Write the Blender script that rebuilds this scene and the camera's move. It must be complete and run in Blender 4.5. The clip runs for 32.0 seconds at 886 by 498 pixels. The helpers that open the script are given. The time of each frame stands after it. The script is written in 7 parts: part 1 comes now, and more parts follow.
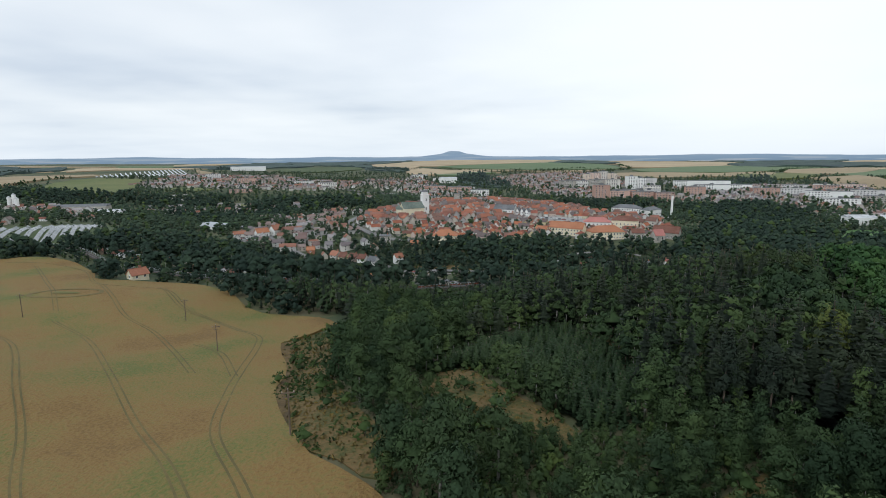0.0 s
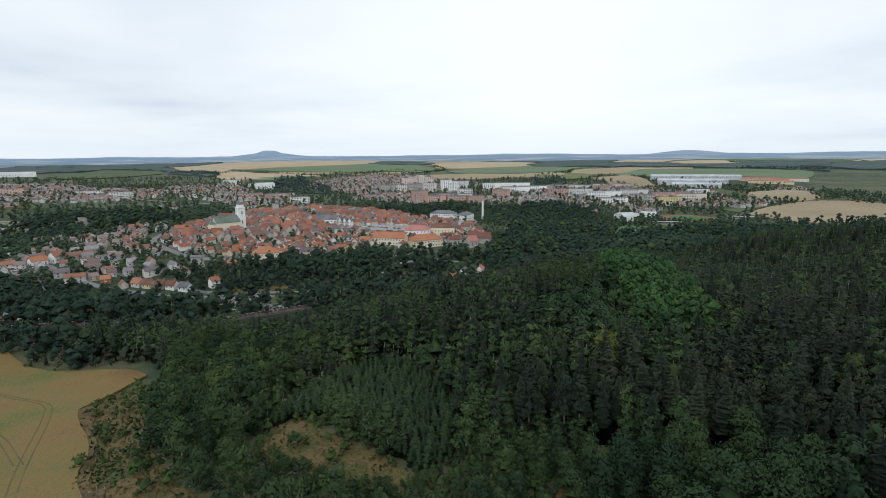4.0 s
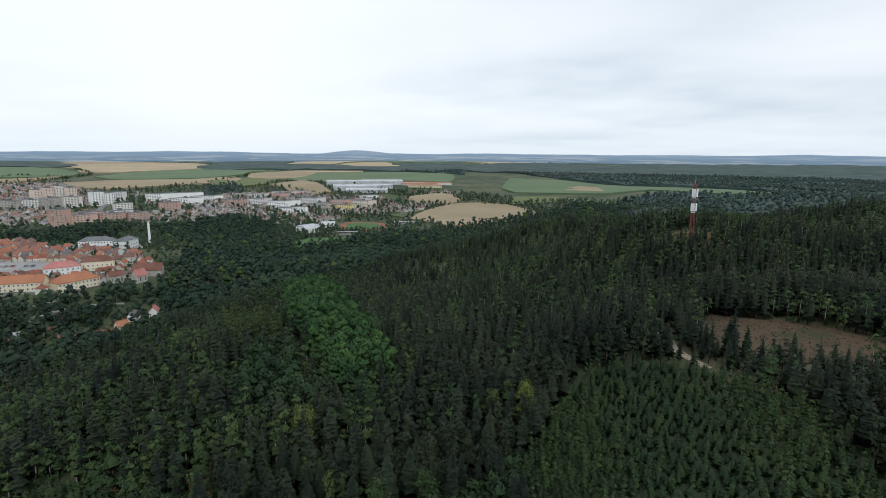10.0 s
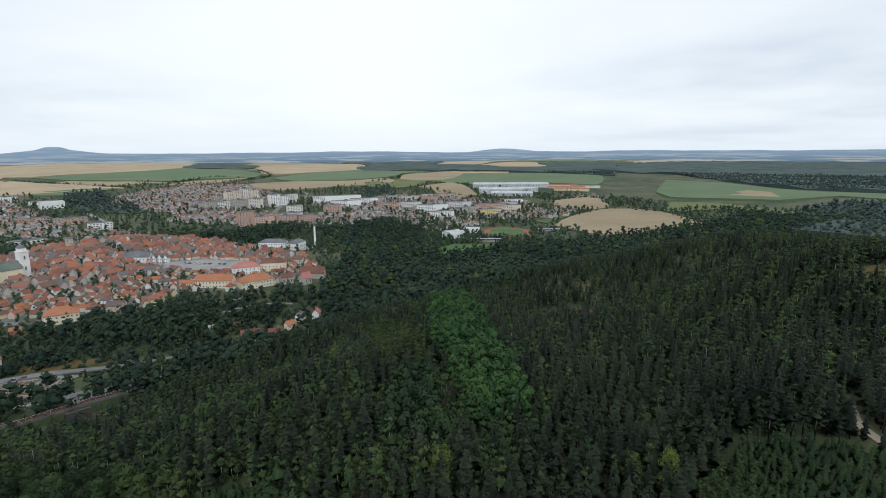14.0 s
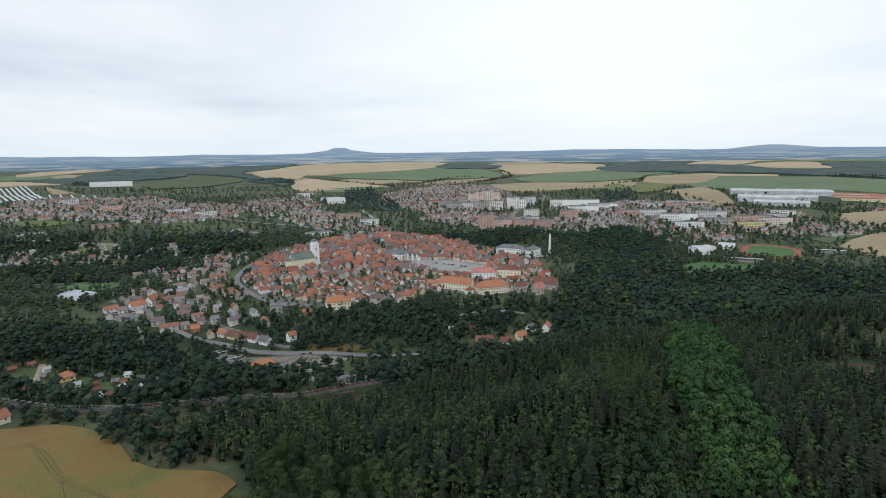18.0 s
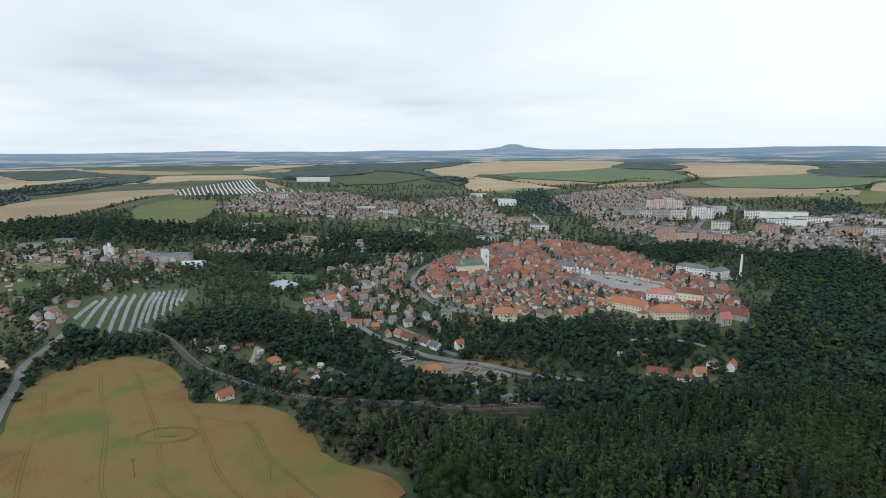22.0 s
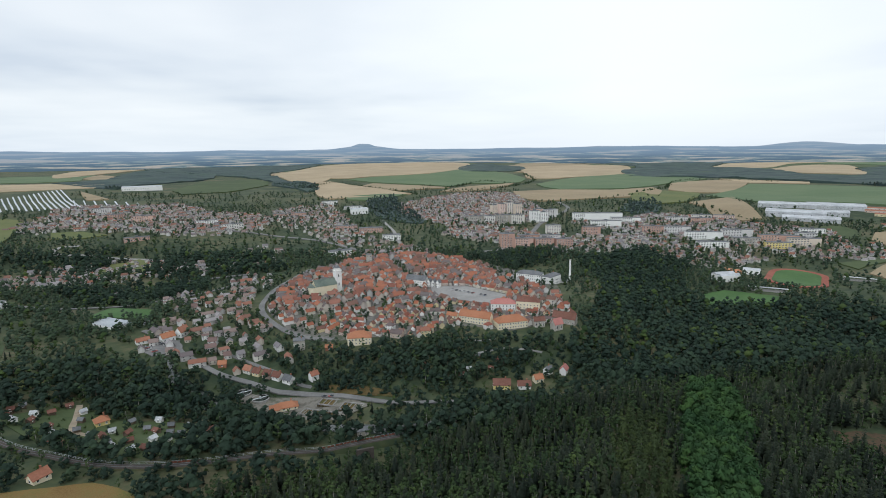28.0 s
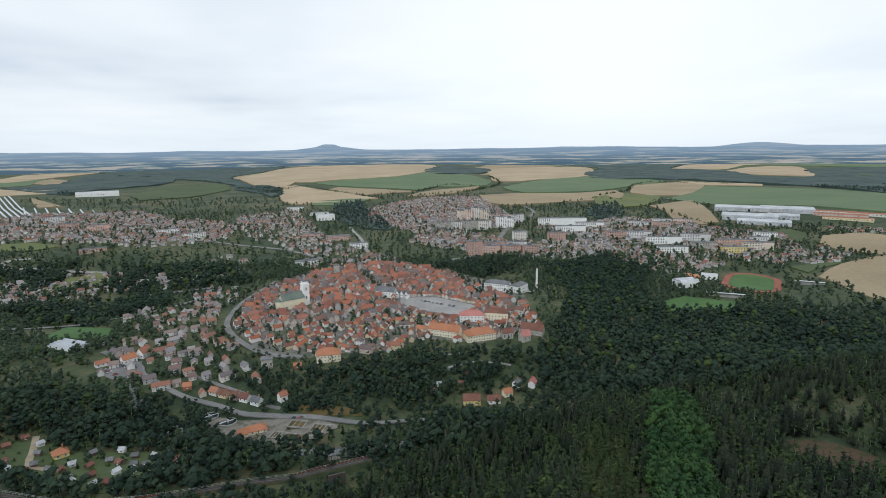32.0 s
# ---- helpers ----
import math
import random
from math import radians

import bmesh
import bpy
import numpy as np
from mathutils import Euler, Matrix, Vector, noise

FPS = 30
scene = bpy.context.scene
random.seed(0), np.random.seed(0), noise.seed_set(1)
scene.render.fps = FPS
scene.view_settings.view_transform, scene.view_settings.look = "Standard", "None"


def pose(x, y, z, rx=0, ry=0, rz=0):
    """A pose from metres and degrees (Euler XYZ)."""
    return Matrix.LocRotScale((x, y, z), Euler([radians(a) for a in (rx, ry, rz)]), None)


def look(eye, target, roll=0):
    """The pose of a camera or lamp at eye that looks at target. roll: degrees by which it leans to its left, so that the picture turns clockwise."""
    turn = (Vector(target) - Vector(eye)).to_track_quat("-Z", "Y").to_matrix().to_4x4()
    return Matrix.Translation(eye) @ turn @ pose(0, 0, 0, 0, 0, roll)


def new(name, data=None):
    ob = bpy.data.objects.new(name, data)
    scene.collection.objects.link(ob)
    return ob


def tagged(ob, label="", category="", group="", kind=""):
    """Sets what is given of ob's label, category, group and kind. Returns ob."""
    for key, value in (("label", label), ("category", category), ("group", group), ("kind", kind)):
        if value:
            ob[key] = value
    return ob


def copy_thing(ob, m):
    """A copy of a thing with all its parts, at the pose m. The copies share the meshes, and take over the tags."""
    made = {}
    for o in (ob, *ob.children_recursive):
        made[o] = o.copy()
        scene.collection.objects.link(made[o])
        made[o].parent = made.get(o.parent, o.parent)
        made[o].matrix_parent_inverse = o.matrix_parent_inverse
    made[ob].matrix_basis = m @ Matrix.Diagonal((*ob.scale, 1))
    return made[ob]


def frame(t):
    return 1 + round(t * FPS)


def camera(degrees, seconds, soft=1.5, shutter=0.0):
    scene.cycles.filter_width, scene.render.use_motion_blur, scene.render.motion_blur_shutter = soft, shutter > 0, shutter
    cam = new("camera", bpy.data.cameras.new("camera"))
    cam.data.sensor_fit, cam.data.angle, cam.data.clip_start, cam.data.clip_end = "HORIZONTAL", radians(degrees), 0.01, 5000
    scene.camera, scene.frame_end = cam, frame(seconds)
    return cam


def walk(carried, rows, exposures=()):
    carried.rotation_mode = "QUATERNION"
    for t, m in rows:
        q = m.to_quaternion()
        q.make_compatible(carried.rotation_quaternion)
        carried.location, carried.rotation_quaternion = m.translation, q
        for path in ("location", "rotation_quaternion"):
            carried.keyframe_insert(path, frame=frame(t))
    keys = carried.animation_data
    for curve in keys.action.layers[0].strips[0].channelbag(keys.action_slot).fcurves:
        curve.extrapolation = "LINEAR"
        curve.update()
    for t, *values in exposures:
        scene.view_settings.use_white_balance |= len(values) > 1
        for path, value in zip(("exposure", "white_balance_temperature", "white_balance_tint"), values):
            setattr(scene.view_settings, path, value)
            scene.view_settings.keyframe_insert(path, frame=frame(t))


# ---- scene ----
cam = camera(79.4, 32.0, soft=0.6)
# seconds, place, yaw, pitch, roll
PATH = [
    (0, 0.1, 0.0, 86.2, 5.21, -9.79, -0.35),
    (0.5, 0.1, -0.1, 87.3, 4.96, -9.80, -0.28),
    (1, 0.2, -0.2, 88.4, 4.28, -9.80, -0.26),
    (1.5, 0.2, -0.2, 89.5, 2.83, -9.82, -0.25),
    (2, 0.3, -0.3, 90.7, 0.62, -9.86, -0.23),
    (2.5, 0.3, -0.6, 92.1, -2.78, -9.89, -0.14),
    (4.5, 0.2, -2.7, 98.5, -19.14, -9.94, -0.47),
    (5, 0.2, -2.9, 100.1, -27.02, -9.91, -0.35),
    (5.5, 0.0, -2.7, 101.7, -40.42, -9.87, -0.01),
    (6, -0.3, -2.5, 103.4, -57.26, -9.77, 0.46),
    (6.5, -0.6, -2.3, 105.0, -61.93, -9.69, 0.67),
    (7, -0.8, -2.1, 106.6, -62.94, -9.68, 0.74),
    (7.5, -0.9, -2.0, 108.3, -62.82, -9.70, 0.74),
    (8, -1.0, -1.9, 109.9, -60.40, -9.77, 0.71),
    (8.5, -0.9, -2.0, 111.5, -57.12, -9.85, 0.62),
    (9, -0.8, -2.1, 113.1, -53.58, -9.92, 0.55),
    (9.5, -0.7, -2.2, 114.7, -49.82, -10.02, 0.44),
    (10, -0.4, -2.3, 116.2, -47.16, -10.08, 0.36),
    (10.5, -0.2, -2.3, 117.8, -45.52, -10.12, 0.30),
    (11, -0.1, -2.4, 119.3, -44.25, -10.16, 0.26),
    (11.5, -0.0, -2.3, 120.9, -43.39, -10.20, 0.25),
    (12, 0.0, -2.3, 122.5, -42.03, -10.24, 0.18),
    (12.5, 0.1, -2.2, 124.1, -39.90, -10.27, 0.03),
    (13, 0.2, -2.2, 125.7, -36.94, -10.29, -0.14),
    (13.5, 0.3, -2.2, 127.3, -34.18, -10.30, -0.26),
    (14, 0.4, -2.1, 128.9, -31.64, -10.29, -0.31),
    (14.5, 0.4, -1.9, 130.4, -29.21, -10.29, -0.36),
    (16.5, 0.2, 0.2, 136.0, -19.06, -10.27, -0.67),
    (17, 0.1, 0.3, 137.6, -14.98, -10.24, -0.78),
    (17.5, -0.2, 0.3, 139.3, -10.71, -10.23, -0.79),
    (18, -0.5, 0.4, 141.2, -6.65, -10.26, -0.75),
    (18.5, -0.8, 0.5, 143.1, -3.08, -10.29, -0.71),
    (19, -1.2, 0.6, 145.0, 0.00, -10.31, -0.66),
    (19.5, -1.5, 0.7, 146.9, 2.35, -10.36, -0.57),
    (20, -1.9, 0.9, 148.8, 4.35, -10.41, -0.51),
    (20.5, -2.2, 0.9, 150.6, 6.24, -10.45, -0.49),
    (21, -2.5, 1.0, 152.3, 7.93, -10.45, -0.50),
    (21.5, -2.8, 1.0, 153.9, 9.80, -10.45, -0.50),
    (22, -3.0, 1.0, 155.5, 11.41, -10.44, -0.48),
    (22.5, -3.1, 1.0, 157.1, 12.96, -10.43, -0.47),
    (23, -3.2, 1.0, 158.7, 14.33, -10.42, -0.45),
    (23.5, -3.3, 1.1, 160.3, 15.36, -10.44, -0.41),
    (24, -3.4, 1.1, 161.9, 16.08, -10.47, -0.34),
    (24.5, -3.0, 1.1, 163.5, 16.47, -10.51, -0.29),
    (26.5, 1.7, 0.8, 169.8, 12.53, -10.37, -0.97),
    (27, 2.3, 0.6, 171.7, 7.89, -10.45, -0.84),
    (27.5, 2.3, 0.3, 173.8, 1.46, -10.55, -0.67),
    (28, 2.0, -0.0, 176.0, -4.21, -10.62, -0.57),
    (28.5, 1.7, -0.3, 178.1, -6.24, -10.62, -0.61),
    (29, 1.5, -0.5, 179.9, -7.06, -10.60, -0.61),
    (29.5, 1.5, -0.5, 181.5, -7.48, -10.58, -0.64),
    (30, 1.4, -0.4, 182.9, -7.73, -10.57, -0.64),
    (30.5, 1.4, -0.3, 184.3, -7.97, -10.57, -0.68),
    (31, 1.3, -0.1, 185.7, -8.08, -10.57, -0.69),
    (31.5, 1.1, 0.0, 187.1, -7.94, -10.58, -0.68),
    (32, 1.0, 0.2, 188.3, -7.79, -10.60, -0.60),
]
walk(cam, [(t, pose(x, y, z, 90 + pitch, 0, yaw) @ pose(0, 0, 0, 0, 0, roll)) for t, x, y, z, yaw, pitch, roll in PATH],
     exposures=[(0, 0.05, 6150, 8), (32, 0.05, 6150, 8)])

from mathutils.geometry import delaunay_2d_cdt

# ---- sky, distance and sun ----
SUN_AZ, SUN_EL = radians(152), radians(42)
GLARE = radians(-24)
world = bpy.data.worlds.new("sky")
scene.world = world
world.use_nodes = True


class Graph:
    """A short way to write node trees."""

    def __init__(self, tree):
        self.tree = tree
        tree.nodes.clear()

    def add(self, kind, values=(), **settings):
        node = self.tree.nodes.new(kind)
        for key, value in settings.items():
            setattr(node, key, value)
        for key, value in dict(values).items():
            self.set(node.inputs[key], value)
        return node

    def set(self, socket, value):
        if isinstance(value, bpy.types.NodeSocket):
            self.tree.links.new(value, socket)
        elif isinstance(value, bpy.types.Node):
            self.tree.links.new(value.outputs[0], socket)
        else:
            socket.default_value = (*value, 1) if isinstance(value, tuple) and len(value) == 3 and socket.type == "RGBA" else value

    def maths(self, what, a, b=0.0, c=0.0):
        return self.add("ShaderNodeMath", {0: a, 1: b, 2: c}, operation=what)

    def mix(self, share, a, b, blend="MIX"):
        node = self.add("ShaderNodeMix", data_type="RGBA", blend_type=blend)
        for n, value in ((0, share), (6, a), (7, b)):
            self.set(node.inputs[n], value)
        return node.outputs[2]

    def noise(self, vector, scale, detail=3.0, rough=0.55):
        return self.add("ShaderNodeTexNoise", {"Vector": vector, "Scale": scale, "Detail": detail, "Roughness": rough}).outputs[0]

    def steps(self, value, a, b, lo=0.0, hi=1.0):
        return self.add("ShaderNodeMapRange", {0: value, 1: a, 2: b, 3: lo, 4: hi}, interpolation_type="SMOOTHSTEP").outputs[0]

    def ramp(self, value, stops, hard=False):
        node = self.add("ShaderNodeValToRGB", {0: value})
        node.color_ramp.interpolation = "CONSTANT" if hard else "LINEAR"
        marks = node.color_ramp.elements
        while len(marks) < len(stops):
            marks.new(0.5)
        for mark, (place, colour) in zip(marks, stops):
            mark.position, mark.color = place, (*colour, 1)
        return node.outputs[0]


def build_world():
    g = Graph(world.node_tree)
    way = g.add("ShaderNodeTexCoord").outputs["Generated"]
    axis = g.add("ShaderNodeSeparateXYZ", {0: way})
    x, y, z = axis.outputs
    sky = g.add("ShaderNodeTexSky", sky_type="NISHITA", sun_disc=False, sun_elevation=SUN_EL, sun_rotation=-SUN_AZ)
    clear = g.mix(1.0, sky, (0.10, 0.10, 0.10), "MULTIPLY")
    # a flat layer of cloud, seen in perspective
    deep = g.maths("ADD", g.maths("MAXIMUM", z, 0.0), 0.10)
    flat = g.add("ShaderNodeCombineXYZ", {0: g.maths("DIVIDE", x, deep), 1: g.maths("DIVIDE", y, deep), 2: 0.37})
    big = g.noise(flat, 0.42, 3.0, 0.5)
    fine = g.noise(flat, 1.3, 4.0, 0.5)
    tone = g.maths("ADD", g.maths("MULTIPLY", big, 0.82), g.maths("MULTIPLY", fine, 0.18))
    cloud = g.ramp(tone, [(0.34, (0.62, 0.675, 0.755)), (0.44, (0.78, 0.815, 0.86)), (0.53, (0.88, 0.90, 0.92)), (0.64, (0.97, 0.975, 0.975))])
    sunward = g.add("ShaderNodeVectorMath", {0: way, 1: (-math.sin(GLARE) * math.cos(0.24), math.cos(GLARE) * math.cos(0.24), math.sin(0.24))}, operation="DOT_PRODUCT").outputs["Value"]
    glow = g.maths("POWER", g.maths("MAXIMUM", sunward, 0.0), 9.0)
    cloud = g.mix(g.maths("MULTIPLY", glow, 0.95), cloud, (1.06, 1.06, 1.05))
    veil = g.mix(0.9, clear, cloud)
    # a paler, slightly blue rim low over the land
    rim = g.steps(z, 0.10, 0.0)
    veil = g.mix(g.maths("MULTIPLY", rim, 0.55), veil, (0.79, 0.845, 0.90))
    # the far country, past the end of the ground sheet, with haze painted into its colours
    az = g.maths("ARCTAN2", x, y)
    line = g.add("ShaderNodeCombineXYZ", {0: az, 1: 0.0, 2: 0.0})
    ridge = g.maths("MULTIPLY", g.maths("SUBTRACT", g.noise(line, 4.0, 5.0, 0.5), 0.52), 0.013)
    cone = g.steps(g.maths("ABSOLUTE", g.maths("SUBTRACT", az, -0.0697)), 0.075, 0.0, 0.0, 0.0070)
    top = g.steps(g.maths("ABSOLUTE", g.maths("SUBTRACT", az, -0.0697)), 0.024, 0.008, 0.0, 0.0028)
    second = g.steps(g.maths("ABSOLUTE", g.maths("SUBTRACT", az, 0.66)), 0.07, 0.0, 0.0, 0.006)
    skyline = g.maths("ADD", g.maths("ADD", g.maths("ADD", ridge, cone), g.maths("ADD", second, top)), 0.001)
    under = g.maths("SUBTRACT", skyline, z)
    patch = g.add("ShaderNodeCombineXYZ", {0: g.maths("MULTIPLY", az, 1.0), 1: g.maths("MULTIPLY", z, 26.0), 2: 3.1})
    kind = g.noise(patch, 13.0, 4.0, 0.6)
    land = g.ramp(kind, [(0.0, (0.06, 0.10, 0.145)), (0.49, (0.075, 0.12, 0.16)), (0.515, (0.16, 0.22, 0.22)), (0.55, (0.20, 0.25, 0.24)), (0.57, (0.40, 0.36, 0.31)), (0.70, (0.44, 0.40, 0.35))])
    # painted distance haze: the land fades to flat blue near the horizon
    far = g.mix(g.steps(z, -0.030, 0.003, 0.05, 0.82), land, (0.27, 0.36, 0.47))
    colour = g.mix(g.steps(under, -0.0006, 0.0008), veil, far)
    colour = g.mix(g.steps(z, -0.05, -0.12), colour, (0.10, 0.12, 0.08))
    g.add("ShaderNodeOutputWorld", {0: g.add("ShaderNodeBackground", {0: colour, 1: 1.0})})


build_world()
sun = new("sun", bpy.data.lights.new("sun", "SUN"))
sun.data.energy, sun.data.angle, sun.data.color = 1.0, radians(45), (0.95, 0.98, 1.0)
sun.matrix_world = look((0, 0, 0), (math.sin(SUN_AZ) * math.cos(SUN_EL), -math.cos(SUN_AZ) * math.cos(SUN_EL), -math.sin(SUN_EL)))

# ---- materials ----


def surface(name, colours, grain=0.5, big=0.02, rough=0.85, bump=0.3, random_share=0.0, island=False, spec=0.25, metal=0.0, palette=None, through_leaf=0.0, spread=0.10, by_tree=False):
    """A rough surface whose colour wanders at two scales between the given colours; palette: one plain tone for each object."""
    m = bpy.data.materials.new(name)
    m.use_nodes = True
    g = Graph(m.node_tree)
    place = g.add("ShaderNodeNewGeometry")
    where = place.outputs["Position"]
    wide, fine = g.noise(where, big, 3.0), g.noise(where, grain, 4.0)
    share = g.maths("ADD", g.maths("MULTIPLY", wide, 0.6), g.maths("MULTIPLY", fine, 0.4))
    n = len(colours)
    colour = g.ramp(share, [(0.50 - spread + 2 * spread * k / max(n - 1, 1), c) for k, c in enumerate(colours)])
    chance = place.outputs["Random Per Island"] if island else g.add("ShaderNodeObjectInfo").outputs["Random"]
    if palette:
        tone = g.ramp(chance, [(k / len(palette), c) for k, c in enumerate(palette)], True)
        colour = g.mix(0.85, colour, tone)
        colour = g.mix(0.35, colour, g.ramp(share, [(0.35, (0.7, 0.7, 0.7)), (0.55, (1, 1, 1))]), "MULTIPLY")
    if random_share:
        light = g.maths("ADD", g.maths("MULTIPLY", chance, 2 * random_share), 1 - random_share)
        colour = g.mix(1.0, colour, g.add("ShaderNodeCombineColor", {0: light, 1: light, 2: light}), "MULTIPLY")
    if by_tree:
        own = g.maths("FRACT", g.maths("ADD", g.add("ShaderNodeAttribute", attribute_name="tone").outputs["Fac"], g.add("ShaderNodeObjectInfo").outputs["Random"]))
        colour = g.mix(1.0, colour, g.ramp(own, [(0.0, (0.76, 0.79, 0.84)), (0.5, (0.98, 0.98, 0.97)), (0.85, (1.16, 1.14, 1.02)), (1.0, (1.34, 1.24, 0.98))]), "MULTIPLY")
    shader = g.add("ShaderNodeBsdfPrincipled", {"Base Color": colour, "Roughness": rough, "Specular IOR Level": spec, "Metallic": metal})
    if bump:
        g.set(shader.inputs["Normal"], g.add("ShaderNodeBump", {"Strength": bump, "Height": fine, "Distance": 0.4}))
    result = shader
    if through_leaf:
        result = g.add("ShaderNodeMixShader", {0: through_leaf, 1: shader, 2: g.add("ShaderNodeBsdfTranslucent", {0: colour})})
    g.add("ShaderNodeOutputMaterial", {0: result})
    return m


def foliage(name, dark, light, share=0.25):
    """Leaves that differ a little from spray to spray and more from tree to tree."""
    return surface(name, [dark, light], grain=0.25, big=0.03, rough=0.8, bump=0, random_share=share * 0.3, island=True, spec=0.2, through_leaf=0.2, by_tree=True)


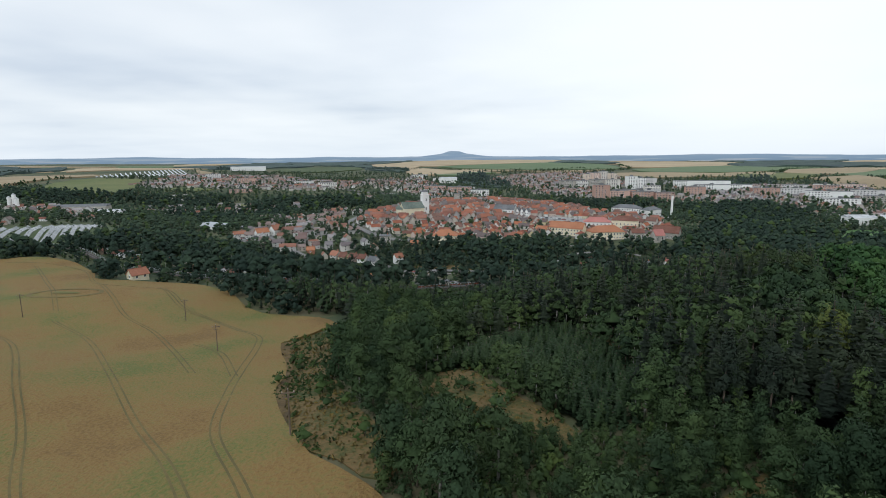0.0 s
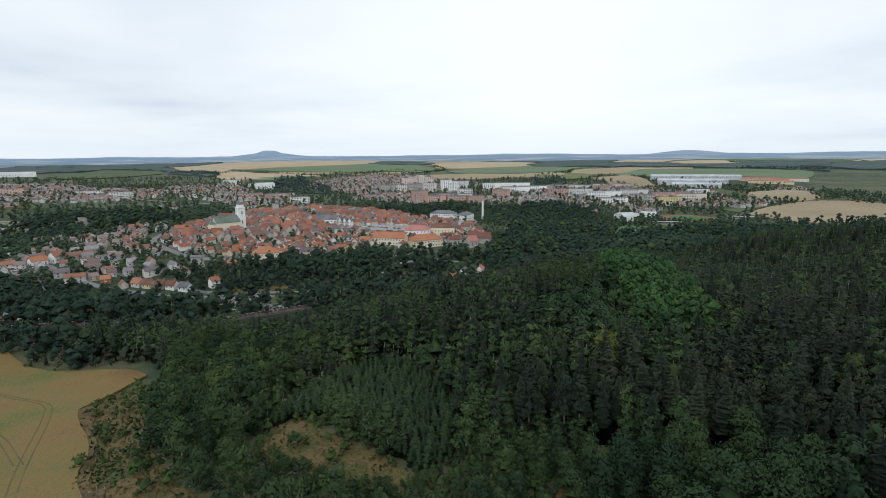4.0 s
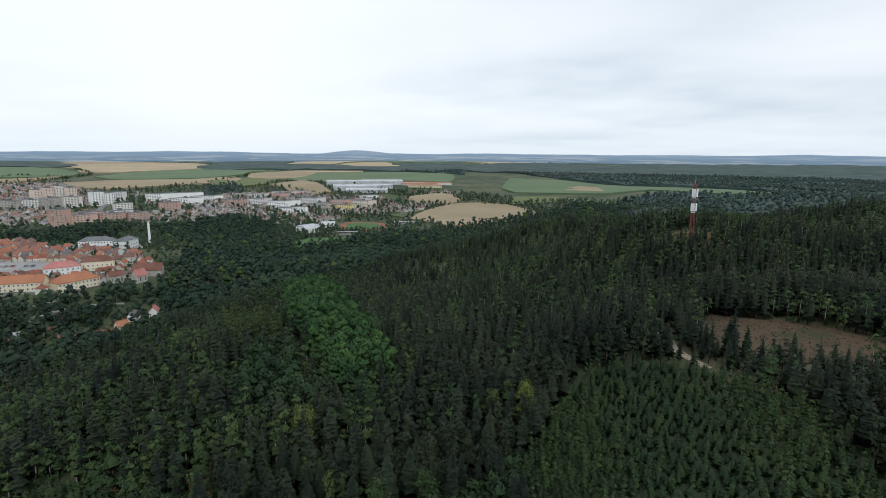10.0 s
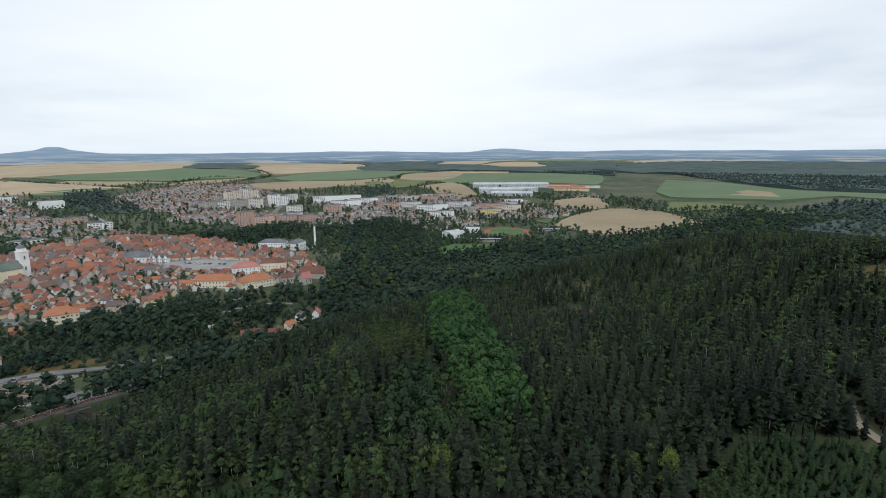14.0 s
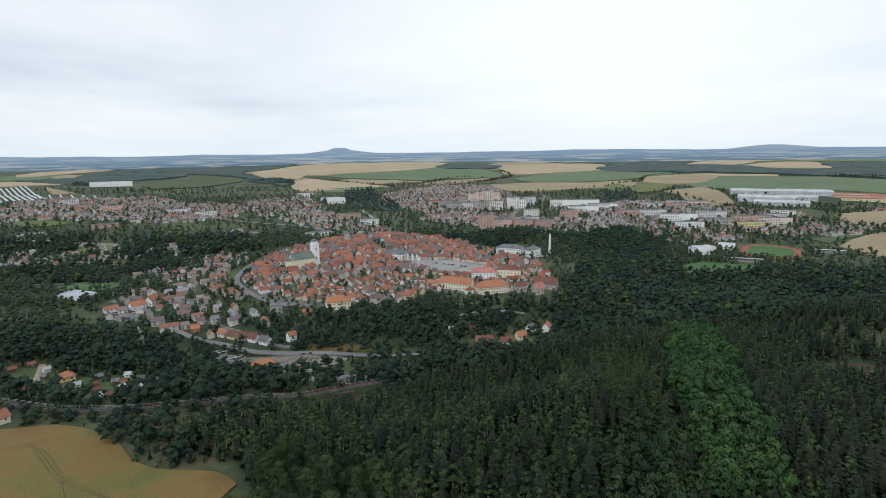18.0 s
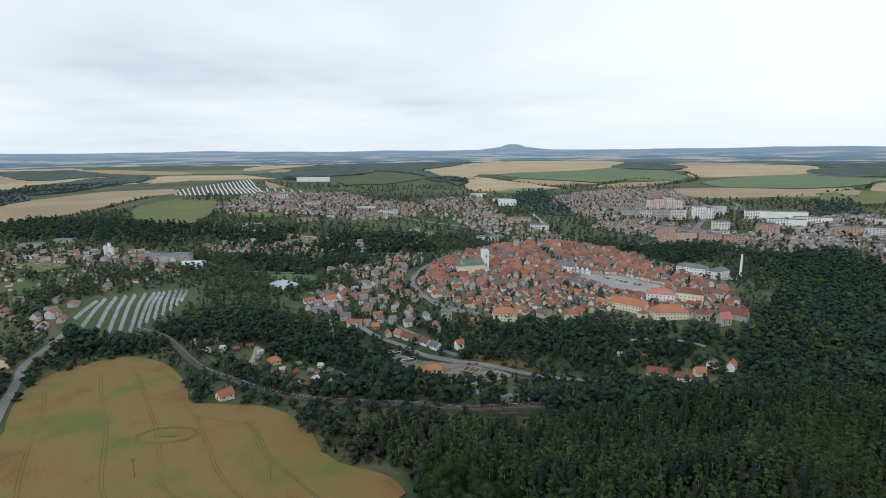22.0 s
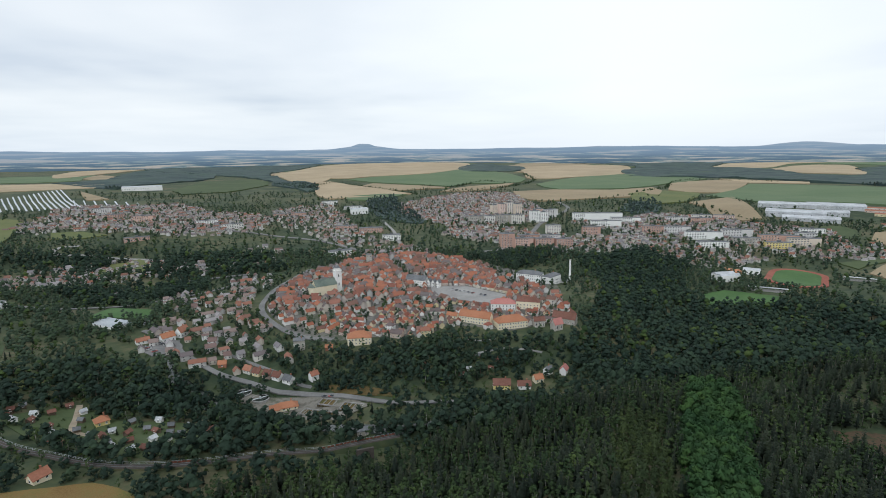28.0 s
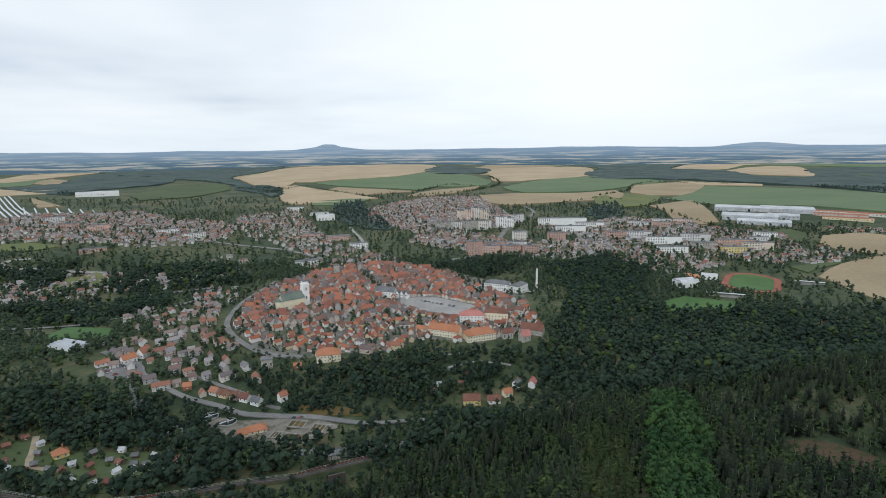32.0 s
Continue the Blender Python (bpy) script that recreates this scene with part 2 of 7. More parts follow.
M = {
    "grass": surface("rough_grass", [(0.032, 0.05, 0.025), (0.052, 0.07, 0.034), (0.072, 0.086, 0.04), (0.115, 0.105, 0.058)], 0.12, 0.012),
    "floor": surface("forest_floor", [(0.04, 0.045, 0.02), (0.09, 0.07, 0.035)], 0.5, 0.05),
    "wheat": surface("ripening_wheat", [(0.112, 0.125, 0.034), (0.152, 0.134, 0.04), (0.186, 0.136, 0.045), (0.206, 0.136, 0.047), (0.196, 0.117, 0.04), (0.152, 0.096, 0.033)], 1.5, 0.03, bump=1.0, spread=0.11),
    "tramline": surface("trampled_wheat", [(0.10, 0.084, 0.033), (0.15, 0.118, 0.045)], 0.7, 0.08),
    "lodged": surface("flattened_green_wheat", [(0.10, 0.115, 0.036), (0.15, 0.13, 0.045)], 0.8, 0.1),
    "stubble": surface("pale_stubble", [(0.34, 0.265, 0.165), (0.43, 0.335, 0.215)], 0.15, 0.006),
    "straw": surface("straw_field", [(0.26, 0.20, 0.12), (0.33, 0.26, 0.16)], 0.15, 0.006),
    "meadow": surface("green_meadow", [(0.05, 0.075, 0.03), (0.075, 0.10, 0.04)], 0.2, 0.008),
    "crop": surface("green_crop", [(0.095, 0.145, 0.07), (0.125, 0.17, 0.085)], 0.2, 0.006),
    "olive": surface("olive_meadow", [(0.10, 0.125, 0.042), (0.14, 0.152, 0.055)], 0.2, 0.01),
    "earth": surface("bare_earth", [(0.052, 0.064, 0.02), (0.10, 0.082, 0.028), (0.155, 0.10, 0.042), (0.072, 0.070, 0.024)], 1.2, 0.09, bump=0.6),
    "fallow": surface("dark_fallow_soil", [(0.06, 0.042, 0.018), (0.10, 0.066, 0.026), (0.13, 0.09, 0.036)], 1.0, 0.1, bump=0.6),
    "cut": surface("felled_clearing", [(0.04, 0.05, 0.02), (0.065, 0.045, 0.026), (0.095, 0.06, 0.036), (0.045, 0.05, 0.022)], 0.5, 0.06),
    "sand": surface("sandy_track", [(0.26, 0.21, 0.15), (0.36, 0.30, 0.22)], 0.5, 0.1),
    "asphalt": surface("worn_asphalt", [(0.15, 0.148, 0.145), (0.215, 0.21, 0.20)], 0.6, 0.05),
    "paving": surface("pale_paving", [(0.25, 0.24, 0.23), (0.33, 0.32, 0.30)], 0.5, 0.05),
    "ballast": surface("railway_ballast", [(0.055, 0.048, 0.042), (0.09, 0.075, 0.065)], 1.5, 0.2),
    "rust": surface("rusty_girder", [(0.13, 0.045, 0.03), (0.18, 0.075, 0.05)], 1.0, 0.2),
    "galvanised": surface("grey_steel", [(0.38, 0.40, 0.42), (0.48, 0.50, 0.51)], 1.0, 0.2, rough=0.5),
    "stone": surface("old_stone", [(0.20, 0.18, 0.15), (0.33, 0.30, 0.25)], 0.8, 0.1),
    "water": surface("dull_river_water", [(0.02, 0.03, 0.025), (0.03, 0.04, 0.03)], 0.2, 0.02, rough=0.08, bump=0.05, spec=0.5),
    "bark": surface("bark", [(0.07, 0.055, 0.04), (0.13, 0.10, 0.075)], 2.0, 0.3),
    "birch_bark": surface("pale_bark", [(0.17, 0.16, 0.14), (0.28, 0.27, 0.24)], 2.0, 0.3),
    "wood": surface("weathered_wood", [(0.10, 0.075, 0.055), (0.17, 0.13, 0.095)], 2.0, 0.3),
    "wall": surface("plaster", [(0.62, 0.58, 0.5), (0.7, 0.66, 0.58)], 0.5, 0.1, bump=0.1,
                    palette=[(0.62, 0.60, 0.55), (0.60, 0.51, 0.35), (0.76, 0.75, 0.73), (0.52, 0.40, 0.34), (0.40, 0.38, 0.35), (0.60, 0.55, 0.47), (0.64, 0.54, 0.31), (0.72, 0.70, 0.67)]),
    "roof": surface("clay_tiles", [(0.28, 0.09, 0.045), (0.34, 0.13, 0.07)], 0.8, 0.1, bump=0.4,
                    palette=[(0.31, 0.118, 0.072), (0.22, 0.085, 0.06), (0.28, 0.13, 0.09), (0.15, 0.088, 0.07), (0.37, 0.142, 0.078), (0.20, 0.13, 0.11), (0.12, 0.118, 0.12), (0.27, 0.10, 0.072)]),
    "roof_mixed": surface("suburb_tiles", [(0.2, 0.1, 0.07), (0.25, 0.13, 0.09)], 0.8, 0.1, bump=0.4,
                          palette=[(0.25, 0.12, 0.085), (0.17, 0.09, 0.07), (0.13, 0.12, 0.12), (0.30, 0.135, 0.08), (0.20, 0.175, 0.16), (0.22, 0.15, 0.12), (0.10, 0.095, 0.10), (0.20, 0.085, 0.065)]),
    "wall_far": surface("house_plaster", [(0.62, 0.58, 0.5), (0.7, 0.66, 0.58)], 0.5, 0.1, bump=0, island=True,
                        palette=[(0.60, 0.59, 0.57), (0.50, 0.45, 0.38), (0.68, 0.67, 0.66), (0.48, 0.42, 0.38), (0.40, 0.39, 0.38), (0.58, 0.55, 0.50)]),
    "roof_far": surface("house_tiles", [(0.2, 0.1, 0.07), (0.25, 0.13, 0.09)], 0.5, 0.1, bump=0, island=True,
                        palette=[(0.22, 0.115, 0.085), (0.17, 0.12, 0.11), (0.20, 0.20, 0.21), (0.31, 0.30, 0.30), (0.27, 0.125, 0.085), (0.14, 0.13, 0.135), (0.24, 0.19, 0.17)]),
    "roof_old": surface("old_tiles", [(0.25, 0.12, 0.08), (0.3, 0.14, 0.09)], 0.5, 0.1, bump=0, island=True,
                        palette=[(0.31, 0.118, 0.072), (0.22, 0.09, 0.064), (0.28, 0.132, 0.095), (0.16, 0.095, 0.075), (0.36, 0.14, 0.08), (0.14, 0.135, 0.135)]),
    "cobble": surface("dark_cobbles", [(0.11, 0.105, 0.095), (0.19, 0.18, 0.16), (0.09, 0.10, 0.065)], 0.3, 0.03),
    "block_wall": surface("painted_panels", [(0.5, 0.46, 0.4), (0.56, 0.52, 0.46)], 0.3, 0.06, bump=0.05,
                          palette=[(0.72, 0.54, 0.46), (0.72, 0.68, 0.62), (0.64, 0.40, 0.32), (0.78, 0.76, 0.72), (0.72, 0.61, 0.50), (0.64, 0.62, 0.61)]),
    "orange_tile": surface("fresh_orange_tiles", [(0.35, 0.15, 0.08), (0.41, 0.18, 0.10)], 0.8, 0.1, bump=0.4),
    "pink_tile": surface("faded_pink_red_roof", [(0.40, 0.16, 0.14), (0.46, 0.20, 0.17)], 0.8, 0.15, bump=0.3),
    "brown_tile": surface("brown_tiles", [(0.15, 0.07, 0.05), (0.21, 0.10, 0.075)], 0.8, 0.1, bump=0.4),
    "slate": surface("grey_slate", [(0.12, 0.125, 0.13), (0.19, 0.195, 0.20)], 0.8, 0.1),
    "copper": surface("dull_green_copper", [(0.10, 0.13, 0.11), (0.16, 0.19, 0.16)], 0.8, 0.1),
    "white": surface("white_plaster", [(0.76, 0.75, 0.72), (0.82, 0.81, 0.78)], 0.6, 0.1, bump=0.1),
    "cream": surface("cream_plaster", [(0.70, 0.62, 0.45), (0.77, 0.69, 0.52)], 0.6, 0.1, bump=0.1),
    "yellow": surface("yellow_plaster", [(0.62, 0.50, 0.19), (0.69, 0.57, 0.25)], 0.6, 0.1, bump=0.1),
    "greyplaster": surface("grey_plaster", [(0.33, 0.31, 0.27), (0.44, 0.41, 0.36)], 0.5, 0.1, bump=0.1),
    "pink_wall": surface("faded_pink_panels", [(0.44, 0.27, 0.215), (0.53, 0.34, 0.27)], 0.3, 0.06, bump=0.05),
    "brick": surface("red_brick_wall", [(0.28, 0.12, 0.075), (0.36, 0.17, 0.11)], 1.0, 0.1, bump=0.2),
    "glass": surface("dark_window_glass", [(0.03, 0.035, 0.04), (0.05, 0.055, 0.06)], 0.5, 0.1, rough=0.15, bump=0, spec=0.5),
    "metal_roof": surface("pale_metal_roof", [(0.36, 0.37, 0.38), (0.55, 0.56, 0.57)], 0.4, 0.05, rough=0.5, bump=0.05),
    "yard": surface("worn_yard", [(0.12, 0.11, 0.09), (0.21, 0.195, 0.165), (0.10, 0.10, 0.07)], 0.3, 0.05),
    "panel": surface("solar_glass", [(0.13, 0.15, 0.15), (0.22, 0.235, 0.235)], 0.4, 0.05, rough=0.25, bump=0, spec=0.6),
    # lighter copy of the panel glass, with the sky's reflection in its base colour
    "pale_panel": surface("sky_sheen_glass", [(0.38, 0.41, 0.44), (0.48, 0.50, 0.52)], 0.4, 0.05, rough=0.3, bump=0, spec=0.6),
    "track": surface("red_running_track", [(0.25, 0.08, 0.055), (0.31, 0.105, 0.07)], 0.4, 0.05),
    "turf": surface("sports_turf", [(0.055, 0.115, 0.035), (0.075, 0.145, 0.045)], 0.3, 0.03),
    "clay": surface("clay_court", [(0.48, 0.20, 0.10), (0.55, 0.25, 0.13)], 0.4, 0.05),
    "red_paint": surface("red_mast_paint", [(0.17, 0.055, 0.045), (0.22, 0.075, 0.06)], 1.0, 0.2, rough=0.5),
    "white_paint": surface("white_mast_paint", [(0.72, 0.72, 0.71), (0.8, 0.8, 0.79)], 1.0, 0.2, rough=0.5),
    "car": surface("car_paint", [(0.3, 0.3, 0.3), (0.4, 0.4, 0.4)], 1.0, 0.2, rough=0.3, bump=0, spec=0.5,
                   palette=[(0.7, 0.7, 0.7), (0.05, 0.05, 0.06), (0.3, 0.31, 0.33), (0.35, 0.04, 0.03), (0.05, 0.08, 0.2)]),
    "spruce": foliage("spruce_needles", (0.014, 0.023, 0.0155), (0.027, 0.039, 0.024), 0.7),
    "young_pine": foliage("young_pine_needles", (0.029, 0.055, 0.024), (0.052, 0.086, 0.035)),
    "pine": foliage("pine_needles", (0.022, 0.034, 0.021), (0.038, 0.052, 0.030)),
    "leaf": foliage("broad_leaves", (0.024, 0.047, 0.021), (0.046, 0.078, 0.032), 0.3),
    "birch": foliage("birch_leaves", (0.036, 0.064, 0.025), (0.062, 0.096, 0.036)),
    "bright": foliage("fresh_green_leaves", (0.034, 0.080, 0.029), (0.057, 0.113, 0.038)),
    "dry": foliage("dry_grass_blades", (0.13, 0.105, 0.036), (0.21, 0.15, 0.054)),
    "brash": foliage("brown_brash", (0.05, 0.036, 0.022), (0.085, 0.056, 0.036)),
    "lime": foliage("yellow_green_leaves", (0.075, 0.105, 0.028), (0.11, 0.135, 0.038)),
    "pale_leaf": foliage("yellow_green_young_leaves", (0.040, 0.062, 0.024), (0.062, 0.088, 0.034)),
    "bush": foliage("bush_leaves", (0.034, 0.064, 0.020), (0.064, 0.096, 0.030), 0.3),
    # town trees: green lifted and cooled to carry the haze of distance
    "garden": foliage("hazed_garden_leaves", (0.038, 0.064, 0.040), (0.066, 0.098, 0.058), 0.3),
    "valley_leaf": foliage("dark_valley_leaves", (0.021, 0.040, 0.028), (0.038, 0.064, 0.041), 0.3),
    # distant woods: aerial haze is mixed into both base colours, paler and bluer
    "hazed_leaf": foliage("hazed_wood_leaves", (0.034, 0.056, 0.052), (0.054, 0.080, 0.066), 0.3),
    "far_wood": surface("hazed_canopy", [(0.038, 0.060, 0.060), (0.048, 0.074, 0.068), (0.060, 0.090, 0.072)], 0.06, 0.01, bump=0.8),
}

# ---- mesh helpers ----


def mesh_from(name, verts, faces, *mats):
    """A mesh from short lists; a face may carry a material number after its corners as a last tuple item in a pair."""
    data = bpy.data.meshes.new(name)
    data.from_pydata([tuple(v) for v in verts], [], [f for f, _ in faces])
    for m in mats:
        data.materials.append(M[m] if isinstance(m, str) else m)
    data.polygons.foreach_set("material_index", [k for _, k in faces])
    data.update()
    return data


def big_mesh(name, verts, tris, numbers, mats, normals=None):
    """A mesh from arrays of corners and triangles."""
    data = bpy.data.meshes.new(name)
    verts, tris = np.asarray(verts, np.float32), np.asarray(tris, np.int32)
    data.vertices.add(len(verts))
    data.vertices.foreach_set("co", verts.ravel())
    data.loops.add(tris.size)
    data.loops.foreach_set("vertex_index", tris.ravel())
    data.polygons.add(len(tris))
    data.polygons.foreach_set("loop_start", np.arange(0, tris.size, 3, dtype=np.int32))
    for m in mats:
        data.materials.append(M[m])
    data.polygons.foreach_set("material_index", np.asarray(numbers, np.int32))
    data.update(calc_edges=True)
    if normals is not None:
        data.polygons.foreach_set("use_smooth", np.ones(len(tris), bool))
        data.normals_split_custom_set_from_vertices(np.asarray(normals, np.float32))
    return data


class Shape:
    """Collects boxes, prisms and tubes into one mesh."""

    def __init__(self):
        self.v, self.f = [], []

    def face(self, points, k=0):
        n = len(self.v)
        self.v += [tuple(p) for p in points]
        self.f.append((tuple(range(n, n + len(points))), k))

    def box(self, x0, y0, z0, x1, y1, z1, k=0):
        n = len(self.v)
        self.v += [(x, y, z) for z in (z0, z1) for x, y in ((x0, y0), (x1, y0), (x1, y1), (x0, y1))]
        for q in ((0, 3, 2, 1), (4, 5, 6, 7), (0, 1, 5, 4), (1, 2, 6, 5), (2, 3, 7, 6), (3, 0, 4, 7)):
            self.f.append((tuple(n + i for i in q), k))
        return self

    def ring(self, outline, z0, z1, top=1.0, k=0, cap=True):
        """A prism over an outline; top: how far its upper end is drawn in."""
        n, c = len(self.v), len(outline)
        mx, my = sum(p[0] for p in outline) / c, sum(p[1] for p in outline) / c
        self.v += [(x, y, z0) for x, y in outline] + [(mx + (x - mx) * top, my + (y - my) * top, z1) for x, y in outline]
        for i in range(c):
            j = (i + 1) % c
            self.f.append(((n + i, n + j, n + c + j, n + c + i), k))
        if cap:
            self.f.append((tuple(n + c + i for i in range(c)), k))
        return self

    def tube(self, x, y, z0, z1, r, sides=8, top=1.0, k=0):
        return self.ring([(x + r * math.cos(2 * math.pi * i / sides), y + r * math.sin(2 * math.pi * i / sides)) for i in range(sides)], z0, z1, top, k)

    def data(self, name, *mats):
        return mesh_from(name, self.v, self.f, *mats)


def part(name, data, parent, label=""):
    ob = new(name, data)
    ob.parent = parent
    return tagged(ob, label)


def thing(name, label, category, group="", kind=""):
    return tagged(new(name), label, category, group, kind)


def smooth_line(points, step=6.0):
    """A smooth line through the points, with a point about every step metres."""
    p = np.array(points, float)
    p = np.vstack([2 * p[0] - p[1], p, 2 * p[-1] - p[-2]])
    out = []
    for a, b, c, d in zip(p, p[1:], p[2:], p[3:]):
        for s in np.linspace(0, 1, max(2, int(np.linalg.norm(c - b) / step) + 1))[:-1]:
            out.append(0.5 * (2 * b + (c - a) * s + (2 * a - 5 * b + 4 * c - d) * s * s + (3 * b - a - 3 * c + d) * s**3))
    return np.array(out + [p[-2]])


def inside(points, outline):
    """Which of the points lie inside the outline."""
    x, y = points[:, 0], points[:, 1]
    hit = np.zeros(len(points), bool)
    for (x0, y0), (x1, y1) in zip(outline, list(outline[1:]) + [outline[0]]):
        cross = (y0 > y) != (y1 > y)
        with np.errstate(divide="ignore", invalid="ignore"):
            hit ^= cross & (x < (x1 - x0) * (y - y0) / (y1 - y0 + 1e-12) + x0)
    return hit


def drape(name, outline, mat, lift=0.4, step=12.0, label="", kind="structure", category="", rough_edge=0.0, bumps=0.0, skirt=1.5, rounded=True):
    """A sheet laid over the ground inside an outline, with a low edge all round."""
    rng = np.random.default_rng(len(outline) + int(abs(outline[0][0])))
    edge = smooth_line(list(outline) + [outline[0]], step)[:-1] if rounded else np.array(outline, float)
    if rough_edge:
        edge = edge + rng.normal(0, rough_edge, edge.shape)
    lo, hi = edge.min(0), edge.max(0)
    grid = np.stack(np.meshgrid(np.arange(lo[0], hi[0], step), np.arange(lo[1], hi[1], step)), -1).reshape(-1, 2)
    grid = grid + rng.uniform(-0.3, 0.3, grid.shape) * step
    grid = grid[inside(grid, [tuple(p) for p in edge])]
    flat = [Vector(p) for p in np.vstack([edge, grid])]
    n = len(edge)
    done = delaunay_2d_cdt(flat, [], [list(range(n))], 1, 0.01)
    p = np.array([tuple(v) for v in done[0]])
    z = height(p[:, 0], p[:, 1]) + lift + (rng.uniform(0, bumps, len(p)) if bumps else 0)
    verts = [tuple(v) for v in np.c_[p, z]]
    faces = [(tuple(f), 0) for f in done[2]]
    if skirt:
        low = len(verts)
        ez = height(edge[:, 0], edge[:, 1])
        verts += [(x, y, zz - skirt) for (x, y), zz in zip(edge, ez)]
        verts += [(x, y, zz) for (x, y), zz in zip(edge, z[:n])]
        faces += [((low + i, low + (i + 1) % n, low + n + (i + 1) % n, low + n + i), 0) for i in range(n)]
    return tagged(new(name, mesh_from(name, verts, faces, mat)), label, category, "", kind)


def ribbon(name, points, width, mat, lift=0.3, label="", kind="structure", category="", step=6.0, closed=False, parent=None):
    """A strip along a line over the ground."""
    line = smooth_line(list(points) + ([points[0]] if closed else []), step)
    way = np.gradient(line, axis=0)
    side = np.c_[-way[:, 1], way[:, 0]] / (np.linalg.norm(way, axis=1)[:, None] + 1e-9)
    rows = [line + side * width * k for k in (-0.5, -0.17, 0.17, 0.5)]
    level = [height(r[:, 0], r[:, 1]) + lift for r in rows]
    low = height(rows[0][:, 0], rows[0][:, 1])
    verts = [(*p, z) for r, lv in zip(rows, level) for p, z in zip(r, lv)]
    n = len(line)
    faces = [((a * n + i, a * n + i + 1, (a + 1) * n + i + 1, (a + 1) * n + i), 0) for a in range(3) for i in range(n - 1)]
    k = len(verts)
    verts += [(*p, z - 0.8) for p, z in zip(rows[0], level[0])] + [(*p, z - 0.8) for p, z in zip(rows[3], level[3])]
    faces += [((k + i, k + i + 1, i + 1, i), 0) for i in range(n - 1)] + [((3 * n + i, 3 * n + i + 1, k + n + i + 1, k + n + i), 0) for i in range(n - 1)]
    ob = new(name, mesh_from(name, verts, faces, mat))
    ob.parent = parent
    return tagged(ob, label, category, "", kind)


def ground_at(x, y):
    return float(height(np.array([x]), np.array([y]))[0])


# ---- terrain ----
HILL = [(0, 0, 38), (-60, -120, 44), (2, 94, 42), (-53, 169, 31), (-175, 219, 34), (-163, 185, 36), (-127, 197, 37), (-235, 271, 35), (-120, 90, 38), (-250, 60, 36),
        (56, 90, 46), (95, 61, 49), (90, 175, 47), (84, 127, 44), (59, 165, 42), (159, 38, 62), (148, 20, 60), (191, -7, 62), (310, 96, 77), (420, 0, 80), (400, 200, 58), (250, -200, 70),
        (60, 250, 18), (180, 250, 30), (300, 260, 35), (-300, 180, 33), (-96, 197, 26.5), (-84, 198, 24), (-142, 236, 25.5), (-118, 218, 27)]
VALLEY = [(-20, 244, 12), (-79, 336, 2), (70, 355, 3), (-177, 300, 17), (-238, 440, 18), (-172, 403, 17), (-133, 364, 11), (-330, 640, 8), (-450, 760, 8), (-130, 365, 4), (180, 400, 4), (290, 480, 4), (360, 420, 8), (330, 620, 5), (240, 330, 20), (500, 470, 10), (700, 380, 25)]
TOWN = [(-37, 415, 18), (-86, 423, 15), (139, 452, 17), (-68, 540, 22), (-45, 675, 24), (93, 600, 20), (60, 500, 20), (-121, 486, 23), (143, 555, 21), (210, 680, 14), (-300, 362, 36), (-500, 516, 32), (-420, 420, 34), (-700, 700, 30),
        (530, 655, 5), (395, 609, 10), (679, 632, 10), (985, 1245, 34), (250, 1150, 22), (0, 950, 20), (-400, 1100, 28), (-900, 1300, 40), (600, 1000, 20), (1000, 700, 20), (1200, 300, 40)]
FAR = [(0, 3000, 50), (2200, 2200, 45), (-2200, 2200, 45), (3200, 300, 45), (-3200, 300, 45), (0, -1500, 50), (2500, -2500, 50), (-2500, -2500, 50), (0, 4900, 55), (3500, 3500, 52), (-3500, 3500, 50), (4900, 0, 50), (0, 1800, 35), (1500, 1600, 38), (-1400, 900, 40), (-1300, 2000, 42)]
CONTROL = np.array(HILL + VALLEY + TOWN + FAR, float)


def height(x, y):
    """The height of the ground at a place, or at arrays of places."""
    x, y = np.asarray(x, float), np.asarray(y, float)
    away = (x[..., None] - CONTROL[:, 0]) ** 2 + (y[..., None] - CONTROL[:, 1]) ** 2
    share = 1 / (away + 900) ** 1.6
    z = (share * CONTROL[:, 2]).sum(-1) / share.sum(-1)
    return z + 0.5 * np.sin(x / 17 + 1.3 * np.sin(y / 23)) * np.sin(y / 19) + 1.2 * np.sin(x / 61 + 2) * np.cos(y / 53)

# ---- the ground: one sheet out to the horizon ----


def build_ground():
    rings = [0.0] + [6.0 * 1.0395**k for k in range(174)]
    rings = np.array([r for r in rings if r < 4900] + [4960.0])
    turns = np.radians(np.arange(0, 360, 0.9))
    x, y = rings[:, None] * np.cos(turns), rings[:, None] * np.sin(turns)
    z = height(x, y)
    n, c = len(turns), len(rings)
    a = (np.arange(c - 1)[:, None] * n + np.arange(n)).ravel()
    b = (np.arange(c - 1)[:, None] * n + (np.arange(n) + 1) % n).ravel()
    tris = np.vstack([np.c_[a, a + n, b + n], np.c_[a, b + n, b]])
    data = big_mesh("ground", np.stack([x, y, z], -1).reshape(-1, 3), tris, np.zeros(len(tris)), ["grass"])
    data.polygons.foreach_set("use_smooth", np.ones(len(tris), bool))
    tagged(new("ground", data), "rolling green and dry grassland reaching the horizon", "ground", "", "structure")


build_ground()

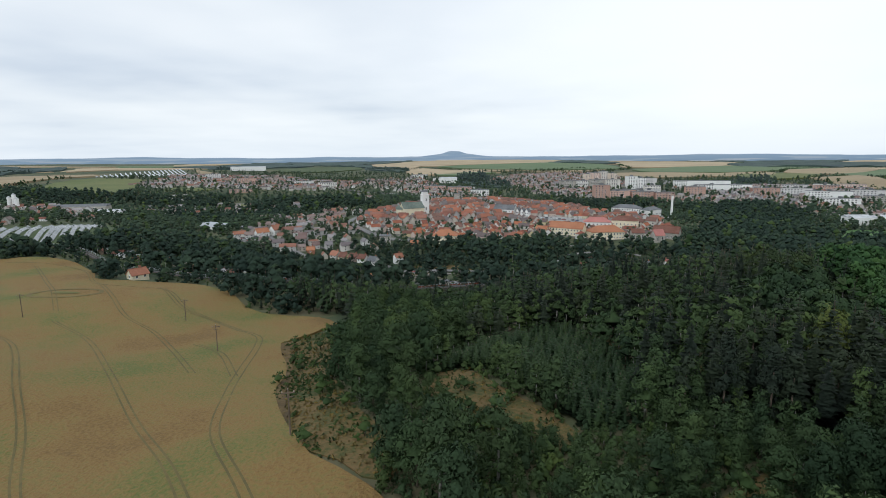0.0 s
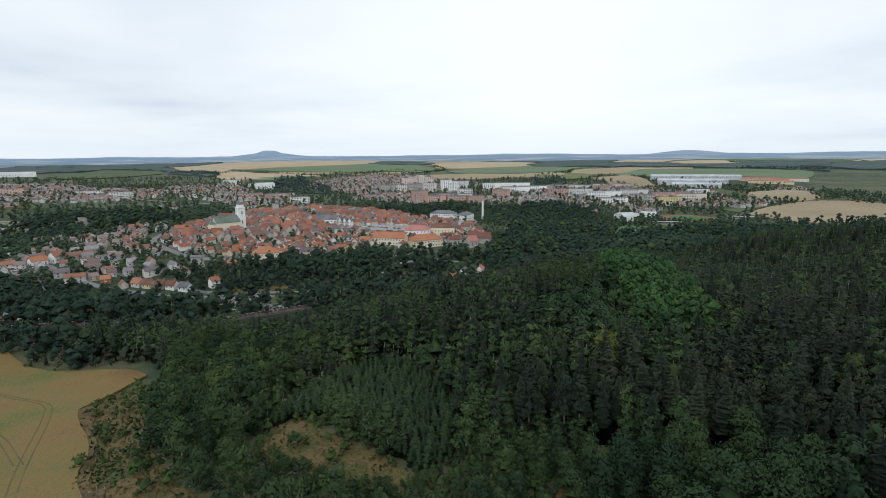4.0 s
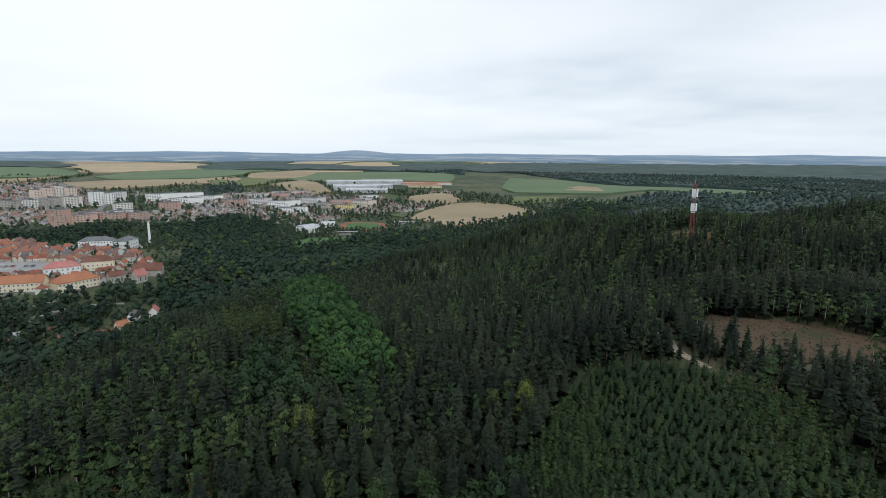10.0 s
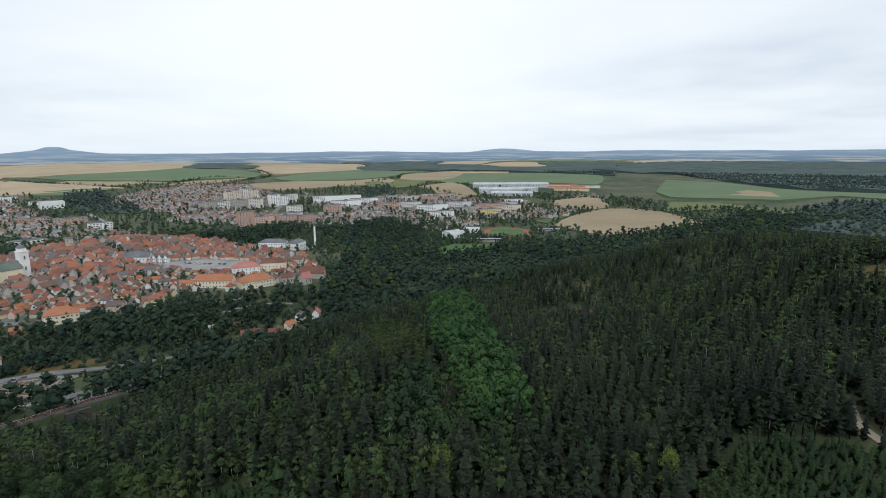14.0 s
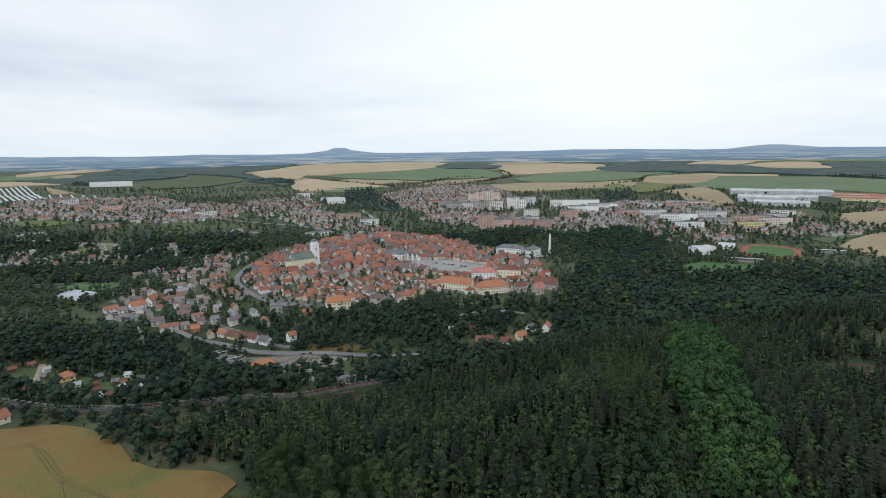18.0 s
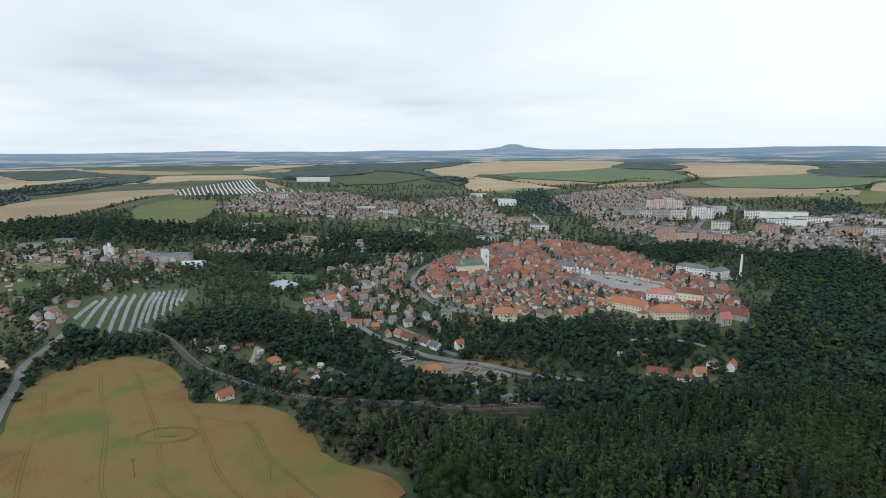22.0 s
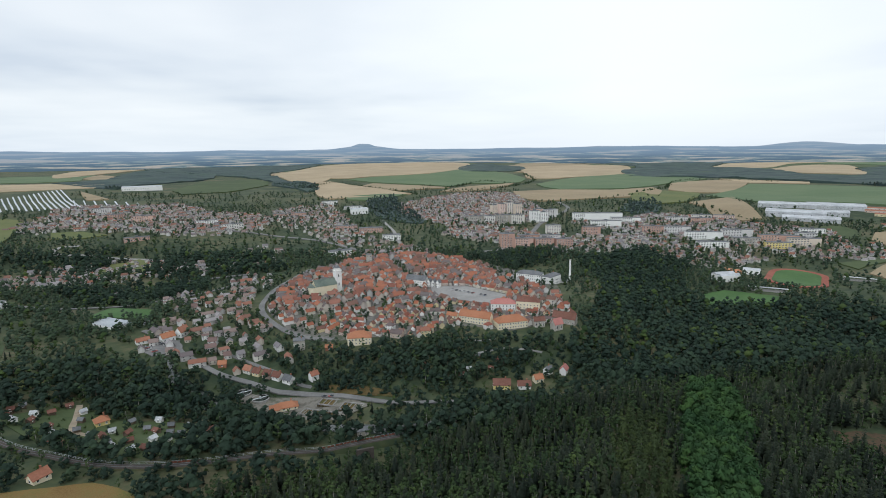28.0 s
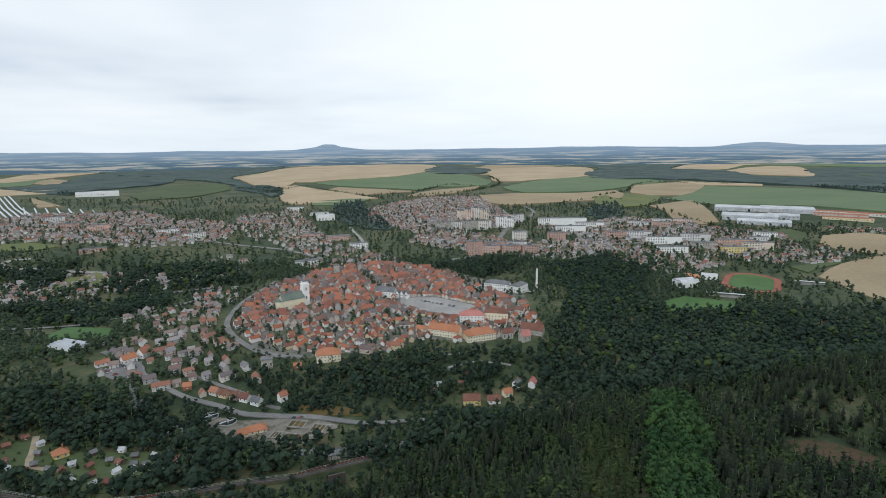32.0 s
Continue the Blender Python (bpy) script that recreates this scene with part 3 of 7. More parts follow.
# outlines on the plan, in metres
WHEAT = [(-16, 65), (-27, 74), (-35, 84), (-45, 102), (-51, 124), (-64, 152), (-58, 163), (-54, 175), (-63, 186), (-78, 191), (-88, 193), (-97, 198), (-108, 211), (-121, 220), (-141, 229), (-162, 222), (-174, 219), (-190, 235), (-206, 251), (-225, 262), (-255, 264),
         (-276, 240), (-271, 214), (-240, 178), (-203, 139), (-150, 80), (-70, -40), (-20, -70), (10, -20), (2, 40)]
drape("wheat_field", WHEAT, "wheat", 0.75, 7.0, "ripening golden and greenish wheat field on the hill", "", "field", rough_edge=0.35)
TRAMLINES = [
    [(-12, 34), (-32, 62), (-48, 83), (-57, 105), (-63, 124), (-69, 146), (-74, 158), (-84, 166), (-98, 176), (-115, 186), (-134, 204), (-150, 205), (-164, 206), (-176, 216), (-190, 232), (-206, 246), (-228, 252), (-250, 250)],
    [(-26, 44), (-48, 70), (-68, 90), (-93, 116), (-120, 143), (-143, 157)],
    [(-40, 40), (-67, 63), (-86, 84), (-103, 101), (-136, 134), (-160, 148), (-192, 184), (-224, 215), (-250, 242)],
    [(-110, 60), (-160, 112), (-201, 153), (-241, 198), (-260, 216)],
    [(-150, 166), (-159, 176), (-170, 188), (-181, 199), (-216, 233), (-230, 246)],
    [(-163, 205), (-144, 186), (-126, 168), (-108, 156), (-90, 138), (-74, 120)],
    [(-138, 208), (-115, 184), (-101, 177), (-90, 170), (-82, 164)],
    [(-62, 118), (-76, 138), (-88, 146)],
]
for line in TRAMLINES:
    for off in (-0.9, 0.9):
        ribbon("tramline", [(x + off, y) for x, y in line], 0.36, "tramline", 0.80, "pressed tractor track through the wheat", "structure", "tramline", 4.0)
RINGED = [(-163 + 12 * math.cos(k * math.pi / 5), 186 + 7 * math.sin(k * math.pi / 5) + 3 * math.cos(k * math.pi / 5)) for k in range(10)]
ribbon("tramline", RINGED, 1.6, "tramline", 0.83, "round tractor track pressed into the wheat", "structure", "tramline", 3.0, closed=True)
for x, y, a, b in ((-163, 186, 6, 2),):
    drape("lodged_patch", [(x + a * math.cos(k), y + b * math.sin(k)) for k in np.arange(0, 6.2, 0.7)], "lodged", 0.85, 3.0, "patch of flattened greener wheat", rough_edge=0.5, skirt=0)

FIELDS = [
    ("stubble_field", "stubble", "pale reaped grain field beside the road", [(-420, 235), (-366, 252), (-336, 255), (-312, 240), (-309, 226), (-318, 205), (-400, 180)]),
    ("meadow", "olive", "round olive green meadow above the woods", [(-861, 960), (-925, 1060), (-900, 1160), (-800, 1170), (-712, 1020), (-650, 865), (-700, 845), (-780, 885)]),
    ("stubble_field", "stubble", "long tan grain field on the plateau", [(-725, 3089), (-641, 4464), (-62, 4849), (529, 4713), (433, 3685), (137, 2797), (-145, 2665), (-258, 2584), (-344, 2608), (-361, 2321), (-471, 2417), (-570, 2668)]),
    ("crop_field", "crop", "green crop strip on the plateau", [(-252, 2517), (-143, 2630), (135, 2760), (422, 3434), (571, 2880), (564, 2439), (436, 2199), (273, 2226), (186, 2054), (83, 2172), (-129, 2354)]),
    ("stubble_field", "stubble", "pale reaped field below the hedge", [(-358, 2379), (-323, 2438), (-212, 2223), (-26, 1826), (29, 1700), (-58, 1635), (-223, 1624), (-270, 1725), (-321, 1996)]),
    ("straw_field", "straw", "tan grain field between two hedges", [(-126, 2300), (80, 2096), (177, 1997), (-26, 1846), (-161, 2140)]),
    ("crop_field", "crop", "small green field at the edge of the town", [(-168, 1673), (-60, 1699), (14, 1668), (-87, 1554), (-166, 1582)]),
    ("straw_field", "straw", "narrow tan field at the edge of the town", [(123, 1772), (250, 2036), (466, 2224), (400, 2041), (202, 1767)]),
    ("stubble_field", "stubble", "pale grain field beyond the hamlet", [(833, 3828), (1272, 4130), (1686, 4022), (1225, 2870), (863, 2605), (602, 2465), (678, 2963)]),
    ("meadow", "crop", "dull green field behind the new quarter", [(539, 2127), (847, 2557), (1185, 2760), (1327, 2458), (1338, 2275), (1065, 2059), (796, 1878), (562, 1883)]),
    ("straw_field", "straw", "tan grain field behind the new quarter", [(378, 1805), (532, 1854), (735, 1833), (904, 1876), (784, 1584), (586, 1548), (400, 1510), (349, 1582)]),
    ("meadow", "olive", "dry olive meadow behind the new quarter", [(725, 1662), (880, 1738), (937, 1620), (752, 1369), (661, 1366), (648, 1461)]),
    ("straw_field", "straw", "tan field between the green crops", [(904, 1765), (1125, 2138), (1322, 2158), (1350, 2009), (1009, 1604), (917, 1654)]),
    ("crop_field", "crop", "wide green crop field behind the factory", [(1285, 1904), (1425, 1753), (1583, 1452), (1205, 1098), (1130, 1226), (1021, 1269), (911, 1307), (888, 1503), (1066, 1662)]),
    ("straw_field", "straw", "tan wedge of grain beside the factory", [(750, 1349), (926, 1441), (761, 1073), (699, 1044), (698, 1147), (740, 1253)]),
    ("stubble_field", "stubble", "pale strip of stubble under the wood", [(1372, 2240), (1546, 1934), (1483, 1854), (1339, 1978)]),
    ("stubble_field", "stubble", "pale far grain field between the woods", [(2084, 3483), (2612, 4086), (2862, 3915), (3102, 3728), (2790, 3672), (2237, 3203)]),
    ("stubble_field", "stubble", "pale far grain field between the woods", [(1904, 2772), (2555, 3361), (2854, 3322), (2623, 2919), (2045, 2245), (1948, 2443)]),
    ("crop_field", "crop", "green far field between the woods", [(2914, 3666), (3237, 3611), (3557, 3296), (3214, 2973), (2961, 3299)]),
    ("straw_field", "straw", "tan field by the far village", [(847, 887), (939, 893), (954, 863), (851, 736), (810, 728), (773, 770), (790, 835)]),
    ("stubble_field", "stubble", "pale far grain field", [(-2134, 3461), (-2334, 4141), (-2045, 4397), (-2013, 4412), (-1913, 3558), (-1858, 3052)]),
    ("straw_field", "straw", "small tan far field", [(-1680, 2972), (-1829, 3400), (-1650, 3226), (-1462, 2757)]),
    ("straw_field", "straw", "wide tan grain field on the slope", [(-1046, 713), (-1050, 756), (-1161, 910), (-1285, 1116), (-1359, 1420), (-1224, 1556), (-1047, 1337), (-1055, 1257), (-1011, 1105), (-964, 925), (-974, 804), (-990, 711)]),
    ("straw_field", "straw", "tan far grain field between woods", [(-2440, 1786), (-2982, 2370), (-2821, 2474), (-2327, 2067), (-2093, 1657)]),
    ("stubble_field", "stubble", "pale far strip between woods", [(-1935, 1574), (-2094, 1805), (-1996, 1908), (-1811, 1652)]),
    ("stubble_field", "stubble", "pale far strip between woods", [(-1472, 1747), (-1616, 2007), (-1576, 2146), (-1416, 1891)]),
    ("straw_field", "straw", "tan far grain field between woods", [(-3022, 2988), (-2733, 3071), (-1963, 2677), (-1881, 2382), (-2388, 2552)]),
    ("straw_field", "straw", "tan field above the solar rows", [(-1116, 1944), (-959, 1769), (-879, 1678), (-923, 1642)]),
    ("crop_field", "crop", "long green field behind the wooded hill", [(1577, 1134), (1616, 957), (1420, 639), (1381, 485), (1267, 241), (1137, 300), (1258, 501), (1163, 566), (1103, 774), (1177, 872)]),
    ("straw_field", "straw", "tan strip within the long green field", [(1422, 1033), (1400, 828), (1360, 687), (1222, 595), (1224, 755), (1277, 926)]),
    ("straw_field", "straw", "tan meadow beside the stadium", [(612, 640), (703, 698), (829, 718), (857, 619), (751, 470), (640, 466), (572, 512), (605, 600)]),
    ("meadow", "olive", "dry meadow behind the wooded hill", [(1022, 716), (1059, 610), (953, 436), (899, 430), (979, 551), (913, 586), (860, 615)]),
    ("meadow", "olive", "dry meadow among the villa gardens", [(-431, 809), (-411, 848), (-373, 816), (-381, 753)]),
    ("meadow", "meadow", "rough grassy slope beyond the suburbs", [(-827, 1995), (-894, 2568), (-688, 2624), (-563, 2309), (-626, 1949), (-739, 1861)]),
    ("meadow", "meadow", "green meadow beside the factory", [(752, 942), (844, 963), (831, 899), (767, 847), (737, 879)]),
    ("meadow", "meadow", "green paddock beyond the stadium", [(619, 699), (665, 708), (721, 707), (648, 679), (616, 663)]),
    ("meadow", "olive", "pale meadow below the suburbs", [(-663, 1050), (-614, 1062), (-546, 1023), (-576, 993), (-628, 991)]),
    ("meadow", "olive", "dry meadow among the river gardens", [(-432, 738), (-438, 825), (-349, 810), (-361, 750)]),
    ("meadow", "meadow", "green river meadow", [(-444, 525), (-429, 569), (-404, 573), (-411, 514)]),
    ("meadow", "olive", "pale meadow by the village", [(-595, 476), (-585, 504), (-519, 488), (-530, 455)]),
    ("meadow", "meadow", "grassy plot in the village", [(-536, 409), (-504, 425), (-451, 384), (-480, 370)]),
]
for name, mat, label, outline in FIELDS:
    far = max(math.hypot(*p) for p in outline)
    drape(name, outline, mat, 0.6 if far < 700 else 1.5 if far < 1400 else 3.5, 14 if far < 700 else 40 if far < 1500 else 120, label, "structure", "field", rough_edge=1.0)



def patchwork():
    """Strips of far farmland between the woods."""
    rng = random.Random(77)
    for ring, (r0, r1) in enumerate(((2350, 3000), (3100, 3900), (4000, 4800))):
        a = -66.0
        while a < 74:
            wide = rng.uniform(5, 12)
            if rng.random() < (0.35 if a < -24 else 0.7) and (ring or a < -24):
                lo, hi = r0 + rng.uniform(-90, 120), r1 + rng.uniform(-160, 90)
                sway = rng.uniform(-3, 3)
                corners = [(lo, a), ((lo + hi) / 2, a + sway / 2), (hi, a + sway), (hi, a + sway + wide * 0.5), (hi, a + sway + wide), ((lo + hi) / 2, a + wide + sway / 2), (lo, a + wide), (lo, a + wide * 0.5)]
                name, mat, label = rng.choice((("straw_field", "straw", "tan far grain field in strips"), ("stubble_field", "stubble", "pale reaped far field in strips"), ("stubble_field", "stubble", "pale reaped far field in strips"), ("crop_field", "crop", "green far crop field in strips"), ("meadow", "meadow", "dull green far meadow in strips")))
                drape(name, [(r * math.sin(radians(t)), r * math.cos(radians(t))) for r, t in corners], mat, 2.2 + 0.05 * ring, 130, label, "structure", "field", rough_edge=2.0)
            a += wide + rng.uniform(0.4, 2.5)


patchwork()

KNOLL = [(-14, 98), (-11, 107), (-6, 110), (-1, 107), (1, 101), (6, 94), (12, 87), (15, 81), (12, 75), (6, 78), (1, 81), (-4, 88), (-10, 92)]
drape("hill_meadow", [(220, 237), (240, 228), (245, 206), (234, 192), (218, 206), (212, 222)], "cut", 0.4, 5.0, "small brownish meadow in the wood", "structure", "meadow", rough_edge=0.6)
ribbon("forest_track", [(-30, 108), (-24, 115), (-14, 122), (-4, 135), (2, 146), (14, 166), (20, 182)], 3, "sand", 0.35, "sandy track between the young trees", "structure", "track")
drape("bare_knoll", KNOLL, "earth", 0.4, 3.0, "bare ochre earth bank among young pines", "structure", "bank", rough_edge=0.6)
SCRUB = [(-64, 153), (-58, 162), (-47, 168), (-41, 124), (-32, 106), (-25, 92), (-17, 80), (-12, 74), (-14, 67), (-27, 74), (-36, 84), (-46, 102), (-52, 124)]
drape("dry_grass_bank", SCRUB, "earth", 0.25, 4.0, "dry grassy strip along the wheat edge", "structure", "bank", rough_edge=0.4)
drape("fallow_edge", [(-65, 151), (-61, 154), (-56, 140), (-50, 124), (-44, 106), (-37, 88), (-33, 80), (-37, 83), (-46, 101), (-53, 124), (-59, 139)], "fallow", 0.6, 3.0, "dark brown strip of bare soil along the wheat", "structure", "bank", rough_edge=0.35)
CLEARING = [(204, 54), (207, 45), (211, 23), (207, 6), (200, -9), (188, -3), (177, 14), (164, 30), (166, 42), (182, 52)]
drape("felled_clearing", CLEARING, "cut", 0.3, 4.0, "brown felled clearing littered with brash", "structure", "clearing", rough_edge=0.8, bumps=0.4)
ribbon("forest_track", [(150, 38), (158, 50), (168, 56), (178, 72)], 2.6, "sand", 0.4, "sandy forest track", "structure", "track")
ribbon("forest_track", [(30, 62), (47, 74), (52, 84), (40, 110), (28, 128)], 3, "earth", 0.35, "narrow earthen forest track", "structure", "track")
drape("yard", [(280, 82), (283, 100), (306, 98), (303, 80)], "earth", 0.3, 6.0, "dry grassy yard round the mast", "structure", "yard")

ROADS = [
    ("country_road", 4.8, "asphalt", "straight grey country road beside the wheat", [(-335, 300), (-310, 250), (-288, 225), (-248, 179), (-214, 140), (-170, 90), (-130, 30)]),
    ("town_road", 5.5, "asphalt", "grey road climbing round the old town", [(-120, 690), (-140, 626), (-145, 578), (-142, 528), (-126, 485), (-105, 460), (-80, 446), (-60, 440)]),
    ("valley_road", 4.6, "asphalt", "grey valley road past the works", [(-230, 470), (-190, 440), (-179, 421), (-150, 395), (-117, 377), (-94, 360), (-74, 355), (-47, 344), (-5, 318), (40, 322)]),
    ("lane", 3.0, "asphalt", "narrow lane between the slope houses", [(-160, 430), (-125, 408), (-98, 388), (-78, 368), (-66, 362)]),
    ("town_road", 8, "paving", "pale road bending sharply on the far slope", [(-545, 930), (-566, 918), (-562, 888), (-536, 866), (-512, 872), (-448, 859), (-362, 826), (-295, 772), (-269, 740), (-266, 711)]),
    ("town_road", 6, "asphalt", "grey road over the river meadows", [(-360, 636), (-309, 668), (-273, 692), (-200, 690)]),
    ("lane", 3.5, "sand", "sandy lane to the red cottage", [(-205, 330), (-196, 310), (-190, 296), (-178, 290)]),
    ("town_road", 9, "asphalt", "grey main road through the new quarter", [(236, 960), (302, 1114), (418, 1322), (440, 1480)]),
    ("town_road", 8, "asphalt", "grey street beside the apartment blocks", [(400, 840), (418, 889), (508, 1103), (540, 1180)]),
    ("town_road", 6, "paving", "pale street climbing from the old town", [(-43, 1173), (-17, 1010), (-6, 897), (10, 830)]),
    ("town_road", 8, "asphalt", "grey street through the northern quarter", [(120, 800), (260, 870), (420, 900), (600, 860)]),
    ("town_road", 8, "asphalt", "grey street through the western quarter", [(-60, 820), (-160, 940), (-300, 1020), (-480, 1080), (-700, 1150)]),
    ("town_road", 7, "asphalt", "grey village street", [(-560, 620), (-470, 560), (-420, 500), (-395, 460)]),
    ("town_road", 7, "asphalt", "grey road over the river meadows", [(-420, 560), (-330, 560), (-250, 590), (-190, 640)]),
    ("footpath", 2.2, "paving", "pale terrace path below the old town", [(60, 408), (80, 414), (100, 410), (112, 404)]),
    ("footpath", 1.8, "paving", "pale garden path below the old town", [(52, 432), (64, 428), (78, 430)]),
]
for name, width, mat, label, line in ROADS:
    far = max(math.hypot(*p) for p in line)
    ribbon(name, line, width, mat, 0.45 if far < 520 else 1.3, label, "structure", "road")
drape("river", [(-420, 720), (-330, 640), (-280, 560), (-210, 470), (-160, 380), (-120, 340), (-60, 300), (0, 288), (80, 310), (180, 372), (290, 450), (380, 470), (380, 462), (292, 440), (184, 362), (84, 300), (0, 278), (-66, 290), (-128, 330), (-168, 372), (-220, 464), (-290, 552), (-340, 630), (-430, 708)],
      "water", 0.2, 8.0, "dull green river in the wooded valley", "structure", "river", rounded=False)
drape("old_town_ground", [(-136, 521), (-137, 600), (-112, 655), (-66, 730), (-10, 790), (60, 790), (120, 720), (190, 640), (165, 490), (140, 466), (96, 446), (40, 462), (16, 440), (-28, 440), (-65, 436), (-96, 452), (-122, 490)], "cobble", 0.5, 12.0, "dark cobbled lanes and yards between the old houses", "structure", "paving", rounded=False)
drape("market_square", [(31, 592), (72, 590), (112, 545), (90, 518), (49, 545), (32, 560)], "paving", 1.1, 8.0, "pale paved market square", "structure", "square", rounded=False)
drape("car_park", [(-216, 428), (-198, 414), (-184, 424), (-190, 448), (-205, 442)], "asphalt", 0.5, 6.0, "asphalt car park beside white houses", "structure", "car park", rounded=False)
drape("works_yard", [(-122, 366), (-92, 352), (-66, 350), (-40, 340), (-22, 320), (-40, 302), (-66, 316), (-90, 330), (-112, 346)], "yard", 0.35, 6.0, "bare earthen yard of the water works", "structure", "yard", rounded=False)
drape("bare_slope", [(-56, 362), (-30, 352), (-10, 338), (-8, 330), (-44, 346)], "earth", 0.5, 5.0, "bare reddish slope above the valley road", "structure", "slope")
drape("lawn", [(-301, 512), (-306, 562), (-247, 533), (-241, 508), (-296, 508)], "turf", 0.5, 8.0, "bright green mown sports lawn", "structure", "lawn", rounded=False)
drape("garden_ground", [(-232, 296), (-207, 328), (-167, 308), (-135, 305), (-94, 292), (-118, 266), (-125, 252), (-150, 258), (-196, 276)], "meadow", 0.3, 7.0, "allotment gardens on a green slope", "structure", "garden")
drape("solar_meadow", [(-330, 292), (-368, 325), (-384, 366), (-352, 425), (-326, 436), (-284, 376), (-278, 330), (-284, 298)], "meadow", 0.35, 8.0, "mown green slope under the solar rows", "structure", "meadow")
drape("garden_ground", [(-262, 332), (-256, 352), (-246, 372), (-238, 360), (-246, 340)], "olive", 0.3, 7.0, "dry grassy clearing by the solar rows", "structure", "garden")

# ---- trees ----


def frond(at, out, droop, wide, rng):
    """Two triangles: a drooping bough seen as a bent kite."""
    side = np.array([-out[1], out[0], 0.0])
    mid = at + 0.55 * out + np.array([0, 0, -0.35 * droop])
    tip = at + out + np.array([0, 0, -droop])
    return np.array([at, mid + side * wide, tip, mid - side * wide])


def conifer(rng, tall, wide, whorls, boughs, bare=0.08, droop=0.28):
    """Corners, triangles and material numbers of a conifer: a tapered trunk and whorls of boughs."""
    verts, tris, kinds = trunk(tall * 0.97, tall * 0.014 + 0.05, 0.0, rng, 3)
    # the needle mass round the trunk
    n = len(verts)
    for z, r in ((bare + 0.1, 0.62), (0.5, 0.52)):
        verts += [np.array([math.cos(1.257 * i) * wide * r * 0.6, math.sin(1.257 * i) * wide * r * 0.6, tall * z]) for i in range(5)]
    verts.append(np.array([0, 0, tall * 0.86]))
    for i in range(5):
        j = (i + 1) % 5
        tris += [(n + i, n + j, n + 5 + j), (n + i, n + 5 + j, n + 5 + i), (n + 5 + i, n + 5 + j, n + 10)]
        kinds += [1] * 3
    for w in range(whorls):
        s = bare + (1 - bare) * (w + 0.3 * rng.random()) / whorls
        reach = wide * (1 - s) ** 0.7 * (0.85 + 0.3 * rng.random()) + 0.12
        turn = rng.random() * 6.28
        for b in range(boughs):
            a = turn + 6.283 * b / boughs + rng.normal(0, 0.12)
            r = reach * rng.uniform(0.7, 1.15)
            out = np.array([math.cos(a) * r, math.sin(a) * r, 0.0])
            lift = rng.uniform(-0.5, 0.5) * tall * (1 - bare) / whorls * (0.3 + s * 0.7)
            quad = frond(np.array([0, 0, s * tall + 0.25 * r + lift]), out, r * droop + rng.normal(0, 0.08), 0.22 + 0.022 * tall + 0.12 * rng.random(), rng)
            n = len(verts)
            verts += list(quad)
            tris += [(n, n + 1, n + 2), (n, n + 2, n + 3)]
            kinds += [1, 1]
    n = len(verts)
    verts += [np.array([0.14, 0, tall * 0.95]), np.array([-0.07, 0.12, tall * 0.95]), np.array([-0.07, -0.12, tall * 0.95]), np.array([0, 0, tall * 1.02])]
    tris += [(n, n + 1, n + 3), (n + 1, n + 2, n + 3), (n + 2, n, n + 3)]
    kinds += [1] * 3
    v = np.array(verts)
    return v, np.array(tris), np.array(kinds), crown_normals(v)


def trunk(tall, r, lean, rng, sides=4):
    verts, tris = [], []
    for z, k in ((0, 1.0), (tall, 0.25)):
        verts += [np.array([r * k * math.cos(6.283 * i / sides) + lean * z, r * k * math.sin(6.283 * i / sides), z - (0.8 if z == 0 else 0)]) for i in range(sides)]
    for i in range(sides):
        j = (i + 1) % sides
        tris += [(i, j, sides + j), (i, sides + j, sides + i)]
    return verts, tris, [0] * len(tris)


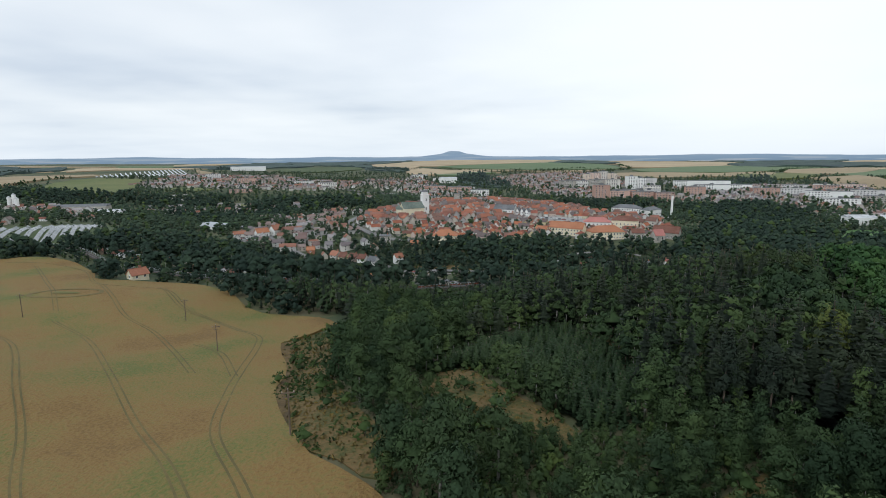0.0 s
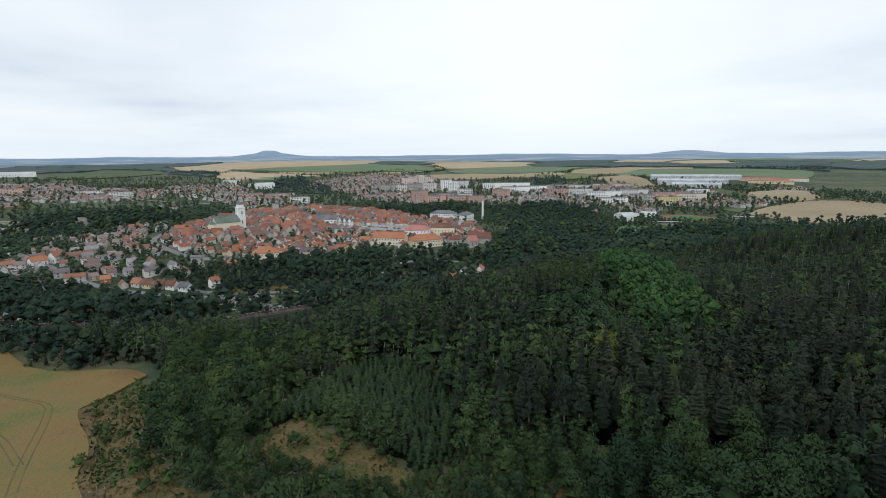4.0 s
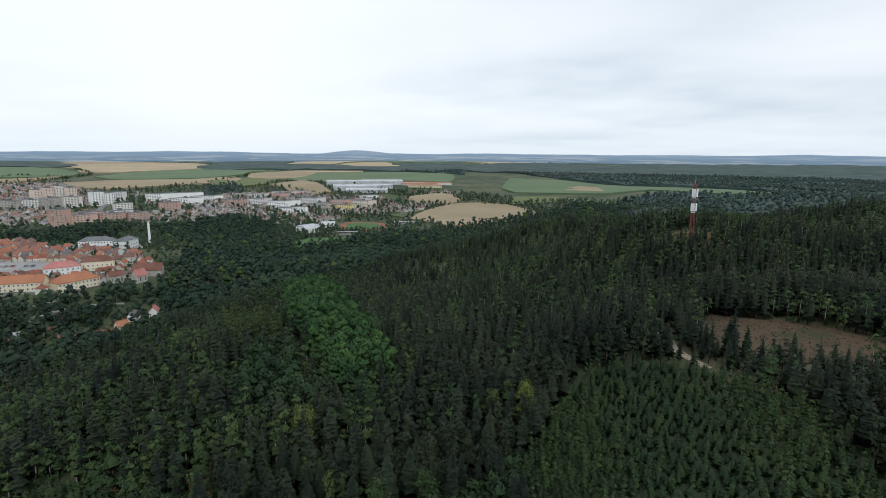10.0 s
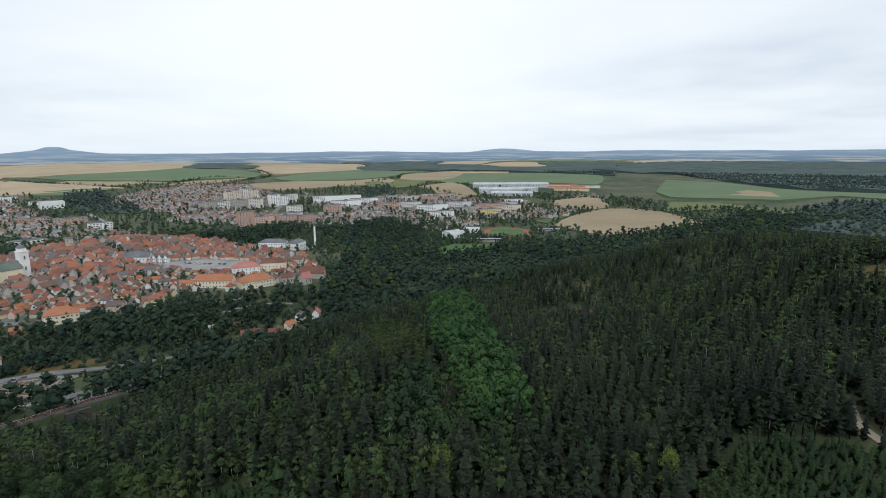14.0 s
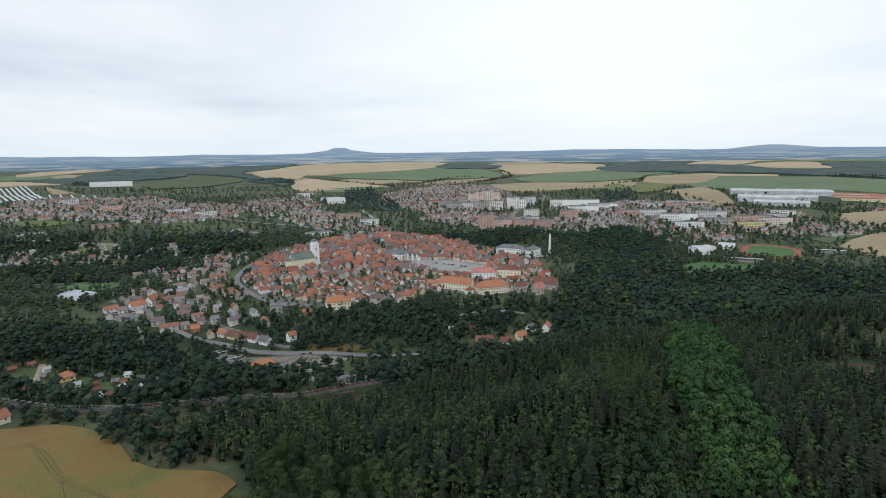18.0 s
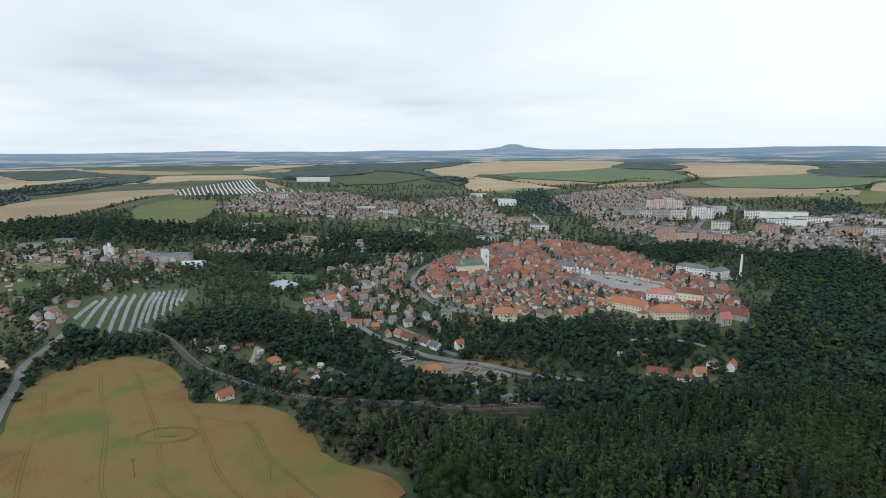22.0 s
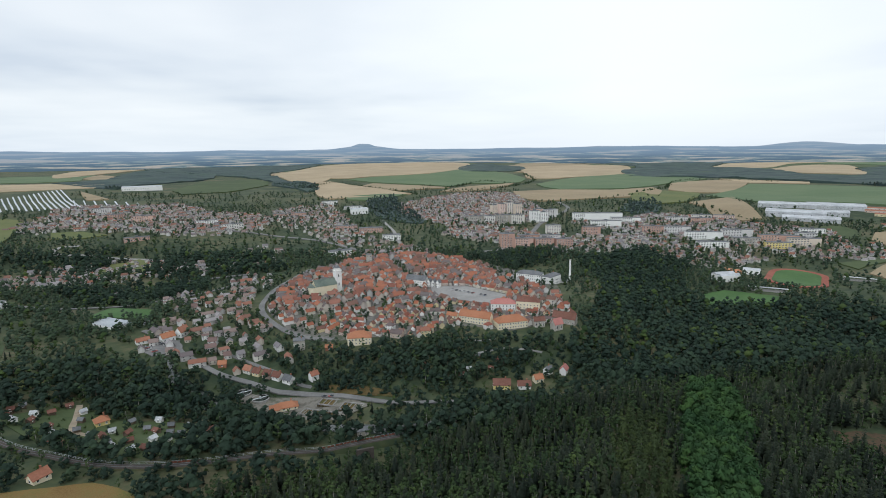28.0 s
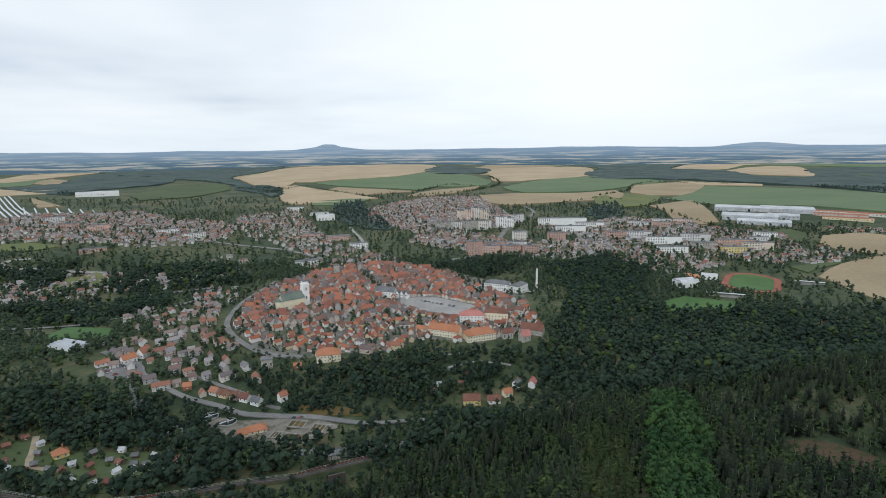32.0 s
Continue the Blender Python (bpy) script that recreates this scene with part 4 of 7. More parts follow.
def leafy(rng, tall, wide, clumps, leaves, size, low=0.25, limbs=5, sides=4, core=0.62):
    """A broadleaf: trunk, limbs and clumps of small leaf sprays round an uneven crown."""
    verts, tris, kinds = trunk(tall * 0.7, tall * 0.016 + 0.08, 0.0, rng, sides)
    centres = []
    for k in range(clumps):
        a, s = rng.random() * 6.283, (k + 0.5) / clumps
        z = tall * (low + (0.94 - low) * s)
        envelope = wide * math.sin(math.pi * min(0.97, 0.18 + 0.80 * s)) ** 0.75
        r = envelope * rng.uniform(0.25, 0.8)
        centres.append(np.array([r * math.cos(a), r * math.sin(a), z + rng.normal(0, 0.04) * tall]))
    for c in centres[:limbs]:
        n, base = len(verts), np.array([0, 0, max(0.3 * tall, c[2] - 0.25 * tall)])
        verts += [base + (0.09, 0, 0), base + (-0.05, 0.08, 0), base - (0.05, 0.08, 0), c]
        tris += [(n, n + 1, n + 3), (n + 1, n + 2, n + 3), (n + 2, n, n + 3)]
        kinds += [0] * 3
    round_clump = {}
    if core < 0.7:
        centres.append(np.array([0, 0, tall * (0.5 + 0.4 * low)]))
    for c in centres:
        whole = core < 0.7 and c is centres[-1]
        ball = wide * (0.95 if whole else rng.uniform(0.30, 0.48))
        start = len(verts)
        # the dense inside of the clump
        n = len(verts)
        spin = rng.random() * 1.57
        for k in range(4):
            verts.append(c + ball * core * rng.uniform(0.85, 1.15) * np.array([math.cos(spin + 1.571 * k), math.sin(spin + 1.571 * k), rng.uniform(-0.25, 0.15)]))
        verts += [c + (0, 0, ball * 0.85 * core), c - (0, 0, ball * 0.8 * core)]
        for k in range(4):
            j = (k + 1) % 4
            tris += [(n + k, n + j, n + 4), (n + j, n + k, n + 5)]
            kinds += [1, 1]
        for _ in range(0 if whole else leaves):
            d = rng.normal(size=3)
            d[2] = abs(d[2]) * 0.9 - 0.25
            d /= np.linalg.norm(d) + 1e-9
            at = c + d * ball * rng.uniform(0.75, 1.1) * np.array([1, 1, 0.8])
            u = np.cross(d, rng.normal(size=3))
            u /= np.linalg.norm(u) + 1e-9
            v = np.cross(d + 0.5 * rng.normal(size=3), u)
            v /= np.linalg.norm(v) + 1e-9
            k = size * rng.uniform(0.6, 1.3)
            n = len(verts)
            verts += [at - u * k, at + v * k, at + u * k * 0.8 - v * k * 0.5]
            tris.append((n, n + 1, n + 2))
            kinds.append(1)
        if not whole:
            round_clump[(start, len(verts))] = c
    v = np.array(verts)
    n = crown_normals(v)
    for (a, b), c in round_clump.items():
        q = v[a:b] - c
        n[a:b] = 0.55 * n[a:b] + 0.6 * q / (np.linalg.norm(q, axis=1)[:, None] + 1e-6) + (0, 0, 0.15)
    return v, np.array(tris), np.array(kinds), n / (np.linalg.norm(n, axis=1)[:, None] + 1e-6)


def crown_normals(v):
    """Normals that look out from the middle of the crown, for soft shading of its sprays."""
    tall, wide = v[:, 2].max(), np.hypot(v[:, 0], v[:, 1]).max() + 0.1
    n = np.c_[v[:, 0] / wide, v[:, 1] / wide, 0.9 * (v[:, 2] / tall - 0.45)] + (0, 0, 0.12)
    return n / (np.linalg.norm(n, axis=1)[:, None] + 1e-6)


def outward(kind):
    """The same tree with all its faces wound to look out of the crown."""
    v, t, k, n = kind
    a, b, c = v[t[:, 0]], v[t[:, 1]], v[t[:, 2]]
    wrong = (np.cross(b - a, c - a) * (n[t[:, 0]] + n[t[:, 1]] + n[t[:, 2]])).sum(1) < 0
    t = t.copy()
    t[wrong] = t[wrong][:, [0, 2, 1]]
    return v, t, k, n


def many(name, kinds, places, scales, mats, label, category="trees", seed=3, turns=None, soft=True):
    """ONE object of many trees: copies of a few kinds at the places, turned and scaled."""
    rng = np.random.default_rng(seed)
    n = len(places)
    if not n:
        return
    pick, turn = rng.integers(0, len(kinds), n), rng.random(n) * 6.283
    turn = turn if turns is None else turns
    ground = height(places[:, 0], places[:, 1]) - 0.1
    verts, tris, marks, norms, tones, base = [], [], [], [], [], 0
    for k, (v, t, m, *q) in enumerate([outward(q) for q in kinds] if soft else kinds):
        w = np.where(pick == k)[0]
        if not len(w):
            continue
        c, s = np.cos(turn[w])[:, None], np.sin(turn[w])[:, None]
        sc = scales[w][:, None]
        slim = sc * rng.uniform(0.85, 1.15, (len(w), 1))
        x = (v[:, 0] * c - v[:, 1] * s) * slim + places[w, 0][:, None]
        y = (v[:, 0] * s + v[:, 1] * c) * slim + places[w, 1][:, None]
        z = v[:, 2] * sc + ground[w][:, None]
        verts.append(np.stack([x, y, z], -1).reshape(-1, 3))
        tris.append((t[None] + (base + np.arange(len(w)) * len(v))[:, None, None]).reshape(-1, 3))
        marks.append(np.tile(m, len(w)))
        tones.append(np.repeat(rng.random(len(w)), len(v)))
        if soft:
            q = q[0]
            norms.append(np.stack([q[:, 0] * c - q[:, 1] * s, q[:, 0] * s + q[:, 1] * c, q[:, 2] + 0 * c], -1).reshape(-1, 3))
        base += len(w) * len(v)
    data = big_mesh(name, np.vstack(verts), np.vstack(tris), np.concatenate(marks), mats, np.vstack(norms) if soft else None)
    data.attributes.new("tone", "FLOAT", "POINT").data.foreach_set("value", np.concatenate(tones).astype(np.float32))
    tagged(new(name, data), label, category, "", "stuff")


R = np.random.default_rng(11)
SPRUCES = [conifer(R, 1.0 * h, h * 0.17, 11, 6) for h in (13, 15, 16, 14)]
SPARSE = [conifer(R, 1.0 * h, h * 0.18, 6, 5) for h in (13, 15, 14)]
FAR_LEAFY = [leafy(R, h, h * 0.27, 7, 7, 0.55, 0.15, 0, 3, 0.72) for h in (10, 12, 11)]
PINES = [conifer(R, h, h * 0.22, 12, 7, 0.14, 0.10) for h in (12, 13)] + [leafy(R, h, h * 0.21, 12, 20, 0.36, 0.16, 2, 3, 0.5) for h in (12, 11.5)]
NEAR_PINES = [conifer(R, h, h * 0.22, 19, 10, 0.03, 0.12) for h in (12, 13.5)] + [leafy(R, h, h * 0.21, 18, 40, 0.27, 0.10, 3, 4, 0.45) for h in (12.5, 11, 11.5)]
NEAR_BIRCHES = [leafy(R, h, h * 0.24, 18, 36, 0.30, 0.08, 4, 4, 0.45) for h in (10, 12, 11)]
NEAR_SPRUCES = [conifer(R, 1.0 * h, h * 0.18, 20, 9, 0.03) for h in (13, 15, 14)]
FAR_PINES = [conifer(R, h, h * 0.22, 7, 6, 0.14, 0.12) for h in (12, 13)]
YOUNG = [conifer(R, h, h * 0.30, 8, 5, 0.03, -0.1) for h in (4.2, 5, 4.6)]
BROAD = [leafy(R, h, h * 0.36, 13, 24, 0.45, 0.14, 3, 3) for h in (9, 11, 10, 8.5)]
ROUND = [leafy(R, h, h * 0.30, 15, 26, 0.5, 0.2, 2, 3, 0.7) for h in (10, 11.5, 10.5)]
MIDDLE = [leafy(R, h, h * 0.46, 9, 9, 0.7, 0.10, 0, 3, 0.85) for h in (9, 11, 10, 8.5)]
BIRCHES = [leafy(R, h, h * 0.21, 11, 18, 0.38, 0.10, 2, 3) for h in (10, 12, 11)]
BUSHES = [leafy(R, h, h * 0.55, 4, 8, 0.4, 0.1, 0, 3) for h in (3, 4)]
PLAIN = [leafy(R, h, h * 0.54, 5, 2, 1.2, 0.10, 0, 3, 1.0) for h in (8, 10, 9)]
TINY = [leafy(R, h, h * 0.54, 3, 0, 2.0, 0.10, 0, 3, 1.2) for h in (8, 10, 9)]


def spots(x0, x1, y0, y1, gap, seed):
    """A jittered grid of places."""
    rng = np.random.default_rng(seed)
    p = np.stack(np.meshgrid(np.arange(x0, x1, gap), np.arange(y0, y1, gap)), -1).reshape(-1, 2).astype(float)
    p[:, 0] += (np.arange(len(p)) // max(1, len(np.arange(x0, x1, gap))) % 2) * gap * 0.5
    return p + rng.uniform(-0.42, 0.42, p.shape) * gap


def drift(p, scale, seed):
    """A smooth wandering value between about -1 and 1 over the plan."""
    k = seed * 1.7
    x, y = p[:, 0] / scale, p[:, 1] / scale
    return (np.sin(x + 1.3 * np.sin(y * 0.9 + k) + k) + np.sin(y * 1.2 + 1.1 * np.sin(x * 1.1 - k) + 2 * k)) / 2


def near_line(p, line, far):
    """Which places lie within a distance of a line."""
    q = smooth_line(line, 5.0)
    return (((p[:, None] - q[None]) ** 2).sum(-1) < far * far).any(1)


HILLWOOD = [(-54, 190), (-46, 170), (-40, 124), (-31, 105), (-25, 92), (-16, 80), (-12, 72), (-13, 62), (6, 40), (14, -30), (60, -90), (300, -320), (600, -350), (720, -100), (700, 330), (420, 345), (290, 330), (200, 318), (130, 310), (85, 300), (50, 272), (5, 262), (-20, 250), (-50, 232), (-92, 218), (-78, 202)]
STRIP = [(176, 298), (196, 290), (170, 228), (158, 220), (130, 168), (112, 128), (102, 112), (87, 116), (94, 138), (104, 166), (121, 204), (150, 252)]
YOUNGWOOD = [(135, 66), (148, 40), (140, 14), (120, -2), (96, -4), (72, 12), (64, 34), (84, 56), (110, 62)]
KNOLLWOOD = [(-11, 108), (-1, 134), (20, 139), (27, 120), (28, 98), (23, 82), (16, 82), (8, 94), (-1, 110)]
LIGHTWOOD = [(78, 168), (94, 158), (104, 178), (136, 255), (122, 268), (92, 212)]
ROUNDWOOD = [(72, 153), (84, 164), (90, 157), (88, 140), (80, 122), (74, 110), (66, 116), (62, 130)]
GAPLINE = [(84, 114), (91, 138), (101, 166), (118, 204)]
GLADE = [(217, 240), (243, 231), (248, 206), (236, 188), (215, 204), (209, 223)]


FRONT = [(-51, 190), (-46, 170), (-40, 124), (-31, 105), (-25, 92), (-16, 80), (-12, 74), (-16, 67), (-12, 60), (6, 44), (62, 30), (66, 62), (34, 84), (13, 78), (6, 81), (-1, 86), (-8, 92), (-14, 97), (-14, 110), (-6, 134), (2, 146), (-10, 176), (-40, 196)]


def tree(name, kind, mats, label):
    """A single tree: trunk with limbs, and crown."""
    root = thing(name, label, "tree", "trees by the wheat")
    v, t, k, normals = outward(kind)
    for n, what, mat in ((0, "trunk", mats[0]), (1, "crown", mats[1])):
        tris = t[k == n]
        used, back = np.unique(tris, return_inverse=True)
        part(what, big_mesh(what, v[used], back.reshape(-1, 3), np.zeros(len(tris)), [mat], normals[used] if n else None), root)
    return root


def plant_front():
    rng = np.random.default_rng(14)
    near = np.random.default_rng(15)
    kinds = [tree("birch_tree", leafy(near, h, h * 0.28, 30, 56, 0.26, 0.06, 9, 4, 0.42), ["birch_bark", "birch"], "light green birch with a hanging crown") for h in (12, 14, 11)]
    kinds[1].children[1].data.materials[0] = M["bright"]
    kinds += [tree("broadleaf_tree", leafy(near, h, h * 0.38, 36, 60, 0.29, 0.06, 9, 4, 0.42), ["bark", "leaf"], "dark green broadleaf tree with a full crown") for h in (12, 13, 10)]
    kinds += [tree("young_tree", leafy(near, h, h * 0.33, 20, 40, 0.24, 0.04, 7, 4, 0.42), ["bark", "bush"], "bushy young green tree on the hillside") for h in (5, 6.5)]
    p = spots(-66, 70, 26, 200, 5.1, 16)
    p = p[inside(p, FRONT) & (np.hypot(p[:, 0], p[:, 1]) > 46) & ~near_line(p, [(30, 62), (47, 74), (52, 84), (40, 110), (28, 128)], 1.6)]
    p = p[:430]
    used = [False] * len(kinds)
    for x, y in p:
        k = int(rng.choice(8, p=(0.14, 0.14, 0.14, 0.14, 0.12, 0.12, 0.1, 0.1)))
        low = 0.45 if -12 < x < 16 and 70 < y < 100 else 0.42 if 4 < x < 26 and 66 < y < 94 else 0.62 if 4 < x < 44 and 52 < y < 92 else 1.0
        m = pose(x, y, ground_at(x, y) - 0.1, 0, 0, rng.uniform(0, 360)) @ Matrix.Diagonal((*[rng.uniform(0.75, 1.12) * low] * 3, 1))
        if used[k]:
            copy_thing(kinds[k], m)
        else:
            kinds[k].matrix_basis = m
        used[k] = True


plant_front()


def plant_hill():
    p = spots(-110, 720, -350, 350, 3.7, 5)
    d = np.hypot(p[:, 0], p[:, 1])
    az = np.degrees(np.arctan2(p[:, 0], p[:, 1]))
    rng = np.random.default_rng(8)
    keep = inside(p, HILLWOOD) & ~inside(p, FRONT) & (az > -35) & (az < 112) & (d > 50)
    keep &= ~inside(p, CLEARING) & ~inside(p, KNOLL) & ~inside(p, SCRUB) & ~near_line(p, [(150, 38), (158, 50), (168, 56), (178, 72)], 2.6)
    keep &= ~near_line(p, [(30, 62), (47, 74), (52, 84), (40, 110), (28, 128)], 1.7) & (np.hypot(p[:, 0] - 292, p[:, 1] - 91) > 13)
    keep &= (d < 330) | (rng.random(len(p)) < 0.55)
    keep &= (d < 500) | (rng.random(len(p)) < 0.6)
    keep &= ~inside(p, GLADE)
    p = p[keep]
    d = np.hypot(p[:, 0], p[:, 1])
    p = p[~inside(p, STRIP) & ~inside(p, ROUNDWOOD) & ~near_line(p, GAPLINE, 2.0)]
    d = np.hypot(p[:, 0], p[:, 1])
    young, knoll = inside(p, YOUNGWOOD), inside(p, KNOLLWOOD)
    v, w = drift(p, 38, 1), drift(p, 21, 2)
    rng = np.random.default_rng(9)
    u = rng.random(len(p))
    north = p[:, 1] - 0.55 * p[:, 0]
    near_west = (p[:, 0] < 30) & (p[:, 1] < 130)
    birch = ~young & ~knoll & ((near_west & (u < 0.8)) | ((v > 0.35) & (u < 0.6)) | ((w > 0.55) & (u < 0.5)) | (u < 0.07) | ((d > 190) & (u < 0.34)))
    broad = ~young & ~knoll & ~birch & (((north > 150) & (u < 0.55)) | (near_west & (u < 0.95)) | ((v < -0.55) & (u < 0.4)))
    pine = ~young & ~knoll & ~birch & ~broad & ((v + 0.5 * w > -0.75) & (u < 0.84))
    spruce = ~(young | knoll | birch | broad | pine)
    size = rng.uniform(0.72, 1.12, len(p)) * (1 + 0.08 * v)
    size[near_line(p + np.array([0.0, 12.0]), [(-120, 241), (-92, 245), (-64, 255), (-35, 265), (-3, 273)], 14)] *= 0.72
    size[near_west] *= 0.9
    pale = inside(p, LIGHTWOOD)
    for other in (birch, broad, pine, spruce):
        other &= ~pale
    close = d < 168
    size[inside(p, [(152, 52), (176, 14), (192, -14), (176, -18), (150, 4), (140, 44)])] *= 0.72
    tall = inside(p, [(200, 60), (222, 62), (250, 20), (240, -30), (214, -16), (226, 10), (222, 36)])
    pine |= tall
    for other in (broad, birch, spruce):
        other &= ~tall
    size[tall] *= 1.25
    many("spruce_wood", SPARSE, p[spruce & ~close], size[spruce & ~close], ["bark", "spruce"], "dark spruces on the far side of the hill", seed=31)
    many("pine_wood", FAR_PINES, p[pine & ~close], size[pine & ~close], ["bark", "pine"], "grey-green pines on the far side of the hill", seed=32)
    spruce, pine = spruce & close, pine & close
    many("birch_wood", FAR_LEAFY, p[birch & ~close], size[birch & ~close], ["birch_bark", "birch"], "lighter birches on the far wooded slope", seed=33)
    many("broadleaf_wood", FAR_LEAFY, p[broad & ~close], size[broad & ~close] * 1.05, ["bark", "leaf"], "dark broadleaf trees on the far wooded slope", seed=34)
    birch, broad = birch & close, broad & close
    by = d < 108
    for mask, kinds, ring in ((by, (NEAR_SPRUCES, NEAR_PINES, NEAR_BIRCHES), 20), (~by, (SPRUCES, PINES, BIRCHES), 0)):
        many("spruce_wood", kinds[0], p[spruce & mask], size[spruce & mask], ["bark", "spruce"], "dense dark spruces covering the hill", seed=1 + ring)
        many("pine_wood", kinds[1], p[pine & mask], size[pine & mask], ["bark", "pine"], "grey-green pines among the spruces", seed=2 + ring)
        many("birch_wood", kinds[2], p[birch & mask], size[birch & mask], ["birch_bark", "birch"], "lighter birches on the wooded slope", seed=3 + ring)
    many("broadleaf_wood", BROAD, p[broad], size[broad], ["bark", "leaf"], "dark broadleaf trees on the wooded slope", seed=4)
    many("pale_wood", BIRCHES, p[pale], size[pale], ["birch_bark", "pale_leaf"], "yellow-green young trees on the slope", seed=41)
    q = spots(60, 215, 100, 310, 4.3, 42)
    q = q[inside(q, STRIP) & ~near_line(q, GAPLINE, 2.2)]
    many("young_tree_rows", ROUND, q, np.random.default_rng(43).uniform(1.1, 1.35, len(q)), ["bark", "bright"], "strip of fresh green broadleaf trees with round crowns", seed=5)
    q = spots(55, 100, 100, 170, 4.6, 44)
    q = q[inside(q, ROUNDWOOD)]
    many("round_tree_clump", ROUND, q, np.random.default_rng(45).uniform(1.0, 1.25, len(q)), ["bark", "leaf"], "clump of green broadleaf trees with round crowns", seed=46)
    q = spots(55, 160, -12, 75, 1.75, 21)
    q = q[inside(q, YOUNGWOOD)]
    tone = drift(q, 12, 4) + np.random.default_rng(20).normal(0, 0.35, len(q)) > 0.0
    many("young_plantation", YOUNG, q[~tone], rng.uniform(0.55, 0.95, (~tone).sum()), ["bark", "young_pine"], "young pines in a dense plantation", seed=6)
    many("young_plantation", BIRCHES, q[tone], rng.uniform(0.35, 0.52, tone.sum()), ["birch_bark", "birch"], "young birches in a dense plantation", seed=7)
    q = spots(-25, 40, 75, 155, 1.6, 22)
    q = q[inside(q, KNOLLWOOD)]
    many("young_pine_thicket", YOUNG, q, rng.uniform(0.65, 1.1, len(q)), ["bark", "young_pine"], "thicket of young grey-green pines on the knoll", seed=8)
    q = spots(-66, 30, 60, 170, 4.0, 23)
    q = q[(inside(q, SCRUB) | inside(q, KNOLL)) & (rng.random(len(q)) < np.where(inside(q, KNOLL), 0.34, 0.42))]
    many("bushes", BUSHES, q, rng.uniform(0.5, 1.1, len(q)), ["bark", "bush"], "bushes on the dry grassy bank", "bushes", seed=9)
    q = spots(-4, 70, 44, 84, 2.1, 47)
    q = q[inside(q, FRONT) & (np.hypot(q[:, 0], q[:, 1]) > 44) & ~inside(q, KNOLL) & ~near_line(q, [(30, 62), (47, 74), (52, 84), (40, 110), (28, 128)], 1.8)]
    edge = spots(26, 64, 58, 106, 3.4, 51)
    edge = edge[inside(edge, [(28, 74), (50, 58), (62, 64), (60, 92), (42, 106), (27, 94)]) & ~inside(edge, KNOLLWOOD) & ~near_line(edge, [(30, 62), (47, 74), (52, 84), (40, 110), (28, 128)], 1.4)]
    many("young_trees", NEAR_BIRCHES, edge, rng.uniform(0.35, 0.7, len(edge)), ["birch_bark", "birch"], "light green birches at the edge of the dark wood", seed=52)
    light = rng.random(len(q)) < 0.5
    many("young_trees", NEAR_BIRCHES, q[light], rng.uniform(0.22, 0.42, light.sum()), ["birch_bark", "birch"], "light green young birches below the knoll", seed=48)
    many("bushes", BUSHES, q[~light], rng.uniform(0.5, 1.0, (~light).sum()), ["bark", "bush"], "green bushes below the knoll", "bushes", seed=49)
    q = spots(-66, 30, 60, 170, 1.25, 25)
    q = q[inside(q, SCRUB) | inside(q, KNOLL)]
    tuft = [leafy(R, 0.9, 0.6, 2, 6, 0.3, 0.1, 0, 3, 0.5), leafy(R, 1.2, 0.5, 2, 6, 0.3, 0.1, 0, 3, 0.5)]
    green = drift(q, 5, 6) + rng.normal(0, 0.4, len(q)) > np.where(inside(q, KNOLL), 0.5, 0.1)
    many("grass_tufts", tuft, q[green], rng.uniform(0.5, 1.2, green.sum()), ["bark", "bush"], "green weeds on the dry bank", "grass", seed=26)
    many("grass_tufts", tuft, q[~green], rng.uniform(0.4, 1.0, (~green).sum()), ["bark", "dry"], "tufts of dry grass on the bank", "grass", seed=27)
    q = spots(160, 230, -12, 60, 1.5, 28)
    q = q[inside(q, CLEARING) & (rng.random(len(q)) < 0.7)]
    many("brash_heaps", tuft, q, rng.uniform(0.3, 0.95, len(q)), ["bark", "brash"], "heaps of brown brash on the felled clearing", "brash", seed=29)
    q = spots(-66, 110, 26, 200, 2.7, 24)
    q = q[(inside(q, FRONT) | (inside(q, HILLWOOD) & (q[:, 1] < 130) & ~inside(q, KNOLLWOOD) & ~inside(q, KNOLL) & ~inside(q, YOUNGWOOD))) & ~near_line(q, [(30, 62), (47, 74), (52, 84), (40, 110), (28, 128)], 2.0)]
    many("undergrowth", BUSHES, q, rng.uniform(0.35, 0.75, len(q)), ["bark", "leaf"], "green undergrowth beneath the hillside trees", "bushes", seed=10)


plant_hill()


def plant_single():
    rng = np.random.default_rng(19)
    for x, y, h in ((147, 19, 11), (163, 37, 12), (166, 33, 10), (158, 12, 8), (182, 24, 6)):
        root = tree("lone_spruce", conifer(rng, h, h * 0.2, 20, 9), ["bark", "spruce"], "lone dark spruce standing in the felled clearing")
        root.matrix_basis = pose(x, y, ground_at(x, y) - 0.1)
    for x, y, s in ((61, 98, 1.0), (66, 103, 0.8), (103, 66, 0.9), (98, 72, 0.75)):
        root = tree("yellowing_tree", leafy(rng, 12, 3.6, 34, 44, 0.28, 0.2, 6, 4, 0.45), ["bark", "lime"], "yellow-green broadleaf tree above the dark wood")
        root.matrix_basis = pose(x, y, ground_at(x, y)) @ Matrix.Diagonal((s, s, s * 1.2, 1))


plant_single()

# ---- houses ----


def window_mesh(w, h):
    s = Shape()
    s.box(-w / 2, -0.10, 0, w / 2, 0.04, h, 0)
    s.box(-w / 2 + 0.12, -0.13, 0.12, -0.04, 0, h - 0.12, 1)
    s.box(0.04, -0.13, 0.12, w / 2 - 0.12, 0, h - 0.12, 1)
    s.box(-w / 2 - 0.08, -0.2, -0.08, w / 2 + 0.08, 0.02, 0.0, 0)
    return s.data("window", "white", "glass")


